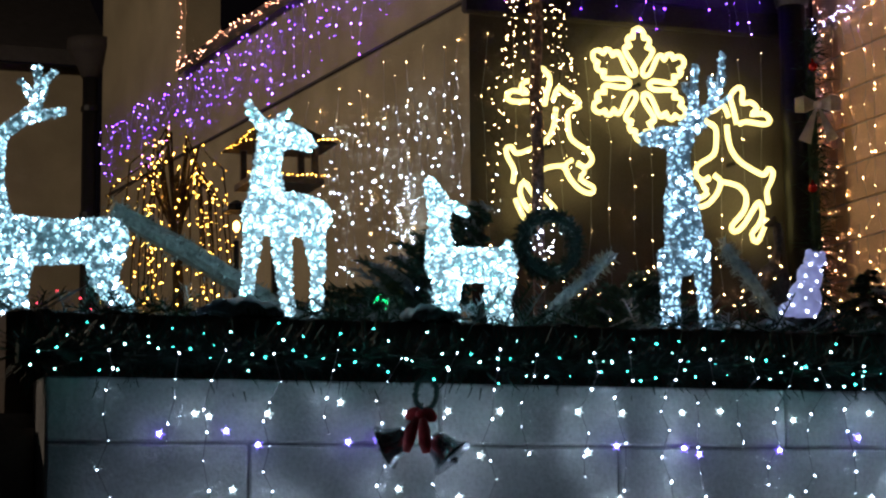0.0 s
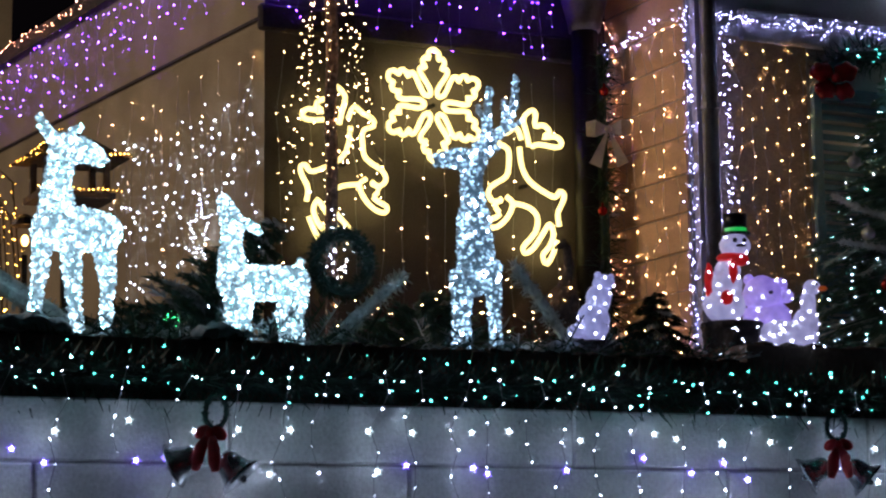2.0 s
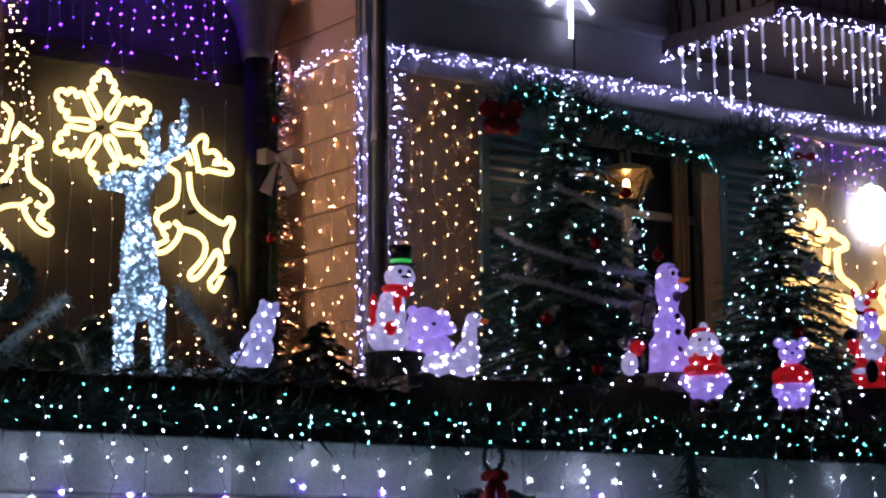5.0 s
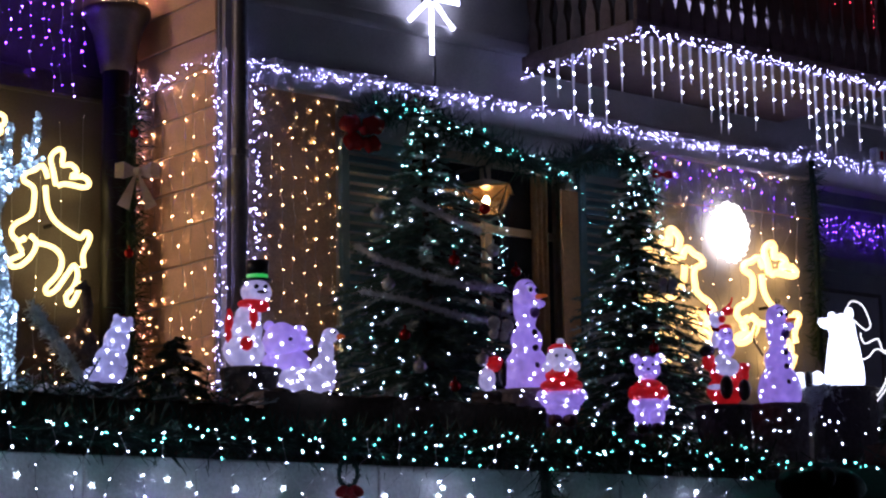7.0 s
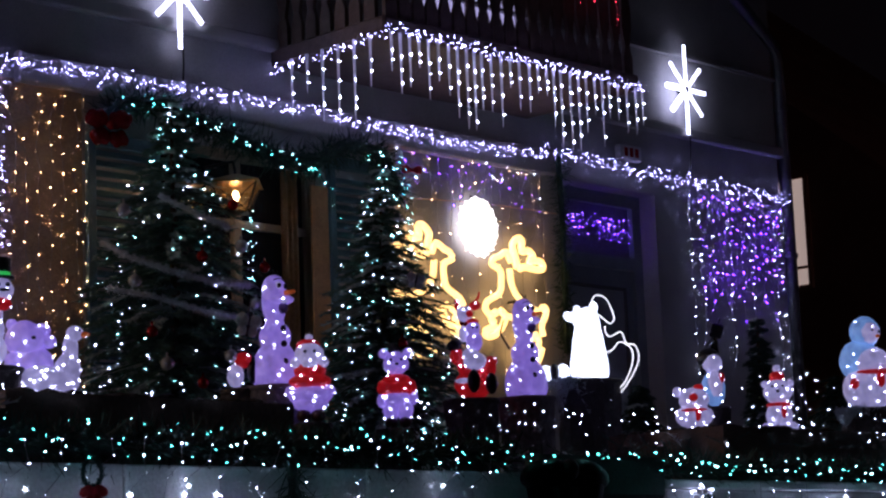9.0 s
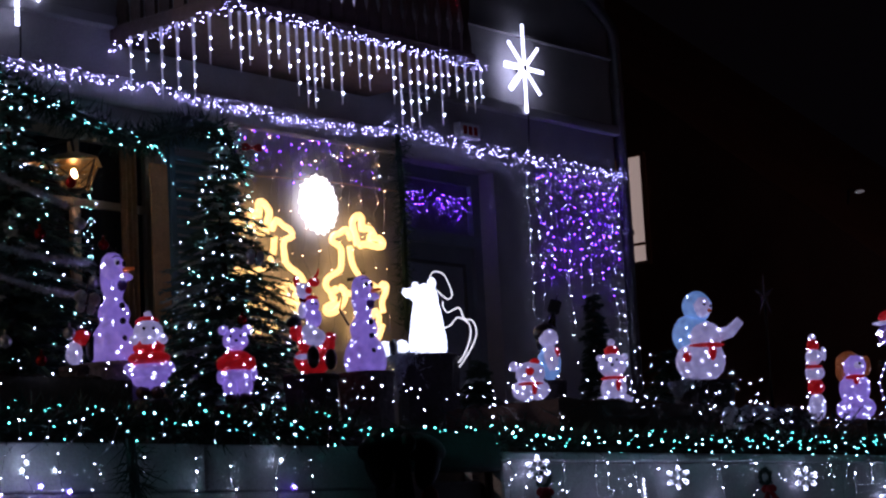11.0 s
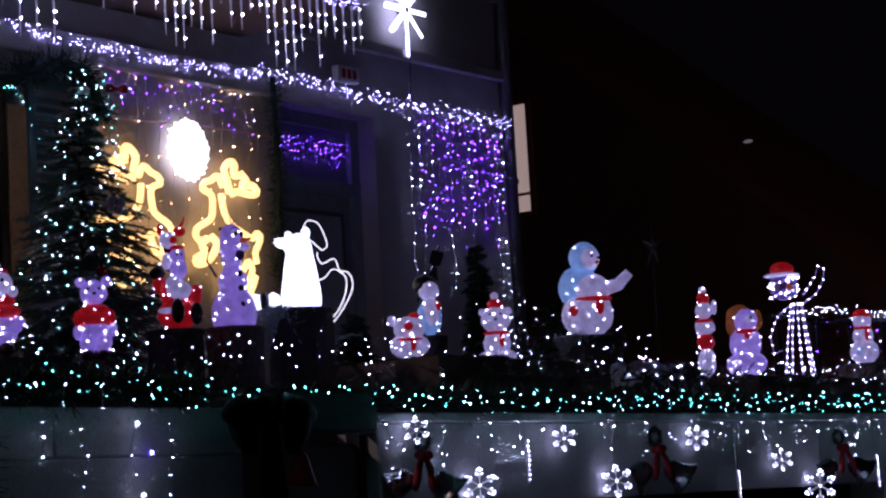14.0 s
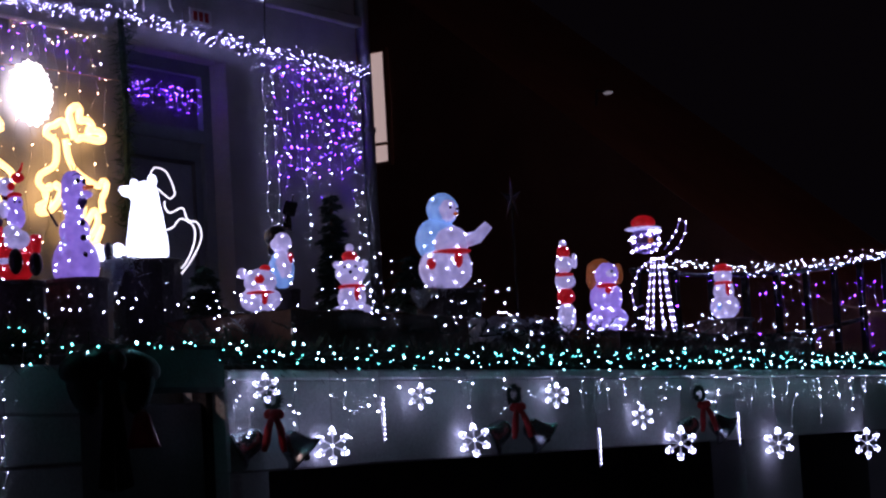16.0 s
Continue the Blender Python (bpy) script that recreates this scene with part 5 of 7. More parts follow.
figure("light_bear", "bright white sitting polar bear with raised snout", 2.73, -2.3, 2.77, [(-1.4, 0, 36, 7.2, 7, 5.8, 7), (-7.6, -2, 37.4, 5.4, 4.4, 3.2, 7), (-11.6, -3, 38.6, 2.4, 2.2, 1.8, 7), (-5.4, 0, 42, 2.2, 1.8, 2.4, 7), (4.4, 0, 43, 2.6, 2, 3.4, 7), (-13.6, -4, 38.8, 0.9, 0.9, 0.8, 3), (-6.5, -9, 4, 4.4, 4, 4, 7), (6.5, -9, 4, 4.4, 4, 4, 7)], beads=16, lathes=[(0.4, [(10, 0), (11.2, 3), (11.2, 9), (10, 17), (9, 24), (7.8, 30), (7.2, 35), (6, 40), (3, 42.4), (0.2, 43)], 7)], seed=9)
figure("light_crescent", "crescent and loop of thin rope light beside the white bear", 2.698, -2.322, 2.77, [], [([(3.4, 0, 44), (5, 0, 48), (7.6, 0, 49.4), (12.7, 0, 46.6), (16.6, 0, 36), (14.8, 0, 32.6), (12.7, 0, 33), (7.6, 0, 38)], [0.36], 1), ([(11, 0, 31), (11, 0, 28), (13.6, 0, 24.6), (20.3, 0, 27), (22.9, 0, 20.3), (28, 0, 18.6), (29.7, 0, 10.2), (23.7, 0, -1.7), (15.3, 0, -11.9)], [0.38], 1), ([(11, 0, 15.3), (15, 0, 17), (18.6, 0, 21), (23, 0, 19.6), (26.3, 0, 15.3), (25.4, 0, 6.8), (20.3, 0, -3.4), (13.2, 0, -9.3)], [0.38], 1)], 0, seed=10, mats=[F_LAV, led("warm_rope", (0.92, 0.95, 0.85), 1.3), F_RED, F_BLACK, L_WHITE])
figure("light_penguin", "small white and black lit ball figure", 2.575, -2.18, 2.77, [(-6, 0, 4.5, 5, 5, 4.5, 7), (-1, -1, 5, 3.2, 5.2, 5, 3), (4, 0, 5, 4, 4, 4.5, 7)], beads=6, seed=11)
# by the house corner
stump(-1.8, -2.98, 2.55, 0.12, "dark pot under the lit snowman")
figure("light_snowman", "lit snowman with black top hat and red scarf", -1.84, -3.0, 2.54, [(-0.5, 0, 7.5, 8.6, 8, 8, 1), (0, 0, 15, 7.2, 7, 8, 1), (1.4, 0, 21.5, 5.4, 5.4, 5.4, 1), (4.6, -1, 31.4, 6.3, 6, 5.4, 1), (3.2, -1, 26.6, 6.4, 6, 2.3, 2), (6.4, -5.6, 25, 3.6, 1.6, 2.6, 2), (3.4, -6, 20.5, 1.7, 1.2, 5, 2), (-6.4, -3, 17, 1.8, 1.8, 7.5, 2), (0.6, -8, 9.4, 2.6, 1.2, 3, 2), (8.4, -6, 33, 1, 0.8, 1, 3), (4.6, -7, 33, 1, 0.8, 1, 3), (7, -8, 30.6, 2.2, 0.9, 0.7, 3)], [([(5, 0, 36), (5, 0, 36.9)], [6.4, 6.4], 3), ([(5, 0, 36.9), (5, 0, 38.8)], [4.6, 4.6], 9), ([(5, 0, 38.8), (5, 0, 44.6)], [4.6, 5.0], 3)], 50, seed=12)
stump(-1.6, -2.85, 2.5, 0.1, "dark pot under a lit bear")
figure("light_bear", "lavender lit sitting bear beside the snowman", -1.57, -2.9, 2.5, [(1.5, 0, 7, 9, 8, 9, 0), (-1.5, -1, 18, 8.4, 7.6, 8, 0), (-7, 0, 24.6, 2.4, 2, 2.4, 0), (5.6, 0, 22, 3.4, 2.6, 3, 0), (8, -2, 17, 3.4, 3, 3, 0), (-6, -3, 9, 4, 4, 4, 0), (2, -8.6, 18, 1, 0.8, 0.8, 3)], beads=30, seed=13)
figure("light_goose", "white lit goose with a yellow beak", -1.6, -3.1, 2.42, [(-1, 0, 6, 12.4, 9, 6.6, 1), (-4, 0, 8, 9, 8, 5, 1), (6.6, 0, 11, 5.4, 5.6, 7, 1), (7.8, 0, 18, 3.3, 3.4, 8, 1), (9.6, -1, 26, 3.6, 3.4, 3.2, 1), (13.4, -2, 25.4, 2.4, 1.5, 1.1, 5), (11.4, -3.8, 27, 0.6, 0.5, 0.6, 3)], beads=84, seed=14)
stump(-2.57, -3.2, 2.42, 0.09, "small dark pot under the lit cub")
figure("light_seal", "lavender white lit bear cub leaning beside the wall", -2.57, -3.2, 2.42, [(-1, 0, 10, 9, 8, 11, 0), (2, 0, 22, 7, 6.5, 8, 0), (5, 0, 31, 6, 5.5, 4.5, 0), (2, 0, 35, 2, 2, 2, 0), (9, 0, 34, 1.8, 1.8, 1.8, 0), (-9, -1, 5, 6, 5, 4, 0)], beads=46, seed=15, turn=6, size=0.72, mats=[F_PALE] + FIG[1:])
figure("bird_statue", "dark brown long-necked bird statue", -2.42, -2.68, 2.35, [(0, 0, 28, 7, 6, 8, 3), (3, 0, 20, 5, 4, 5, 3)], [([(0, 0, 33), (3, 0, 42), (2, 0, 52)], [3, 2, 1.8], 3), ([(2, 0, 53), (-3, -1, 51)], [2.4, 0.6], 3), ([(-1, 0, 20), (-1, 0, 0)], [0.8, 0.8], 3), ([(2, 0, 18), (2, 0, 0)], [0.8, 0.8], 3)], 0, seed=16, category="statue", mats=[M_FUR, M_FUR, M_FUR, M_FUR, M_FUR])
# east of the gate
figure("light_bear", "lit white bear with a red nose and scarf", 2.8, -3.0, 2.43, [(0, 0, 7, 11, 9, 7, 1), (0, -1, 16, 8.5, 7.5, 7, 1), (0, -8, 17, 2.6, 1.6, 2.4, 2), (0, -3, 10, 8, 6.5, 1.6, 2), (2, -8, 7, 1.8, 1.2, 3.4, 2), (-9, 0, 21, 2.6, 2, 3, 1), (3, -2, 23, 3, 2.5, 2, 2)], beads=36, seed=17)
stump(3.07, -2.94, 2.57, 0.09, "dark pot under a lit penguin")
figure("light_penguin", "lit penguin in a dark blue hood", 3.07, -2.94, 2.57, [(0, 0, 10, 7, 6, 10, 6), (1, -2, 12, 5, 5, 9, 1), (0, 0, 25, 6, 6, 6, 1), (-2, 1, 28, 6.5, 5.5, 6, 3), (-5, 0, 22, 2, 2, 4, 3), (5, -4, 16, 1.8, 1.5, 3, 2)], beads=28, seed=18)
figure("light_bear", "lit white bear in a red hat and scarf", 3.62, -3.0, 2.43, [(-5, -2, 3, 6, 5, 3.4, 1), (5, -2, 3, 6, 5, 3.4, 1), (0, 0, 10, 8, 7, 9, 1), (0, -1, 24, 8.5, 7.5, 7.5, 1), (-7.5, 0, 29, 2.2, 2, 2.2, 1), (7.5, 0, 29, 2.2, 2, 2.2, 1), (0, 0, 16.5, 7.5, 7, 1.6, 2), (3, -7, 12, 1.6, 1.2, 4, 2), (0, 0, 33, 4.5, 4.5, 3.5, 2), (0, 0, 38, 2.4, 2.4, 2.4, 1), (0, -8, 24, 1, 1, 1, 3), (-3, -7, 27, 0.8, 0.8, 0.8, 3), (3, -7, 27, 0.8, 0.8, 0.8, 3)], beads=44, seed=19)
stump(4.62, -3.0, 2.61, 0.2, "dark round pot under the large lit penguin")
figure("light_penguin", "large lit white penguin mother with blue hood and red scarf", 4.6, -3.0, 2.61, [(0, 0, 13, 16, 13, 15, 1), (3, -2, 28, 12, 10, 10, 1), (-4, 2, 30, 13, 11, 14, 6), (0, 0, 48, 9.5, 9, 10, 6), (2.5, -4, 47, 7, 6, 7, 1), (4, -5, 22, 12, 8, 2.2, 2), (8, -11, 17, 2.6, 2, 5, 2), (-8, -11, 15, 3, 2, 3.4, 2), (5, -10, 48, 0.9, 0.9, 0.9, 3), (9, -8, 47, 0.9, 0.9, 0.9, 3), (8, -10, 44, 1.4, 1.4, 1.2, 5)], [([(10, -3, 28), (20, -4, 30), (27, -4, 37)], [4.5, 4, 3], 1)], 66, seed=20)
figure("light_soldier", "slim lit red and white standing figure", 6.22, -2.9, 2.39, [(0, 0, 10, 6, 5, 10, 1), (0, 0, 24, 6, 5, 6, 2), (0, 0, 34, 7, 6, 6, 1), (0, -1, 45, 6, 5.5, 6, 1), (0, 0, 53, 4.5, 4.5, 5, 2), (0, 0, 59, 2.6, 2.6, 2.6, 1), (0, -2, 38, 6, 5, 1.6, 2), (7, 0, 47, 2, 2, 5, 1)], beads=40, seed=21)
figure("light_dog", "lavender lit sitting dog with brown ears and red collar", 6.5, -3.05, 2.39, [(0, 0, 8, 14, 12, 9, 0), (0, 0, 22, 11, 9, 12, 0), (1, -2, 38, 8.5, 8, 8, 0), (-3, 1, 41, 9, 7, 8, 8), (9, 1, 38, 3.5, 4, 7, 8), (-9, 0, 35, 3.4, 4, 7, 8), (1, -7, 30, 7, 4, 1.8, 2), (2, -9.5, 27, 2.4, 1.5, 2.6, 2), (4, -9, 38, 3.4, 3, 2.6, 1), (5, -12, 39, 1, 1, 1, 3)], beads=50, seed=22)


def wire_snowman(x, y, z):
    """A standing figure bent from wire with lamps along it, a red hat and one raised arm."""
    s = Shape()
    lines = []
    for i in range(9):
        a = 2 * math.pi * i / 9
        lines.append([(4 + 4 * math.cos(a), 4 * math.sin(a), 52), (3 + 7 * math.cos(a), 7 * math.sin(a), 30), (3 + 11 * math.cos(a), 10 * math.sin(a), 0)])
    lines.append([(8, 0, 52), (18, -2, 58), (24, -2, 68), (25, -2, 76), (21, -2, 78), (18, -2, 70), (9, 0, 58)])
    lines.append([(0, 0, 52), (-10, -2, 44), (-16, -3, 30), (-14, -3, 18), (-8, -3, 20)])
    for k in (-0.5, 0.35):
        lines.append([(-4 + 11.5 * math.cos(k) * math.cos(w), 10 * math.cos(k) * math.sin(w), 65 + 10 * math.sin(k) + 2.5 * math.cos(w)) for w in [2 * math.pi * i / 14 for i in range(15)]])
    for ln in lines:
        s.tube([(a / 100, b / 100, c / 100) for a, b, c in ln], 0.003, 4, 0, False)
        for p, q in zip(ln, ln[1:]):
            n = max(1, int((Vector(q) - Vector(p)).length / 4.8))
            for i in range(n):
                s.bead(Vector(p).lerp(Vector(q), i / n) / 100, 0.0058, 4)
    s.ball((-0.04, 0, 0.65), (0.108, 0.095, 0.095), 10)
    g = random.Random(4)
    for _ in range(16):
        d = Vector((g.gauss(0, 1), -abs(g.gauss(0, 1)), g.gauss(0, 0.7))).normalized()
        s.bead((-0.04 + 0.112 * d.x, 0.1 * d.y, 0.65 + 0.1 * d.z), 0.0055, 4)
    s.ball((-0.05, 0, 0.735), (0.13, 0.11, 0.018), 1)
    s.ball((-0.045, 0, 0.775), (0.085, 0.08, 0.055), 2)
    s.ball((0.0, -0.1, 0.64), (0.022, 0.03, 0.02), 5)
    s.box(-0.16, 0.2, -0.12, 0.12, 0, 0.012, 3)
    thing("wire_snowman", s, FIG, "wire snowman with lamps, red hat and raised arm", "light figure", at=pose(x, y, z, 0, 0, facing(x, y)))


wire_snowman(7.12, -3.1, 2.38)
stump(8.48, -3.0, 2.52, 0.2, "snowy stone mound under a small lit figure", M_STONE)
figure("light_snowman", "small lit snowman in a red cap and scarf", 8.48, -3.0, 2.52, [(0, 0, 9, 11, 9, 10, 1), (0, 0, 21, 8, 7, 8, 1), (0, -1, 32, 7, 6.5, 6.5, 1), (0, 0, 37, 7, 6.5, 4.5, 2), (0, -2, 27, 7, 5, 1.8, 2), (3, -7, 22, 1.8, 1.4, 5, 2), (-4, -8, 9, 2, 1.4, 3, 6)], beads=40, seed=23)
for x, y, h, r in ((5.0, -3.2, 0.18, 0.3), (5.45, -3.1, 0.26, 0.28)):
    s = Shape().ball((x, y, 2.2), (r, r * 0.7, h), 0, 16, 9)
    g = random.Random(int(x * 9))
    s.v = [(a + g.uniform(-0.015, 0.015), b, c + g.uniform(-0.015, 0.015)) for a, b, c in s.v]
    thing("rock", s, M_STONE, "pale grey rounded rock in the planting", "rock", group="rocks")
stump(5.2, -3.05, 2.2, 0.42, "low dark bed of soil under the rocks", M_SOIL)

def fleece(x, y, z, r, drop, label, seed):
    """A tuft of white fleece lying on a pot and hanging over its rim."""
    g, s = random.Random(seed), Shape()
    side0 = math.radians(facing(x, y)) - math.pi / 2
    for _ in range(1100):
        a = side0 + g.gauss(-0.75, 0.3)
        t = g.random() ** 1.4
        if g.random() < 0.25:
            p = Vector((x + r * g.random() * math.cos(a), y + r * g.random() * math.sin(a), z + 0.004))
        else:
            p = Vector((x + (r * 1.08 - 0.01 * t) * math.cos(a), y + (r * 1.08 - 0.01 * t) * math.sin(a), z - drop * t * (0.6 + 0.4 * math.sin(a * 5))))
        d = Vector((math.cos(a) * 0.5 + g.gauss(0, 0.4), math.sin(a) * 0.5 + g.gauss(0, 0.4), g.gauss(-0.6, 0.5))).normalized()
        s.blade(p, d * g.uniform(0.015, 0.04), d.cross(Vector((0.3, 0.5, 0.8))).normalized() * 0.003)
    thing("fleece", s, M_FLOCK, label, "fleece", "stuff")


fleece(2.7, -2.3, 2.77, 0.2, 0.26, "white artificial snow fleece over the stone pot", 5)
fleece(4.62, -3.0, 2.61, 0.2, 0.1, "white artificial snow fleece on the penguin pot", 6)


def cloth(x0, x1, y0, y1, z, rise, label, seed):
    """A crumpled white sheet lying in a low tent over the planters."""
    g, s = random.Random(seed), Shape()
    nx, ny = 28, 10
    ph = [g.uniform(0, 6) for _ in range(4)]
    for layer in (0, -0.006):
        vs, fs = [], []
        for j in range(ny + 1):
            for i in range(nx + 1):
                u, v = i / nx, j / ny
                h = rise * max(0, math.sin(math.pi * u)) ** 0.7 * max(0, math.sin(math.pi * (0.12 + 0.88 * v))) ** 0.6
                h += rise * (0.12 * math.sin(u * 17 + v * 5 + ph[0]) + 0.08 * math.sin(u * 31 - v * 9 + ph[1]))
                vs.append((x0 + (x1 - x0) * u + 0.02 * math.sin(v * 7 + ph[2]), y0 + (y1 - y0) * v, z + h + layer))
        for j in range(ny):
            for i in range(nx):
                k = j * (nx + 1) + i
                q = (k, k + 1, k + nx + 2, k + nx + 1)
                fs.append(q if layer == 0 else q[::-1])
        s.add(vs, fs, 0)
    thing("snow_cloth", s, M_FLOCK, label, "cloth", group="snow cloths", smooth=True)


cloth(-4.98, -4.72, -3.62, -3.42, 2.34, 0.05, "small crumpled white snow cloth among the fir twigs", 5)
cloth(-4.3, -4.12, -3.62, -3.45, 2.34, 0.04, "small crumpled white snow cloth among the fir twigs", 6)
cloth(-3.0, -2.5, -3.3, -2.95, 2.34, 0.07, "small crumpled white snow cloth among the fir twigs", 7)
cloth(4.38, 4.92, -3.4, -3.0, 2.25, 0.17, "crumpled white snow cloth over the planter", 3)
cloth(4.9, 5.6, -3.2, -2.85, 2.3, 0.15, "crumpled white snow cloth behind the planter", 4)

# string on the far fence
def fence_top(x):
    return 3.03 + 0.0093 * (x - 9.56) + 0.0131 * (x - 9.56) ** 2


fence = holder("fence", (0, 0, 0), "dark low fence at the terrace end", "fence")
for i in range(9):
    x = 9.0 + i * 0.7
    part("post", Shape().box(x - 0.03, x + 0.03, -2.03, -1.97, FLOOR if x < 12 else 0, fence_top(x), bevel=0.006), M_BLACK, fence)
for drop in (0.03, 0.6):
    part("rail", Shape().tube([(8.9 + 0.59 * i, -2.0, fence_top(8.9 + 0.59 * i) - drop) for i in range(11)], 0.022, 8), M_BLACK, fence)
string_lights("fence_lights", "white lamps along the fence top", [[(9.0 + 0.04 * i, -2.06, fence_top(9.0 + 0.04 * i) + rnd.gauss(0.02, 0.028)) for i in range(145)]], L_WHITE, 0.012)
string_lights("purple_drops", "purple and white drops below the fence rail", drops(9.6, 11.6, -2.06, 3.02, (0.1, 0.5), 0.2, 0.12, 0.8) + drops(11.6, 14.6, -2.06, 3.12, (0.2, 0.75), 0.2, 0.12, 0.85), L_PURP, 0.012, second=L_WHITE, share=0.45)

# ---- neon motifs ----
def smooth_loop(pts, closed=True, k=4):
    """Rounds a row of 2D points into a finer curve."""
    n, out = len(pts), []
    for i in range(n if closed else n - 1):
        p = [Vector((*pts[(i + j) % n if closed else max(0, min(n - 1, i + j))], 0)) for j in (-1, 0, 1, 2)]
        for q in range(k):
            t = q / k
            out.append(0.5 * ((2 * p[1]) + (p[2] - p[0]) * t + (2 * p[0] - 5 * p[1] + 4 * p[2] - p[3]) * t * t + (3 * p[1] - p[0] - 3 * p[2] + p[3]) * t ** 3))
    return out + ([out[0]] if closed else [])


def rope(name, label, paths, at, r, lamp, group="rope light motifs", thick=()):
    top = holder(name, at, label, "rope light", group=group)
    for k, pts in enumerate(paths):
        part("tube", Shape().tube([(p[0], 0, p[1]) for p in pts], r * (1.15 if k in thick else 1.0), 8), lamp, top, smooth=True)
    part("bracket", Shape().box(-0.01, 0.01, 0.0, 0.08, -0.01, 0.01), M_BLACK, top)
    return top


arm = [(0.052, 0.03), (0.086, 0.022), (0.134, 0.0475), (0.176, 0.078), (0.212, 0.094), (0.228, 0.08), (0.226, 0.055), (0.262, 0.074), (0.29, 0.06), (0.284, 0.034), (0.322, 0.034), (0.345, 0.0)]
arm = arm + [(a, -b) for a, b in arm[-2::-1]]
flake = []
for i in range(6):
    w = math.pi / 2 - i * math.pi / 3
    flake += [(a * math.cos(w) - b * math.sin(w), a * math.sin(w) + b * math.cos(w)) for a, b in arm]
rope("snowflake_motif", "yellow rope light snowflake on the dark wall", [smooth_loop(flake, True, 3)], pose(-1.29, AY - 0.1, 4.31), 0.0155, L_NEON)
BUCK = [  # strokes of one leaping reindeer in a unit square: antlers, chest, back, bow, legs
    [(0.55, 0.76), (0.52, 0.84), (0.48, 0.94), (0.58, 1.0), (0.64, 0.98), (0.63, 0.9), (0.74, 0.91), (0.82, 0.87), (0.74, 0.83), (0.91, 0.84), (0.98, 0.8), (0.91, 0.77), (0.67, 0.78), (0.56, 0.75)],
    [(0.45, 0.8), (0.38, 0.88), (0.27, 0.84), (0.18, 0.82), (0.14, 0.77), (0.27, 0.73), (0.28, 0.64), (0.24, 0.55), (0.05, 0.48), (0.01, 0.42), (0.09, 0.38), (0.21, 0.4)],
    [(0.42, 0.75), (0.45, 0.62), (0.55, 0.53), (0.73, 0.47), (0.88, 0.44), (0.94, 0.48), (1.0, 0.46), (0.97, 0.4), (0.91, 0.33), (0.94, 0.22)],
    [(0.24, 0.42), (0.32, 0.38), (0.27, 0.3), (0.15, 0.23), (0.03, 0.21), (0.0, 0.25), (0.15, 0.3), (0.09, 0.36), (0.22, 0.42)],
    [(0.33, 0.38), (0.53, 0.36), (0.64, 0.3), (0.61, 0.2), (0.45, 0.1), (0.48, 0.06), (0.59, 0.1), (0.73, 0.21), (0.8, 0.26), (0.85, 0.2), (0.8, 0.12), (0.7, 0.05), (0.76, 0.0), (0.85, 0.08), (0.92, 0.18)]]


def buck(label, x, z, w, h, flip, y, lamp, r):
    rope("reindeer_motif", label, [smooth_loop([((1 - u if flip else u) * w - w / 2, v * h - h / 2) for u, v in st], False, 3) for st in BUCK], pose(x, y, z), r, lamp, thick=(0, 3) if r > 0.02 else ())


buck("yellow rope light reindeer leaping before the dark wall", -0.67, 3.86, 0.53, 0.95, False, AY - 0.1, L_NEON, 0.0165)
buck("yellow rope light reindeer leaping the other way", -1.88, 3.9, 0.55, 0.93, True, AY - 0.1, L_NEON, 0.015)
buck("amber rope light reindeer behind the flocked fir", 3.66, 3.645, 0.67, 0.95, True, -0.1, L_NEONW, 0.0225)
buck("amber rope light reindeer before the warm curtain", 4.55, 3.645, 0.67, 0.95, False, -0.1, L_NEONW, 0.0225)


moon = holder("moon_light", (4.22, -0.06, 4.17), "round full moon of packed white lamps", "light figure")
s = Shape().ball((0, 0, 0), (0.19, 0.035, 0.2), 0, 20, 12)
g = random.Random(5)
for i in range(170):
    a, q = i * 2.39996, math.sqrt((i + 0.5) / 170)
    s.bead((0.203 * q * math.cos(a), -0.036 * (1 - q * q) - 0.004, 0.218 * q * math.sin(a)), 0.013, 0)
part("disc", s, L_MOON, moon, kind="stuff")
part("bracket", Shape().tube([(0, 0.03, 0.2), (0, 0.06, 0.24)], 0.006, 6), M_BLACK, moon)
thing("wire", Shape().tube([Vector(p) for p in along((3.45, -0.06, 4.3), (5.1, -0.06, 4.36), 12, -0.02)], 0.004, 5), M_WARM, "thin wire stretched across the wall behind the moon", "wire")


def star(x, z, k):
    top = holder("star_light", (x, -0.07, z), "eight-armed star of white rope light", "light figure", group="star lights")
    for i in range(8):
        a = i * math.pi / 4
        n = (0.38 if i % 4 == 2 else 0.4) * k if i % 2 == 0 and i in (2, 6) else (0.24 if i % 2 == 0 else 0.27) * k
        s = Shape()
        for t in range(int(n / 0.024)):
            q = 0.035 + t * 0.024
            for side in (-0.008, 0.008):
                # glare on two arms of the east star is shaped as larger beads
                s.bead((q * math.cos(a) - side * math.sin(a), 0, q * math.sin(a) + side * math.cos(a)), 0.0185 if x > 5 and i in (4, 5) else 0.0105)
        part("arm", s, L_STAR, top, kind="stuff")
    part("hub", Shape().tube([(0, 0.07, 0), (0, -0.01, 0)], 0.03, 8), M_BLACK, top)
    part("cable", Shape().tube([(0.02, 0, -0.35 * k), (0.04, 0.02, -0.5 * k), (0.03, 0.03, -0.75)], 0.006, 5), M_BLACK, top)


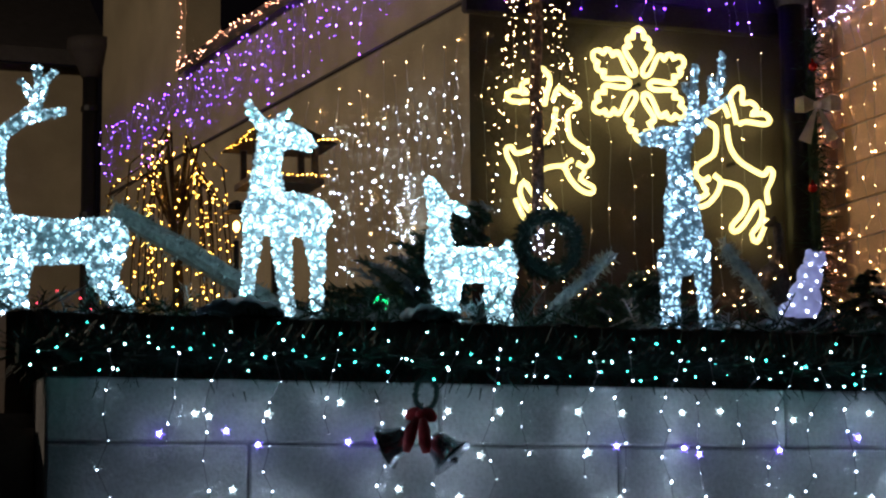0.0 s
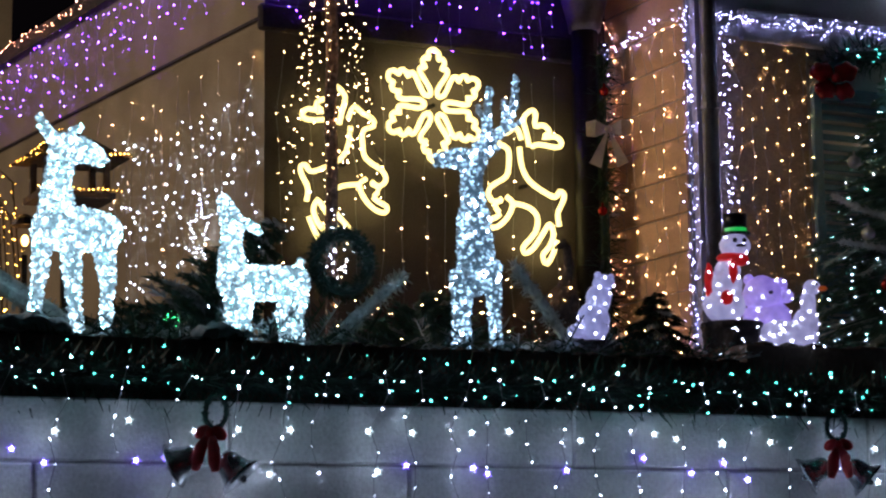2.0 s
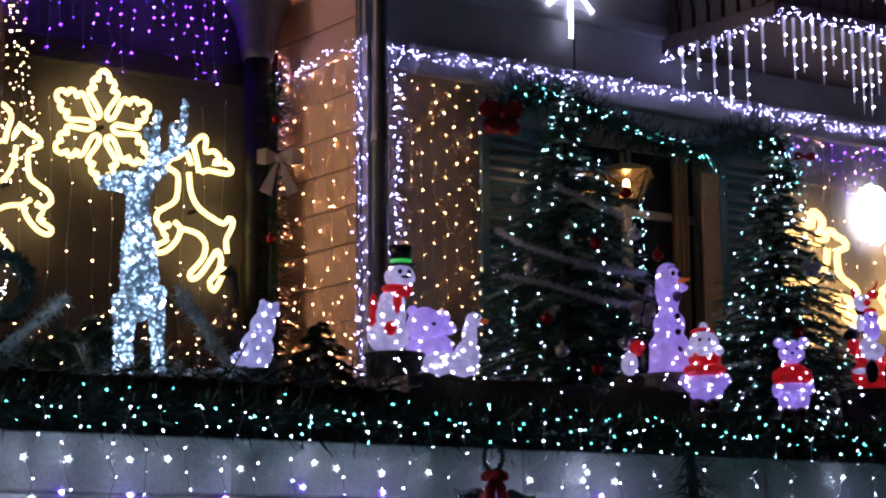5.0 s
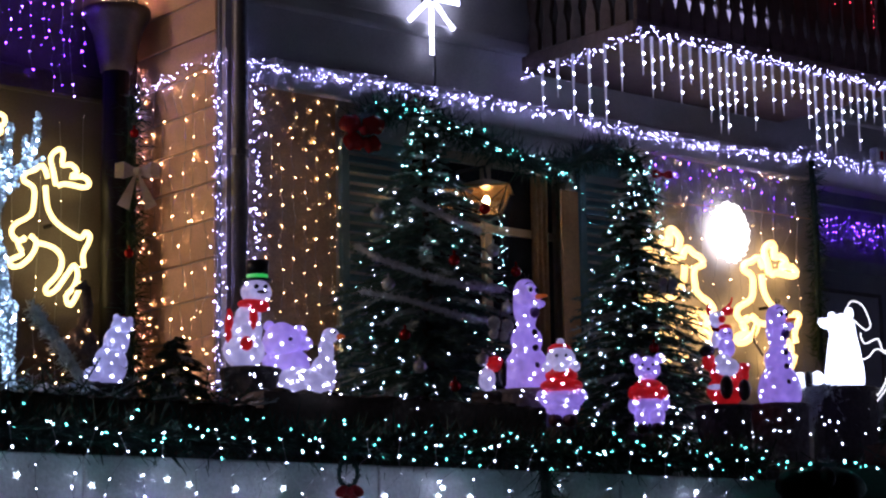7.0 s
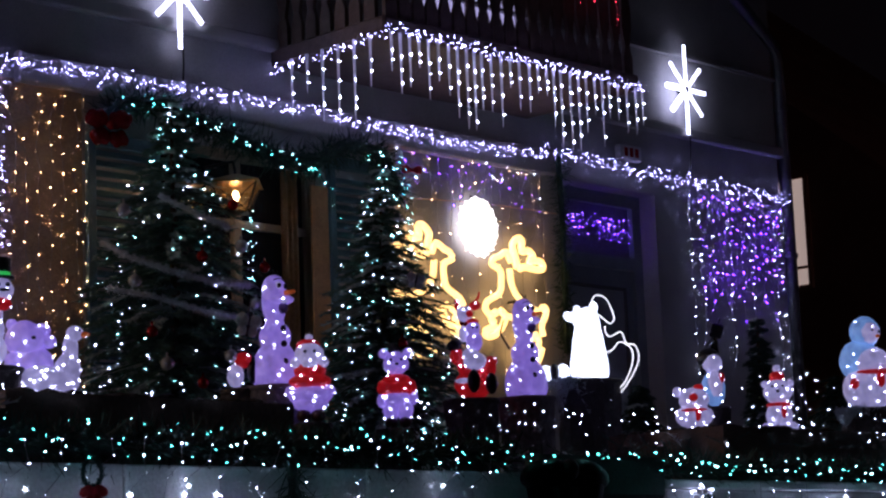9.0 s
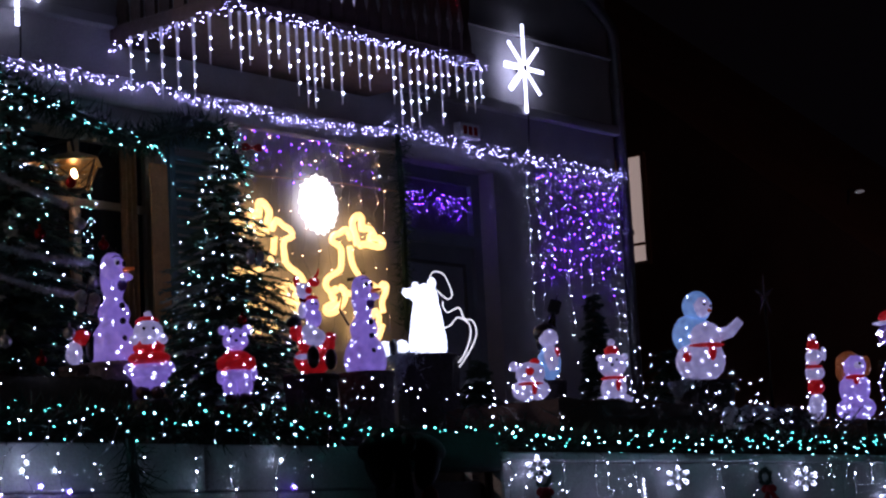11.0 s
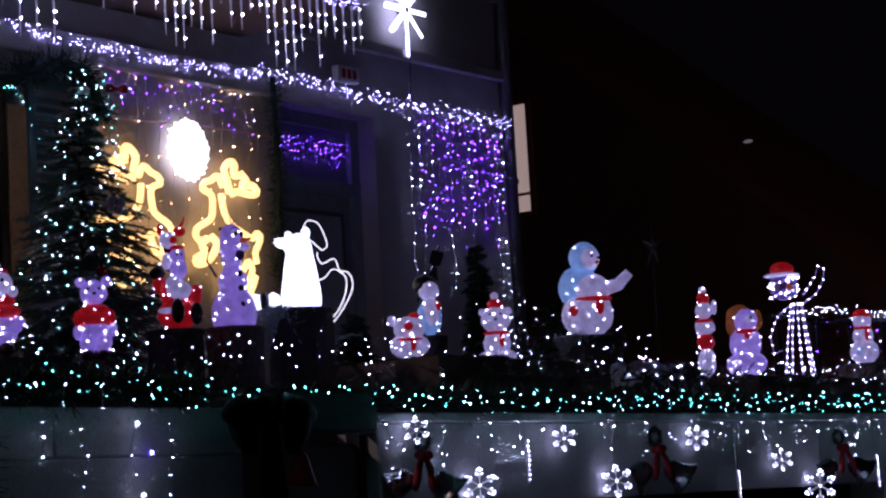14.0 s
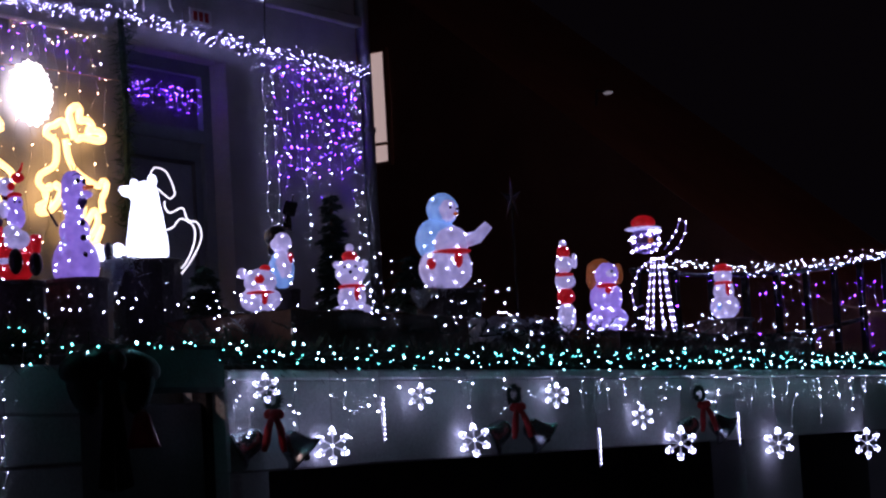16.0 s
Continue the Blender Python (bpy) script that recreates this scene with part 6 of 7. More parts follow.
star(1.51, 5.43, 0.95)
star(6.79, 5.58, 1.0)
sign = holder("alarm_box", (6.03, -0.07, 4.95), "small grey box with red bars on the wall", "box")
part("case", Shape().box(-0.13, 0.13, 0, 0.07, -0.06, 0.06, bevel=0.008), M_PAINT, sign)
for i in range(3):
    part("bar", Shape().box(-0.09 + i * 0.065, -0.05 + i * 0.065, -0.006, 0, -0.035, 0.035), M_RED, sign)

# ---- wreath, lit pole, lamp and willow ----
def wreath(x, y, z, R, r, label):
    g, s = random.Random(int(x * 31)), Shape()
    pts = [Vector((x + R * math.cos(a), y, z + R * math.sin(a))) for a in [2 * math.pi * i / 24 for i in range(25)]]
    s.tube(pts, r * 0.5, 6)
    for p in pts[:-1]:
        for _ in range(60):
            d = Vector((g.gauss(0, 1), g.gauss(0, 1), g.gauss(0, 1))).normalized()
            s.blade(p + d * r * 0.25, d * r * 0.62, d.cross(Vector((0.2, 0.3, 0.9))).normalized() * 0.005)
    thing("wreath", s, [M_FIRD], label, "wreath", "stuff")


M_POLE = mat("brown_bark_pole", (0.16, 0.1, 0.08), 0.8, vary=0.5, scale=30, bump=0.5)
pole = holder("light_pole", (-3.42, -2.62, FLOOR), "slim dark pole wound with warm lamps", "pole")
part("pole", Shape().tube([(0.006 * math.sin(i * 2.1), 0.006 * math.cos(i * 1.7), i * 0.17) for i in range(21)], 0.024, 8), M_POLE, pole)
part("foot", Shape().lathe((0, 0, 0), [(0.14, 0), (0.14, 0.03), (0.03, 0.05)], 16), M_BLACK, pole)
runs = []
for i in range(12):
    a = 2 * math.pi * i / 12
    run, z = [], 4.35 - rnd.uniform(0, 0.1)
    while z > 2.95 + 0.12 * (i % 4):
        q = 0.03 + 0.2 * max(0, 4.15 - z) / 1.2 + rnd.gauss(0, 0.012)
        run.append((-3.42 + math.cos(a) * q, -2.62 + math.sin(a) * q, z))
        z -= rnd.uniform(0.03, 0.06)
    runs.append(run)
runs.append([(-3.42 + rnd.gauss(0, 0.05), -2.64, 3.4 - 0.025 * t) for t in range(34)])
string_lights("pole_lights", "warm lamps hanging in a cone round the pole", runs, L_WARM, 0.0075, M_CABLE, 0.0012, jitter=0.012)
string_lights("white_cluster", "cluster of white lamps in the wreath", [[(-3.42 + rnd.gauss(0, 0.035), -2.7, rnd.uniform(2.66, 2.95)) for _ in range(34)]], L_WHITE, 0.0075, skip_cable=True)
wreath(-3.41, -2.7, 2.74, 0.112, 0.055, "dark twig wreath hanging on the lit pole")

feeder = holder("garden_lantern", (-4.36, -2.2, FLOOR), "dark roofed garden lantern edged with amber lamps", "lantern")
part("post", Shape().tube([(0, 0, 0), (0, 0, 1.0)], 0.03, 8), M_BLACK, feeder)
part("tray", Shape().box(-0.15, 0.15, -0.13, 0.13, 1.0, 1.025), M_WOOD, feeder)
part("roof", Shape().add([(-0.2, -0.16, 1.16), (0.2, -0.16, 1.16), (0.2, 0.16, 1.16), (-0.2, 0.16, 1.16), (-0.04, 0, 1.28), (0.04, 0, 1.28)], [(0, 1, 5, 4), (1, 2, 5), (2, 3, 4, 5), (3, 0, 4), (3, 2, 1, 0)]), M_WOOD, feeder)
for x in (-0.12, 0.12):
    for y in (-0.1, 0.1):
        part("post", Shape().box(x - 0.012, x + 0.012, y - 0.012, y + 0.012, 1.03, 1.17), M_WOOD, feeder)
fx, fy = -4.36, -2.2
string_lights("lantern_lights", "amber lamps along the lantern's roof and tray", [along((fx - 0.2, fy - 0.18, 3.15), (fx + 0.2, fy - 0.18, 3.17), 22), along((fx - 0.2, fy - 0.18, 3.15), (fx - 0.04, fy - 0.02, 3.29), 10), along((fx - 0.16, fy - 0.15, 3.03), (fx + 0.17, fy - 0.15, 3.03), 17), along((fx - 0.2, fy - 0.16, 3.14), (fx - 0.2, fy + 0.18, 3.16), 9)], L_AMBER, 0.007, M_CABLE, 0.002, jitter=0.004)

wil = holder("willow", (-4.62, -1.5, FLOOR), "bare weeping shrub hung with amber lamps", "tree")
part("trunk", Shape().tube([(0, 0, 0), (0.02, 0, 0.5), (0, 0, 0.95)], [0.035, 0.028, 0.02], 7), M_BARK, wil)
runs = []
for i in range(24):
    g = random.Random(100 + i)
    a = 2 * math.pi * i / 24
    R = g.uniform(0.12, 0.36)
    top = g.uniform(1.1, 1.4)
    pts = [Vector((0, 0, 0.8 + 0.1 * g.random())), Vector((math.cos(a) * R * 0.4, math.sin(a) * R * 0.4, top)), Vector((math.cos(a) * R * 0.85, math.sin(a) * R * 0.85, top - 0.1)), Vector((math.cos(a) * R, math.sin(a) * R, top - 0.45)), Vector((math.cos(a) * R * 1.02, math.sin(a) * R, g.uniform(0.4, 0.7)))]
    part("branch", Shape().tube(pts, [0.008, 0.006, 0.004, 0.003, 0.002], 4), M_BARK, wil)
    run = []
    for p, q in zip(pts[1:], pts[2:]):
        n = max(2, int((q - p).length / 0.045))
        run += [p.lerp(q, k / n) + Vector((-4.62, -1.5, FLOOR)) for k in range(n)]
    runs.append(run)
string_lights("willow_lights", "amber lamps down the branches of the shrub", runs, L_AMBER, 0.0095, M_CABLE, 0.0012, jitter=0.02)
lan = holder("candle_lantern", (-4.42, -1.75, FLOOR), "small warm lantern glowing inside the shrub", "lantern")
part("post", Shape().tube([(0, 0, 0), (0, 0, 0.85)], 0.012, 6), M_BLACK, lan)
part("flame", Shape().ball((0, 0, 0.91), (0.015, 0.015, 0.024)), led("candle", (1.0, 0.42, 0.08), 11), lan)
part("cap", Shape().lathe((0, 0, 0.97), [(0.06, 0), (0.045, 0.03), (0.01, 0.05)], 10), M_BLACK, lan)

# ---- on the house front ----
garland("garland", "fir garland with teal lamps over the window", [(0.85, -0.12, 4.45), (1.0, -0.12, 4.6), (1.33, -0.12, 4.66), (1.83, -0.12, 4.53), (2.35, -0.12, 4.42), (2.62, -0.12, 4.45), (2.9, -0.12, 4.6), (3.22, -0.12, 4.58), (3.36, -0.12, 4.3)], 0.14, 700, [M_FIRD, M_FIR], 0.3, 21, 0.4, 0.09)
string_lights("teal_string", "teal lamps in the garland over the window", [along((0.95, -0.22, 4.6), (1.4, -0.22, 4.62), 14) + along((1.4, -0.22, 4.6), (2.55, -0.22, 4.32), 34) + along((2.5, -0.22, 4.35), (2.75, -0.22, 4.1), 5), along((3.0, -0.22, 4.55), (3.4, -0.22, 4.45), 8) + along((3.3, -0.22, 4.5), (3.36, -0.22, 4.0), 22)], L_TEAL, 0.010, M_CABLE, second=L_MINT, share=0.5, jitter=0.06)
garland("garland", "dark garland hanging beside the front door", [(5.12, -0.08, 4.8), (5.14, -0.08, 4.3), (5.12, -0.08, 3.3)], 0.07, 420, [M_FIRD, M_FIR], 0.4, 22, 0.4, 0.08)
garland("garland", "dark garland wound round the rain pipe", [(-0.2, 0.78, 2.1), (-0.2, 0.76, 3.2), (-0.2, 0.78, 4.7)], 0.09, 420, [M_FIRD, M_FIR], 0.3, 23, 0.35, 0.1)
for x, y, z in ((-0.28, 0.7, 3.27), (-0.22, 0.7, 4.45), (-0.25, 0.7, 3.7)):
    thing("bauble", Shape().ball((x, y, z), 0.03, 0, 12, 8).tube([(x, y, z + 0.028), (x, y, z + 0.05)], 0.006, 6), M_BAUBLE, "small shiny red bauble in the pipe garland", "bauble", group="baubles", smooth=True)


M_REDS = mat("red_satin", (0.26, 0.01, 0.012), 0.22, vary=0.3, scale=20, bump=0.3)


def bow(name, label, at, size, material, tails=True):
    top = holder(name, at, label, "bow", group="ribbon bows")
    for sg in (-1, 1):
        s = Shape().add([(0, -0.02, 0.02), (sg * 0.1, -0.05, 0.07), (sg * 0.17, -0.02, 0.06), (sg * 0.17, -0.02, -0.05), (sg * 0.1, -0.05, -0.06), (0, -0.02, -0.02), (sg * 0.1, 0.02, 0.06), (sg * 0.1, 0.02, -0.05)],
                        [(0, 1, 4, 5), (1, 2, 3, 4), (0, 5, 7, 6), (6, 7, 3, 2), (0, 6, 1), (1, 6, 2), (5, 4, 7), (4, 3, 7)])
        part("loop", s, material, top)
        if tails:
            part("tail", Shape().add([(0, -0.015, 0), (sg * 0.02, -0.015, -0.02), (sg * 0.15, -0.03, -0.26), (sg * 0.06, -0.03, -0.3), (0, -0.005, 0), (sg * 0.02, -0.005, -0.02), (sg * 0.15, -0.02, -0.26), (sg * 0.06, -0.02, -0.3)], [(0, 1, 2, 3), (7, 6, 5, 4), (1, 5, 6, 2), (0, 3, 7, 4), (3, 2, 6, 7)]), material, top)
    part("knot", Shape().ball((0, -0.03, 0), (0.03, 0.025, 0.03)), material, top, smooth=True)
    top.matrix_basis = top.matrix_basis @ Matrix.Scale(size, 4)
    return top


bow("ribbon_bow", "pale fabric bow on the pipe garland", pose(-0.22, 0.66, 4.2, 0, 0, -30), 0.8, M_CREAM)
rb = holder("ribbon_bow", (0.84, -0.2, 4.42, 0, 0, -20), "large round red bow at the window garland", "bow", group="ribbon bows")
for sg, up, sz in ((-1, 0.05, 0.075), (1, 0.05, 0.075), (-0.7, -0.06, 0.07), (0.8, -0.07, 0.065)):
    g, s = random.Random(int(sz * 1e4 + up * 100 + sg)), Shape().ball((sg * 0.075, -0.02, up), (sz, 0.05, sz * 0.8), 0, 14, 9)
    s.v = [(a, b, c + 0.008 * math.sin(a * 90 + sg)) for a, b, c in s.v]
    part("loop", s, M_REDS, rb, smooth=True)
part("knot", Shape().ball((0, -0.07, 0), (0.03, 0.025, 0.03), 0, 10, 7), M_REDS, rb, smooth=True)
bow("ribbon_bow", "red bow at the end of the garland", pose(3.42, -0.2, 4.47, 0, 0, -20), 0.45, M_RED, False)

M_AMBERGLASS = mat("amber_glass", (0.95, 0.8, 0.55), 0.12, vary=0.2, scale=20, bump=0.1, transmission=0.95)
M_BRASS = mat("brass", (0.35, 0.22, 0.08), 0.4, 0.8, vary=0.2)


def window_lantern(x, z, k, label):
    """A four-sided lantern, wider at its roof, with crossed bars before the glass."""
    lamp = holder("wall_lantern", (x, -0.3, z), label, "lantern", group="wall lanterns")
    lo, hi, h = 0.105 * k, 0.2 * k, 0.17 * k
    part("roof", Shape().lathe((0, 0, h), [(hi * 1.14, 0), (hi * 1.1, 0.012), (hi * 0.5, 0.05 * k), (0.02, 0.075 * k)], 4), M_BRASS, lamp)
    part("base", Shape().lathe((0, 0, -0.02), [(0.03, 0), (lo, 0.012), (lo, 0.02)], 4), M_BLACK, lamp)
    ring = [[(r * math.cos(i * math.pi / 2), r * math.sin(i * math.pi / 2), q) for i in range(4)] for r, q in ((lo, 0), (hi, h))]
    for i in range(4):
        j = (i + 1) % 4
        part("bar", Shape().tube([ring[0][i], ring[1][i]], 0.006, 5), M_BLACK, lamp)
        pane = part("pane", Shape().add([Vector(p) * 0.97 for p in (ring[0][i], ring[0][j], ring[1][j], ring[1][i])], [(0, 1, 2, 3)]), M_AMBERGLASS, lamp)
        pane.visible_shadow = False
        part("cross", Shape().tube([ring[0][i], ring[1][j]], 0.0035, 5).tube([ring[0][j], ring[1][i]], 0.0035, 5), M_BLACK, pane)
    part("candle", Shape().tube([(0, 0, 0), (0, 0, 0.08 * k)], 0.012, 8), M_CREAM, lamp)
    part("bulb", Shape().ball((0, 0, 0.11 * k), (0.021, 0.021, 0.034)), led("lantern_bulb", (1.0, 0.62, 0.25), 34), lamp)
    part("arm", Shape().tube([(0, 0, h + 0.07 * k), (0, 0.02, h + 0.16), (0, 0.3, h + 0.17)], 0.01, 6), M_BLACK, lamp)


window_lantern(1.75, 3.98, 1.0, "brass wall lantern glowing warm before the window")
window_lantern(1.37, 3.95, 0.8, "smaller brass lantern half hidden by the garland")

# ---- on the terrace wall ----
runs, stars = [], []
x = -5.35
g = random.Random(9)
while x < 0.25:
    n = g.choice((3, 5, 6, 7, 8))
    run, z = [], 2.24
    for i in range(n + 2):
        z -= g.uniform(0.05, 0.085)
        run.append((x + g.uniform(-0.02, 0.02), WALL_Y - 0.03 if z < 2.06 else WALL_Y - 0.15, z))
    runs.append(run)
    if g.random() < (0.85 if x < -1.3 else 0.15):
        for zz in (g.uniform(1.97, 2.03), g.uniform(1.86, 1.94), g.uniform(1.7, 1.78), g.uniform(1.56, 1.66)):
            stars.append((x + g.uniform(-0.04, 0.09), zz))
    x += g.uniform(0.12, 0.2) if x < -1.3 else g.uniform(0.18, 0.3)
string_lights("curtain_lights", "drops of white lamps hanging down the white wall", runs, L_DROP, 0.0075, M_CLEAR, 0.0014, jitter=0.008)
runs = []
x = 1.45
while x < 10.1:
    runs.append([(x + g.uniform(-0.03, 0.03), WALL_Y - 0.04, 2.05 - g.uniform(0.04, 0.075) * (i + 0.5)) for i in range(g.choice((2, 3, 4, 6)))])
    x += g.uniform(0.22, 0.42)
string_lights("curtain_lights", "drops of white lamps hanging down the east wall", runs, L_DROP, 0.0085, M_CLEAR, 0.0014, jitter=0.008)


def star_mesh(R, lamp):
    pts = [((R if i % 2 == 0 else R * 0.42) * math.sin(i * math.pi / 5), (R if i % 2 == 0 else R * 0.42) * math.cos(i * math.pi / 5)) for i in range(10)]
    s = Shape().add([(a, -0.004, b) for a, b in pts] + [(a, 0.004, b) for a, b in pts] + [(0, -0.012, 0)], [(i, (i + 1) % 10, 20) for i in range(10)] + [tuple(range(19, 9, -1))] + [(i, 10 + i, 10 + (i + 1) % 10, (i + 1) % 10) for i in range(10)])
    s.bead((0, -0.012, 0), 0.0055, 1)
    return mesh_of("lamp_star", s, [lamp, L_WHITE])


ME_W, ME_P = star_mesh(0.0175, led("star_shell_white", (0.7, 0.85, 0.8), 0.6)), star_mesh(0.0175, led("star_shell_purple", (0.2, 0.05, 1.0), 1.3))
top = holder("star_curtain", (0, WALL_Y - 0.035, 0), "curtain of small white and purple star lamps on the wall", "string lights", group="string lights")
for x, z in stars:
    ob = new("lamp_star", ME_P if 1.861 < z < 1.938 and g.random() < 0.85 else ME_W)
    ob.parent = top
    ob.matrix_basis = pose(x, 0, z, 0, g.uniform(-25, 25), g.uniform(-50, -10))


def bells(x, z, label, flip=1):
    top = holder("bell_ornament", (x, WALL_Y - 0.08, z, 0, rnd.uniform(-6, 6), -32 if x < 0 else -46), label, "ornament", group="bell ornaments")
    g, ring = random.Random(int(x * 70)), Shape()
    k = 1.0 if x < 0 else 0.6
    loop = [Vector((0.034 * k * math.cos(a), 0, 0.03 + 0.045 * k + 0.05 * k * math.sin(a))) for a in [2 * math.pi * i / 16 for i in range(17)]]
    ring.tube(loop, 0.008, 6)
    for p in loop[:-1]:
        for _ in range(14):
            d = Vector((g.gauss(0, 1), g.gauss(0, 1), g.gauss(0, 1))).normalized()
            ring.blade(p + d * 0.004, d * 0.016, d.cross(Vector((0.2, 0.3, 0.9))).normalized() * 0.003)
    part("ring", ring, M_FIRD, top)
    for sg, tilt in ((-1, 62), (1, 48)):
        bell = part("bell", Shape().lathe((0, 0, -0.1), [(0.072, 0), (0.074, 0.004), (0.07, 0.01), (0.054, 0.024), (0.045, 0.05), (0.039, 0.078), (0.026, 0.094), (0.006, 0.1)], 18), M_SILVER, top, smooth=True)
        bell.matrix_basis = pose(sg * 0.03, -0.012, -0.055, 0, -sg * tilt, 0)
        part("clapper", Shape().ball((0, 0, -0.105), 0.014, 0, 8, 6), M_SILVER, bell, smooth=True)
    for sg in (-1, 1):
        part("ribbon_loop", Shape().ball((sg * 0.026 * k, -0.045, 0.008), (0.028, 0.016, 0.02) if x < 0 else (0.018, 0.012, 0.016), 0, 12, 8, Matrix.Rotation(sg * 0.5, 3, "Y")), M_RED, top, smooth=True)
        part("ribbon_tail", Shape().tube([(sg * 0.006, -0.05, 0), (sg * 0.02, -0.07, -0.04), (sg * 0.026, -0.075, -0.08), (sg * 0.032, -0.07, -0.11)], [0.012, 0.021, 0.02, 0.012] if x < 0 else [0.01, 0.013, 0.013, 0.009], 6), M_RED, top, smooth=True)
    part("knot", Shape().ball((0, -0.055, 0.006), (0.016, 0.014, 0.018)), M_RED, top, smooth=True)
    if x > 0:
        top.matrix_basis = top.matrix_basis @ Matrix.Scale(1.4, 4)


for x, z in ((-4.36, 1.98), (-2.0, 1.98)):
    bells(x, z, "red bow with two bells hanging on the white wall")
for x, z in ((1.64, 1.86), (3.75, 1.86), (6.01, 1.84)):
    bells(x, z, "red bow with silver bells hanging on the beam", -1)


def snowflake_lamp(x, z, R):
    top = holder("snowflake_lamp", (x, WALL_Y - 0.07, z, 0, rnd.uniform(-4, 4), -48 + rnd.uniform(-14, 10)), "clear plastic snowflake with white lamps on the beam", "ornament", group="snowflake lamps")
    s, lamps = Shape(), Shape()
    for i in range(6):
        w = math.pi / 2 + i * math.pi / 3
        c, q = math.cos(w), math.sin(w)
        s.tube([(0, 0, 0), (R * c, 0, R * q)], R * 0.028, 5)
        for f, n in ((0.5, 0.24), (0.76, 0.17)):
            for sg in (-0.75, 0.75):
                a = w + sg
                s.tube([(R * f * c, 0, R * f * q), (R * f * c + R * n * math.cos(a), 0, R * f * q + R * n * math.sin(a))], R * 0.022, 5)
                lamps.bead((R * f * c + R * n * math.cos(a), -0.008, R * f * q + R * n * math.sin(a)), R * 0.05)
        lamps.bead((R * 0.95 * c, -0.008, R * 0.95 * q), R * 0.07)
    lamps.bead((0, -0.01, 0), R * 0.06)
    part("flake", s, led("flake_shell", (0.75, 0.8, 1.0), 0.3), top)
    part("lamp", lamps, L_FLK, top, kind="stuff")
    part("thread", Shape().tube([(0, 0.01, R), (0, 0.01, 2.07 - z)], 0.0015, 4), M_CLEAR, top)


for x, z, R in ((1.62, 1.99, 0.075), (2.1, 1.72, 0.1), (2.86, 1.94, 0.075), (3.34, 1.71, 0.1), (4.22, 1.93, 0.08), (5.23, 1.79, 0.08), (5.71, 1.62, 0.12), (7.19, 1.58, 0.12), (8.79, 1.53, 0.13)):
    snowflake_lamp(x, z, R * 0.85)
for x, z in ((2.55, 1.84), (4.71, 1.64), (6.6, 1.7)):
    t = holder("icicle_lamp", (x, WALL_Y - 0.05, z), "thin lit icicle lamp hanging on the beam", "ornament", group="icicle lamps")
    part("tube", Shape().tube([(0, 0, 0.1), (0, 0, 0.02), (0, 0, -0.12)], [0.007, 0.009, 0.003], 8), L_ICE, t)
    lamps = Shape()
    for i in range(9):
        lamps.bead((rnd.uniform(-0.004, 0.004), -0.008, 0.09 - 0.024 * i), 0.0055 - 0.0002 * i)
    part("lamp", lamps, L_FLK, t, kind="stuff")
    part("thread", Shape().tube([(0, 0.01, 0.1), (0, 0.01, 2.07 - z)], 0.0015, 4), M_CLEAR, t)

# ---- gate between the walls ----
M_GATE = mat("dark_grey_gate", (0.14, 0.13, 0.14), 0.6, vary=0.3, scale=5)
gate = holder("gate", (0, 0, 0), "dark metal gate with cloth along its top", "gate")
part("leaf", Shape().box(0.56, 1.38, WALL_Y + 0.1, WALL_Y + 0.14, 0.1, 1.94, bevel=0.01), M_GATE, gate)
part("post", Shape().box(0.51, 0.56, WALL_Y + 0.08, WALL_Y + 0.16, 0, 2.1), M_BLACK, gate)
part("post", Shape().box(1.38, 1.42, WALL_Y + 0.08, WALL_Y + 0.16, 0, 2.05), M_BLACK, gate)
part("cloth", Shape().box(0.5, 1.4, WALL_Y - 0.03, WALL_Y + 0.09, 1.98, 2.18, bevel=0.02), M_TARP, gate)
gb = holder("ribbon_bow", (0.55, WALL_Y - 0.1, 2.1), "large black satin ribbon bow drooping on the gate", "bow", group="ribbon bows")
M_SATIN = mat("black_satin", (0.006, 0.006, 0.007), 0.6, vary=0.2)
for sg in (-1, 1):
    lobe = Shape().ball((sg * 0.14, -0.02, -0.02), (0.16, 0.045, 0.07), 0, 16, 10, Matrix.Rotation(sg * 0.16, 3, "Y")).ball((sg * 0.17, -0.02, -0.1), (0.075, 0.04, 0.12), 0, 14, 9, Matrix.Rotation(sg * 0.45, 3, "Y"))
    part("loop", lobe, M_SATIN, gb, smooth=True)
    part("tail", Shape().add([(0, -0.02, 0), (sg * 0.03, -0.02, 0), (sg * 0.1, -0.03, -0.5), (sg * 0.01, -0.03, -0.52), (0, -0.01, 0), (sg * 0.03, -0.01, 0), (sg * 0.1, -0.02, -0.5), (sg * 0.01, -0.02, -0.52)], [(0, 1, 2, 3), (7, 6, 5, 4), (1, 5, 6, 2), (0, 3, 7, 4), (3, 2, 6, 7)]), M_SATIN, gb)
part("knot", Shape().ball((0, -0.05, 0), (0.045, 0.04, 0.05)), M_SATIN, gb, smooth=True)
bell_g = holder("bell_ornament", (0.68, WALL_Y - 0.16, 1.97), "large dark red glittering bell on the gate", "ornament", group="bell ornaments")
part("bell", Shape().lathe((0, 0, -0.22), [(0.075, 0), (0.066, 0.02), (0.046, 0.08), (0.034, 0.13), (0.012, 0.155)], 18), mat("red_glitter", (0.3, 0.01, 0.015), 0.3, 0.4, vary=0.6, fine=160), bell_g, smooth=True)
part("cord", Shape().tube([(0, 0, -0.07), (0, 0.08, 0.14)], 0.005, 5), M_BLACK, bell_g)
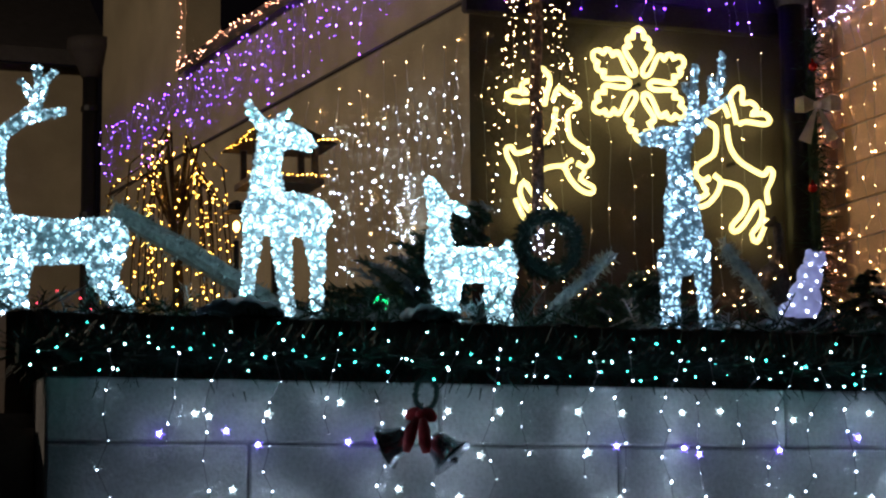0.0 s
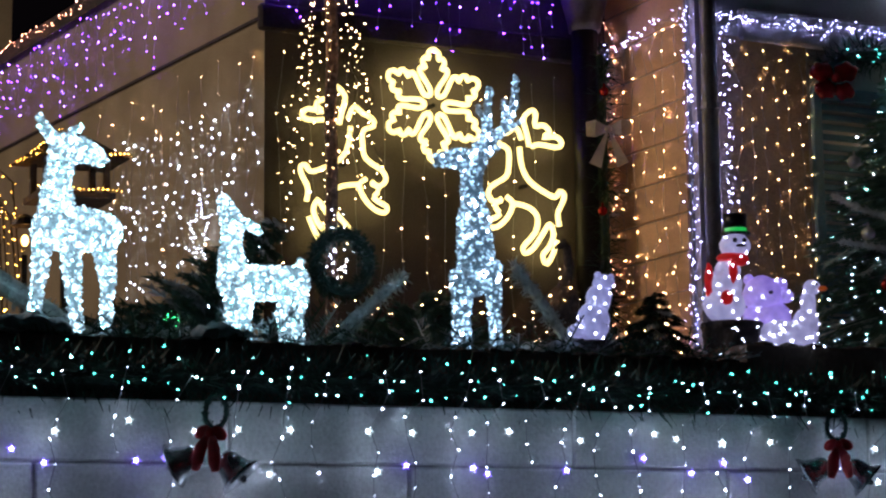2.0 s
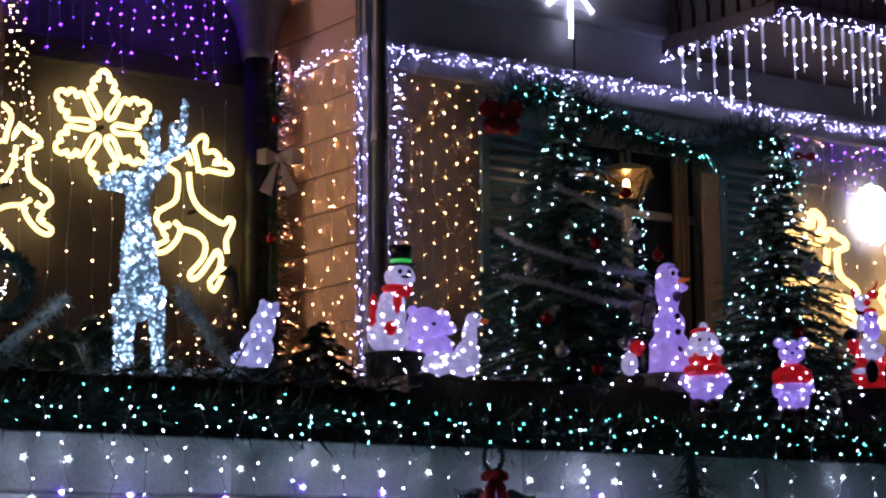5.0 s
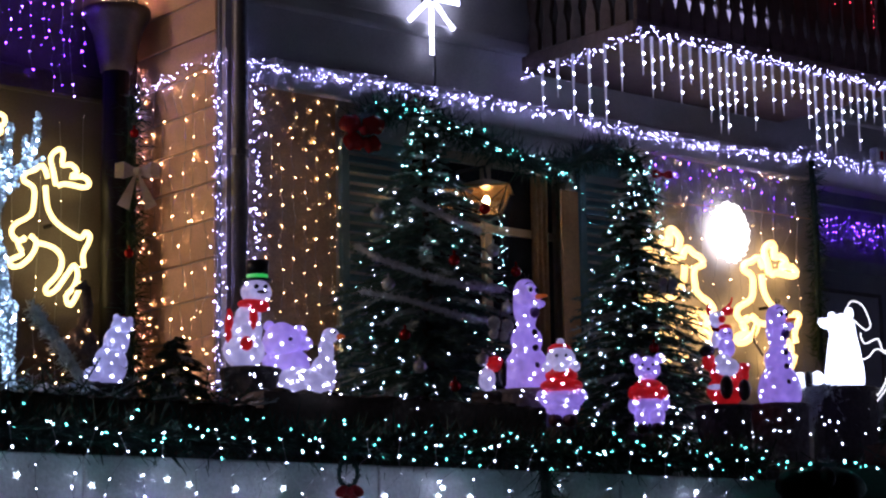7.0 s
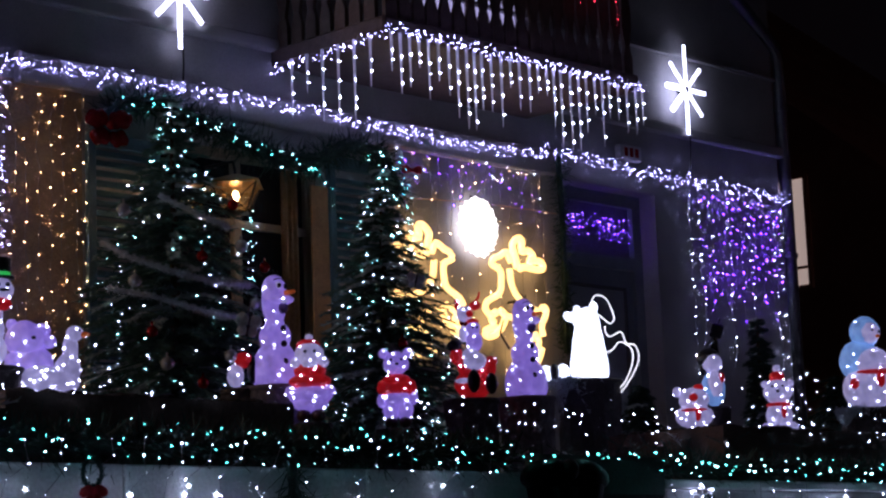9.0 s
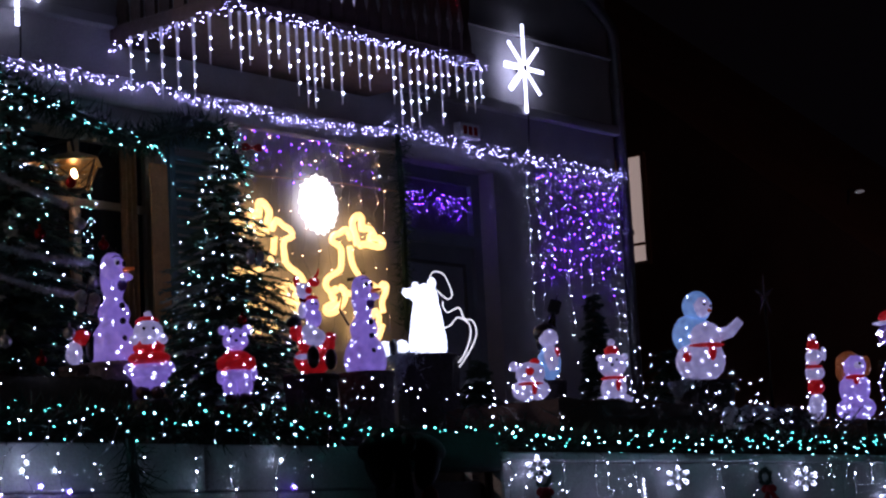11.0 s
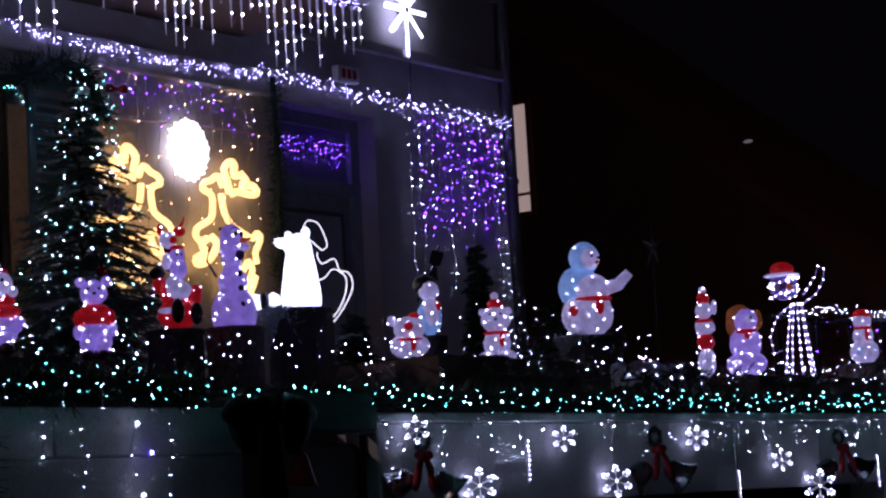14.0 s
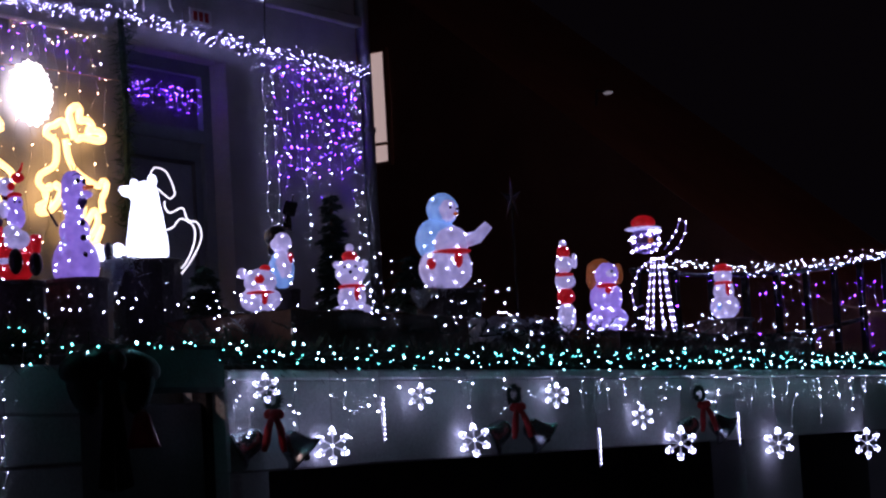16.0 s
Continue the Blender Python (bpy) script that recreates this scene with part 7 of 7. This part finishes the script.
garland("garland", "dark fir spray hanging beside the gate", [(-1.02, WALL_Y - 0.05, 2.12), (-0.99, WALL_Y - 0.05, 1.85), (-0.96, WALL_Y - 0.05, 1.6)], 0.06, 300, [M_FIRD, M_FIR], 0.8, 31, 0.3, 0.12)

# ---- pale star on a pole at the terrace end ----
st = holder("star_topper", (8.8, -1.0, FLOOR), "dim pale star on a thin dark pole", "ornament")
part("pole", Shape().tube([(0, 0, 0), (0, 0, 1.6)], 0.014, 6), M_BLACK, st)
pts = [((0.09 if i % 2 == 0 else 0.03) * math.sin(i * math.pi / 5), (0.2 if i % 2 == 0 else 0.05) * math.cos(i * math.pi / 5)) for i in range(10)]
plate = part("star", Shape().add([(q, -0.015, w) for q, w in pts] + [(q, 0.015, w) for q, w in pts] + [(0, -0.04, 0), (0, 0.04, 0)], [(i, (i + 1) % 10, 20) for i in range(10)] + [((i + 1) % 10 + 10, i + 10, 21) for i in range(10)] + [(i, 10 + i, 10 + (i + 1) % 10, (i + 1) % 10) for i in range(10)]), M_STONE, st)
plate.matrix_basis = pose(0, 0, 1.68, 0, 0, -58)

# ---- bell hung on the purple-lit wall ----
hb = holder("bell_ornament", (6.95, -0.1, 3.55, 0, 18, -50), "dark bow with a bell hanging on the purple-lit wall", "ornament", group="bell ornaments")
part("bell", Shape().lathe((0, 0, -0.14), [(0.07, 0), (0.06, 0.015), (0.045, 0.06), (0.03, 0.1), (0.01, 0.115)], 16), M_SILVER, hb, smooth=True)
part("ribbon", Shape().box(-0.05, 0.05, -0.02, 0.02, -0.03, 0.09, bevel=0.015), M_BLACK, hb)
part("hook", Shape().tube([(0, 0, 0.08), (0, 0.04, 0.14), (0, 0.08, 0.14)], 0.006, 5), M_BLACK, hb)

# ---- more short drops on the beam and over the east planters ----
string_lights("white_drops", "short drops of white lamps down the beam", drops(1.5, 9.3, WALL_Y - 0.05, 2.0, (0.1, 0.42), 0.3, 0.12, 0.6), L_WHITE, 0.011)
string_lights("white_scatter", "white lamps among the pots and twigs", [[(rnd.uniform(2.0, 8.0), -3.3 + rnd.uniform(-0.25, 0.3), 2.3 + rnd.uniform(0.0, 0.22)) for _ in range(65)]], L_WHITE, 0.0095, skip_cable=True)

# ---- the wall's blocks ----
for wall, a, b, z0, z1 in BLOCKS:
    ob = new("block", mesh_of("block", Shape().box(a + 0.004, b - 0.004, WALL_Y, WALL_Y + 0.03, z0 + 0.004, z1 - 0.004, bevel=0.006), M_PAINT))
    ob.parent = wall
